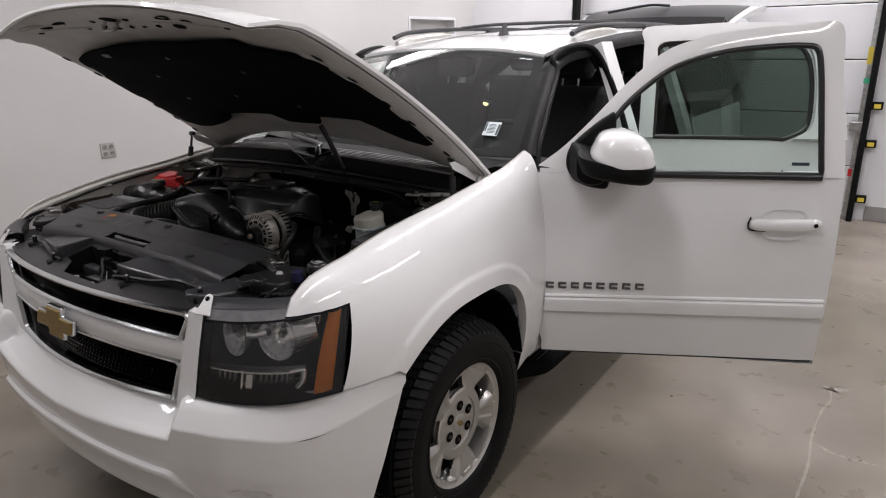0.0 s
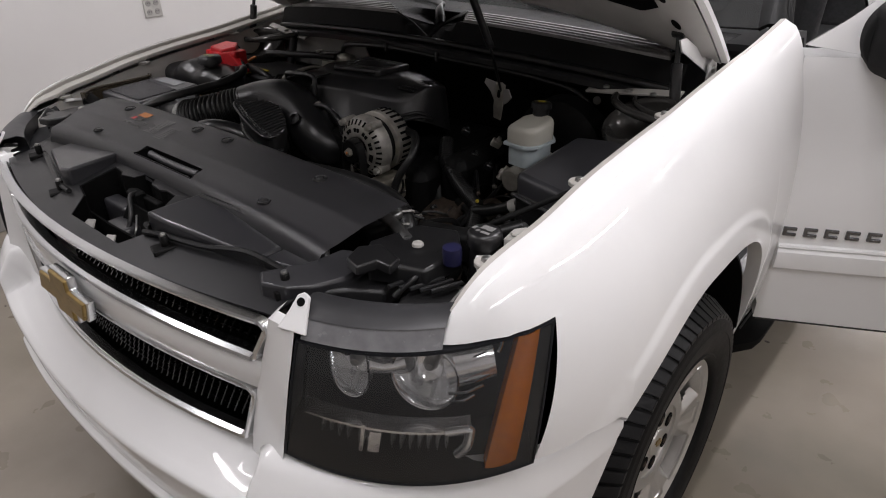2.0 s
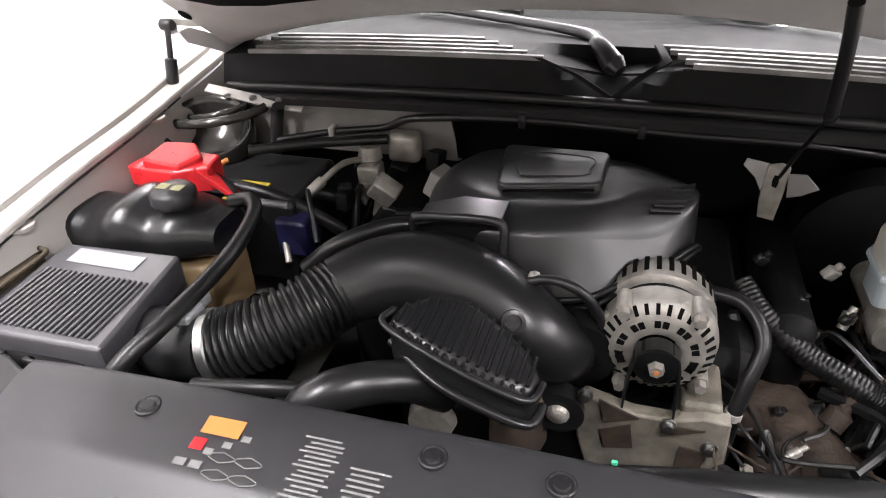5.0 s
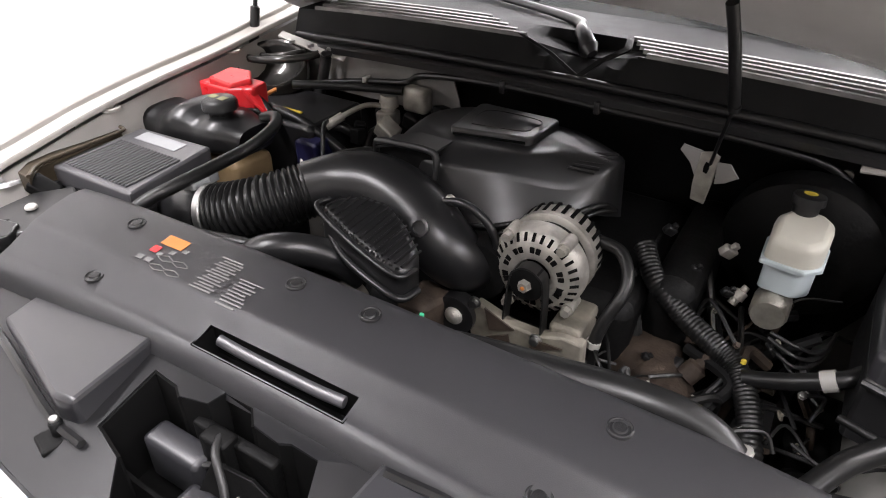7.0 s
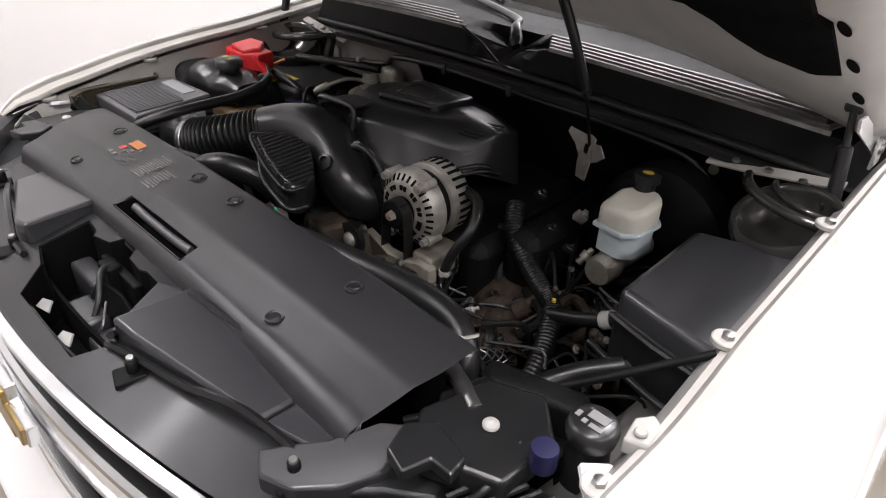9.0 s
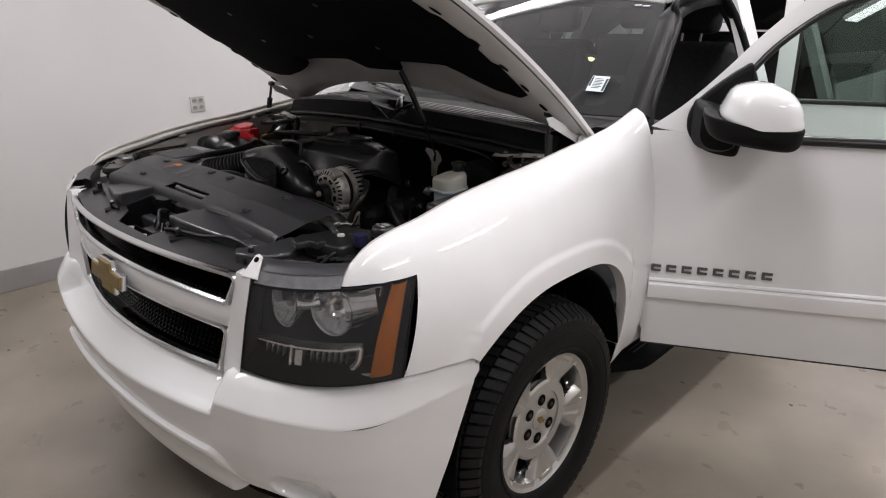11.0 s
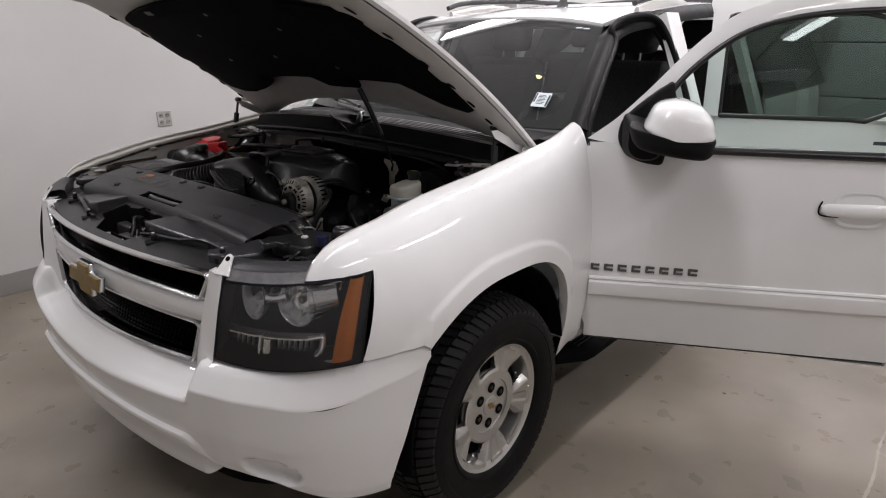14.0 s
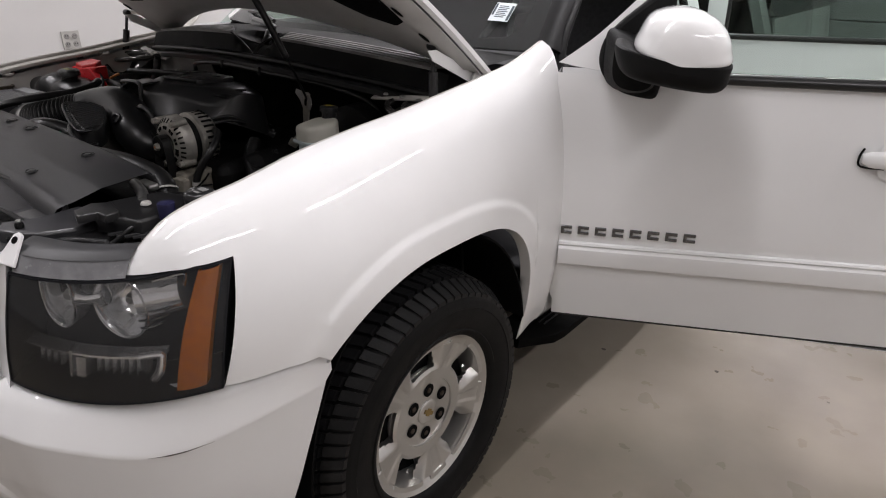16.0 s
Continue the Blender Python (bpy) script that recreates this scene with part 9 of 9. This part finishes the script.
lathe(bm, [(0, 0.022), (0.02, 0.026), (0.05, 0.026), (0.055, 0.018), (0.09, 0.018), (0.095, 0.024), (0.12, 0.02)], (-0.4, 0.19, 0.985), (-0.395, 0.205, 1.2), 16)
box(bm, -0.42, -0.375, 0.17, 0.215, 1.03, 1.07, 0.008)
box(bm, -0.365, -0.3, 0.2, 0.24, 1.07, 1.13, 0.012)
part("accumulator_valve", bm, CAST, suv, "corroded silver valve body")
for k in range(10):
    bm = bmesh.new()
    a = Vector((rng.uniform(-0.5, -0.25), rng.uniform(0.05, 0.2), rng.uniform(1.0, 1.1)))
    b = a + Vector((rng.uniform(-0.1, 0.12), rng.uniform(-0.08, 0.08), rng.uniform(-0.1, 0.04)))
    tube(bm, [a, (a + b) / 2 + Vector((0, 0, 0.03)), b], rng.choice((0.005, 0.008, 0.012)), 8, 6)
    part("wire", bm, rng.choice((HOSE, BLACK, DARK)), block, "black wiring by the firewall")
for k in range(8):
    bm = bmesh.new()
    s = rng.uniform(0.012, 0.028)
    m = pose(rng.uniform(-0.46, -0.22), rng.uniform(0.1, 0.24), rng.uniform(1.0, 1.09), rng.uniform(0, 40), rng.uniform(0, 40), rng.uniform(0, 90))
    box(bm, -s, s, -s * 0.7, s * 0.7, -s, s, 0.004, m)
    part("connector", bm, rng.choice((BLACK, DARK, CAST, WHITEPL)), block, "small connector by the firewall")
for y in (-0.33, 0.02):
    bm = bmesh.new()
    box(bm, -0.008, 0.008, -0.012, 0.012, 0.0, 0.012, 0.003, pose(-crown_x(y) + 0.035, y, crown_z(y) - 0.03, 0, 0, 8))
    part("flange_clip", bm, BLACK, two, "black clip on the fender flange")
# inlet snorkel and clutter at the passenger corner
bm = bmesh.new()
DISH = [(-0.72, -0.468), (-0.766, -0.463), (-0.791, -0.43), (-0.799, -0.36), (-0.799, -0.26), (-0.78, -0.235), (-0.758, -0.25), (-0.756, -0.36), (-0.752, -0.43)]
prism(bm, DISH, lambda x, y: 1.087, 1.05, 0.002)
tube(bm, [(x, y, 1.092) for x, y in DISH[5:] + DISH[:1]], 0.004, 8, 6)
part("inlet_snorkel", bm, BROWN, suv, "brownish air inlet dish between filter box and fender")
for k in range(9):
    bm = bmesh.new()
    s = rng.uniform(0.015, 0.035)
    m = pose(rng.uniform(-0.78, -0.6), rng.uniform(-0.62, -0.44), rng.uniform(0.99, 1.06), rng.uniform(0, 40), rng.uniform(0, 40), rng.uniform(0, 90))
    box(bm, -s, s, -s * 0.7, s * 0.7, -s * 0.5, s * 0.5, 0.004, m)
    part("corner_bracket", bm, rng.choice((BLACK, DARK, DARK, STEEL)), suv, "dark bracket at the bay corner")
for sx in (1, -1):
    for y in (-0.2, 0.0):
        bm = bmesh.new()
        box(bm, sx * 0.62 - 0.05, sx * 0.62 + 0.05, y - 0.08, y + 0.08, 0.6, 0.8, 0.02)
        part("suspension_mount", bm, DARK, suv, "black suspension mount")
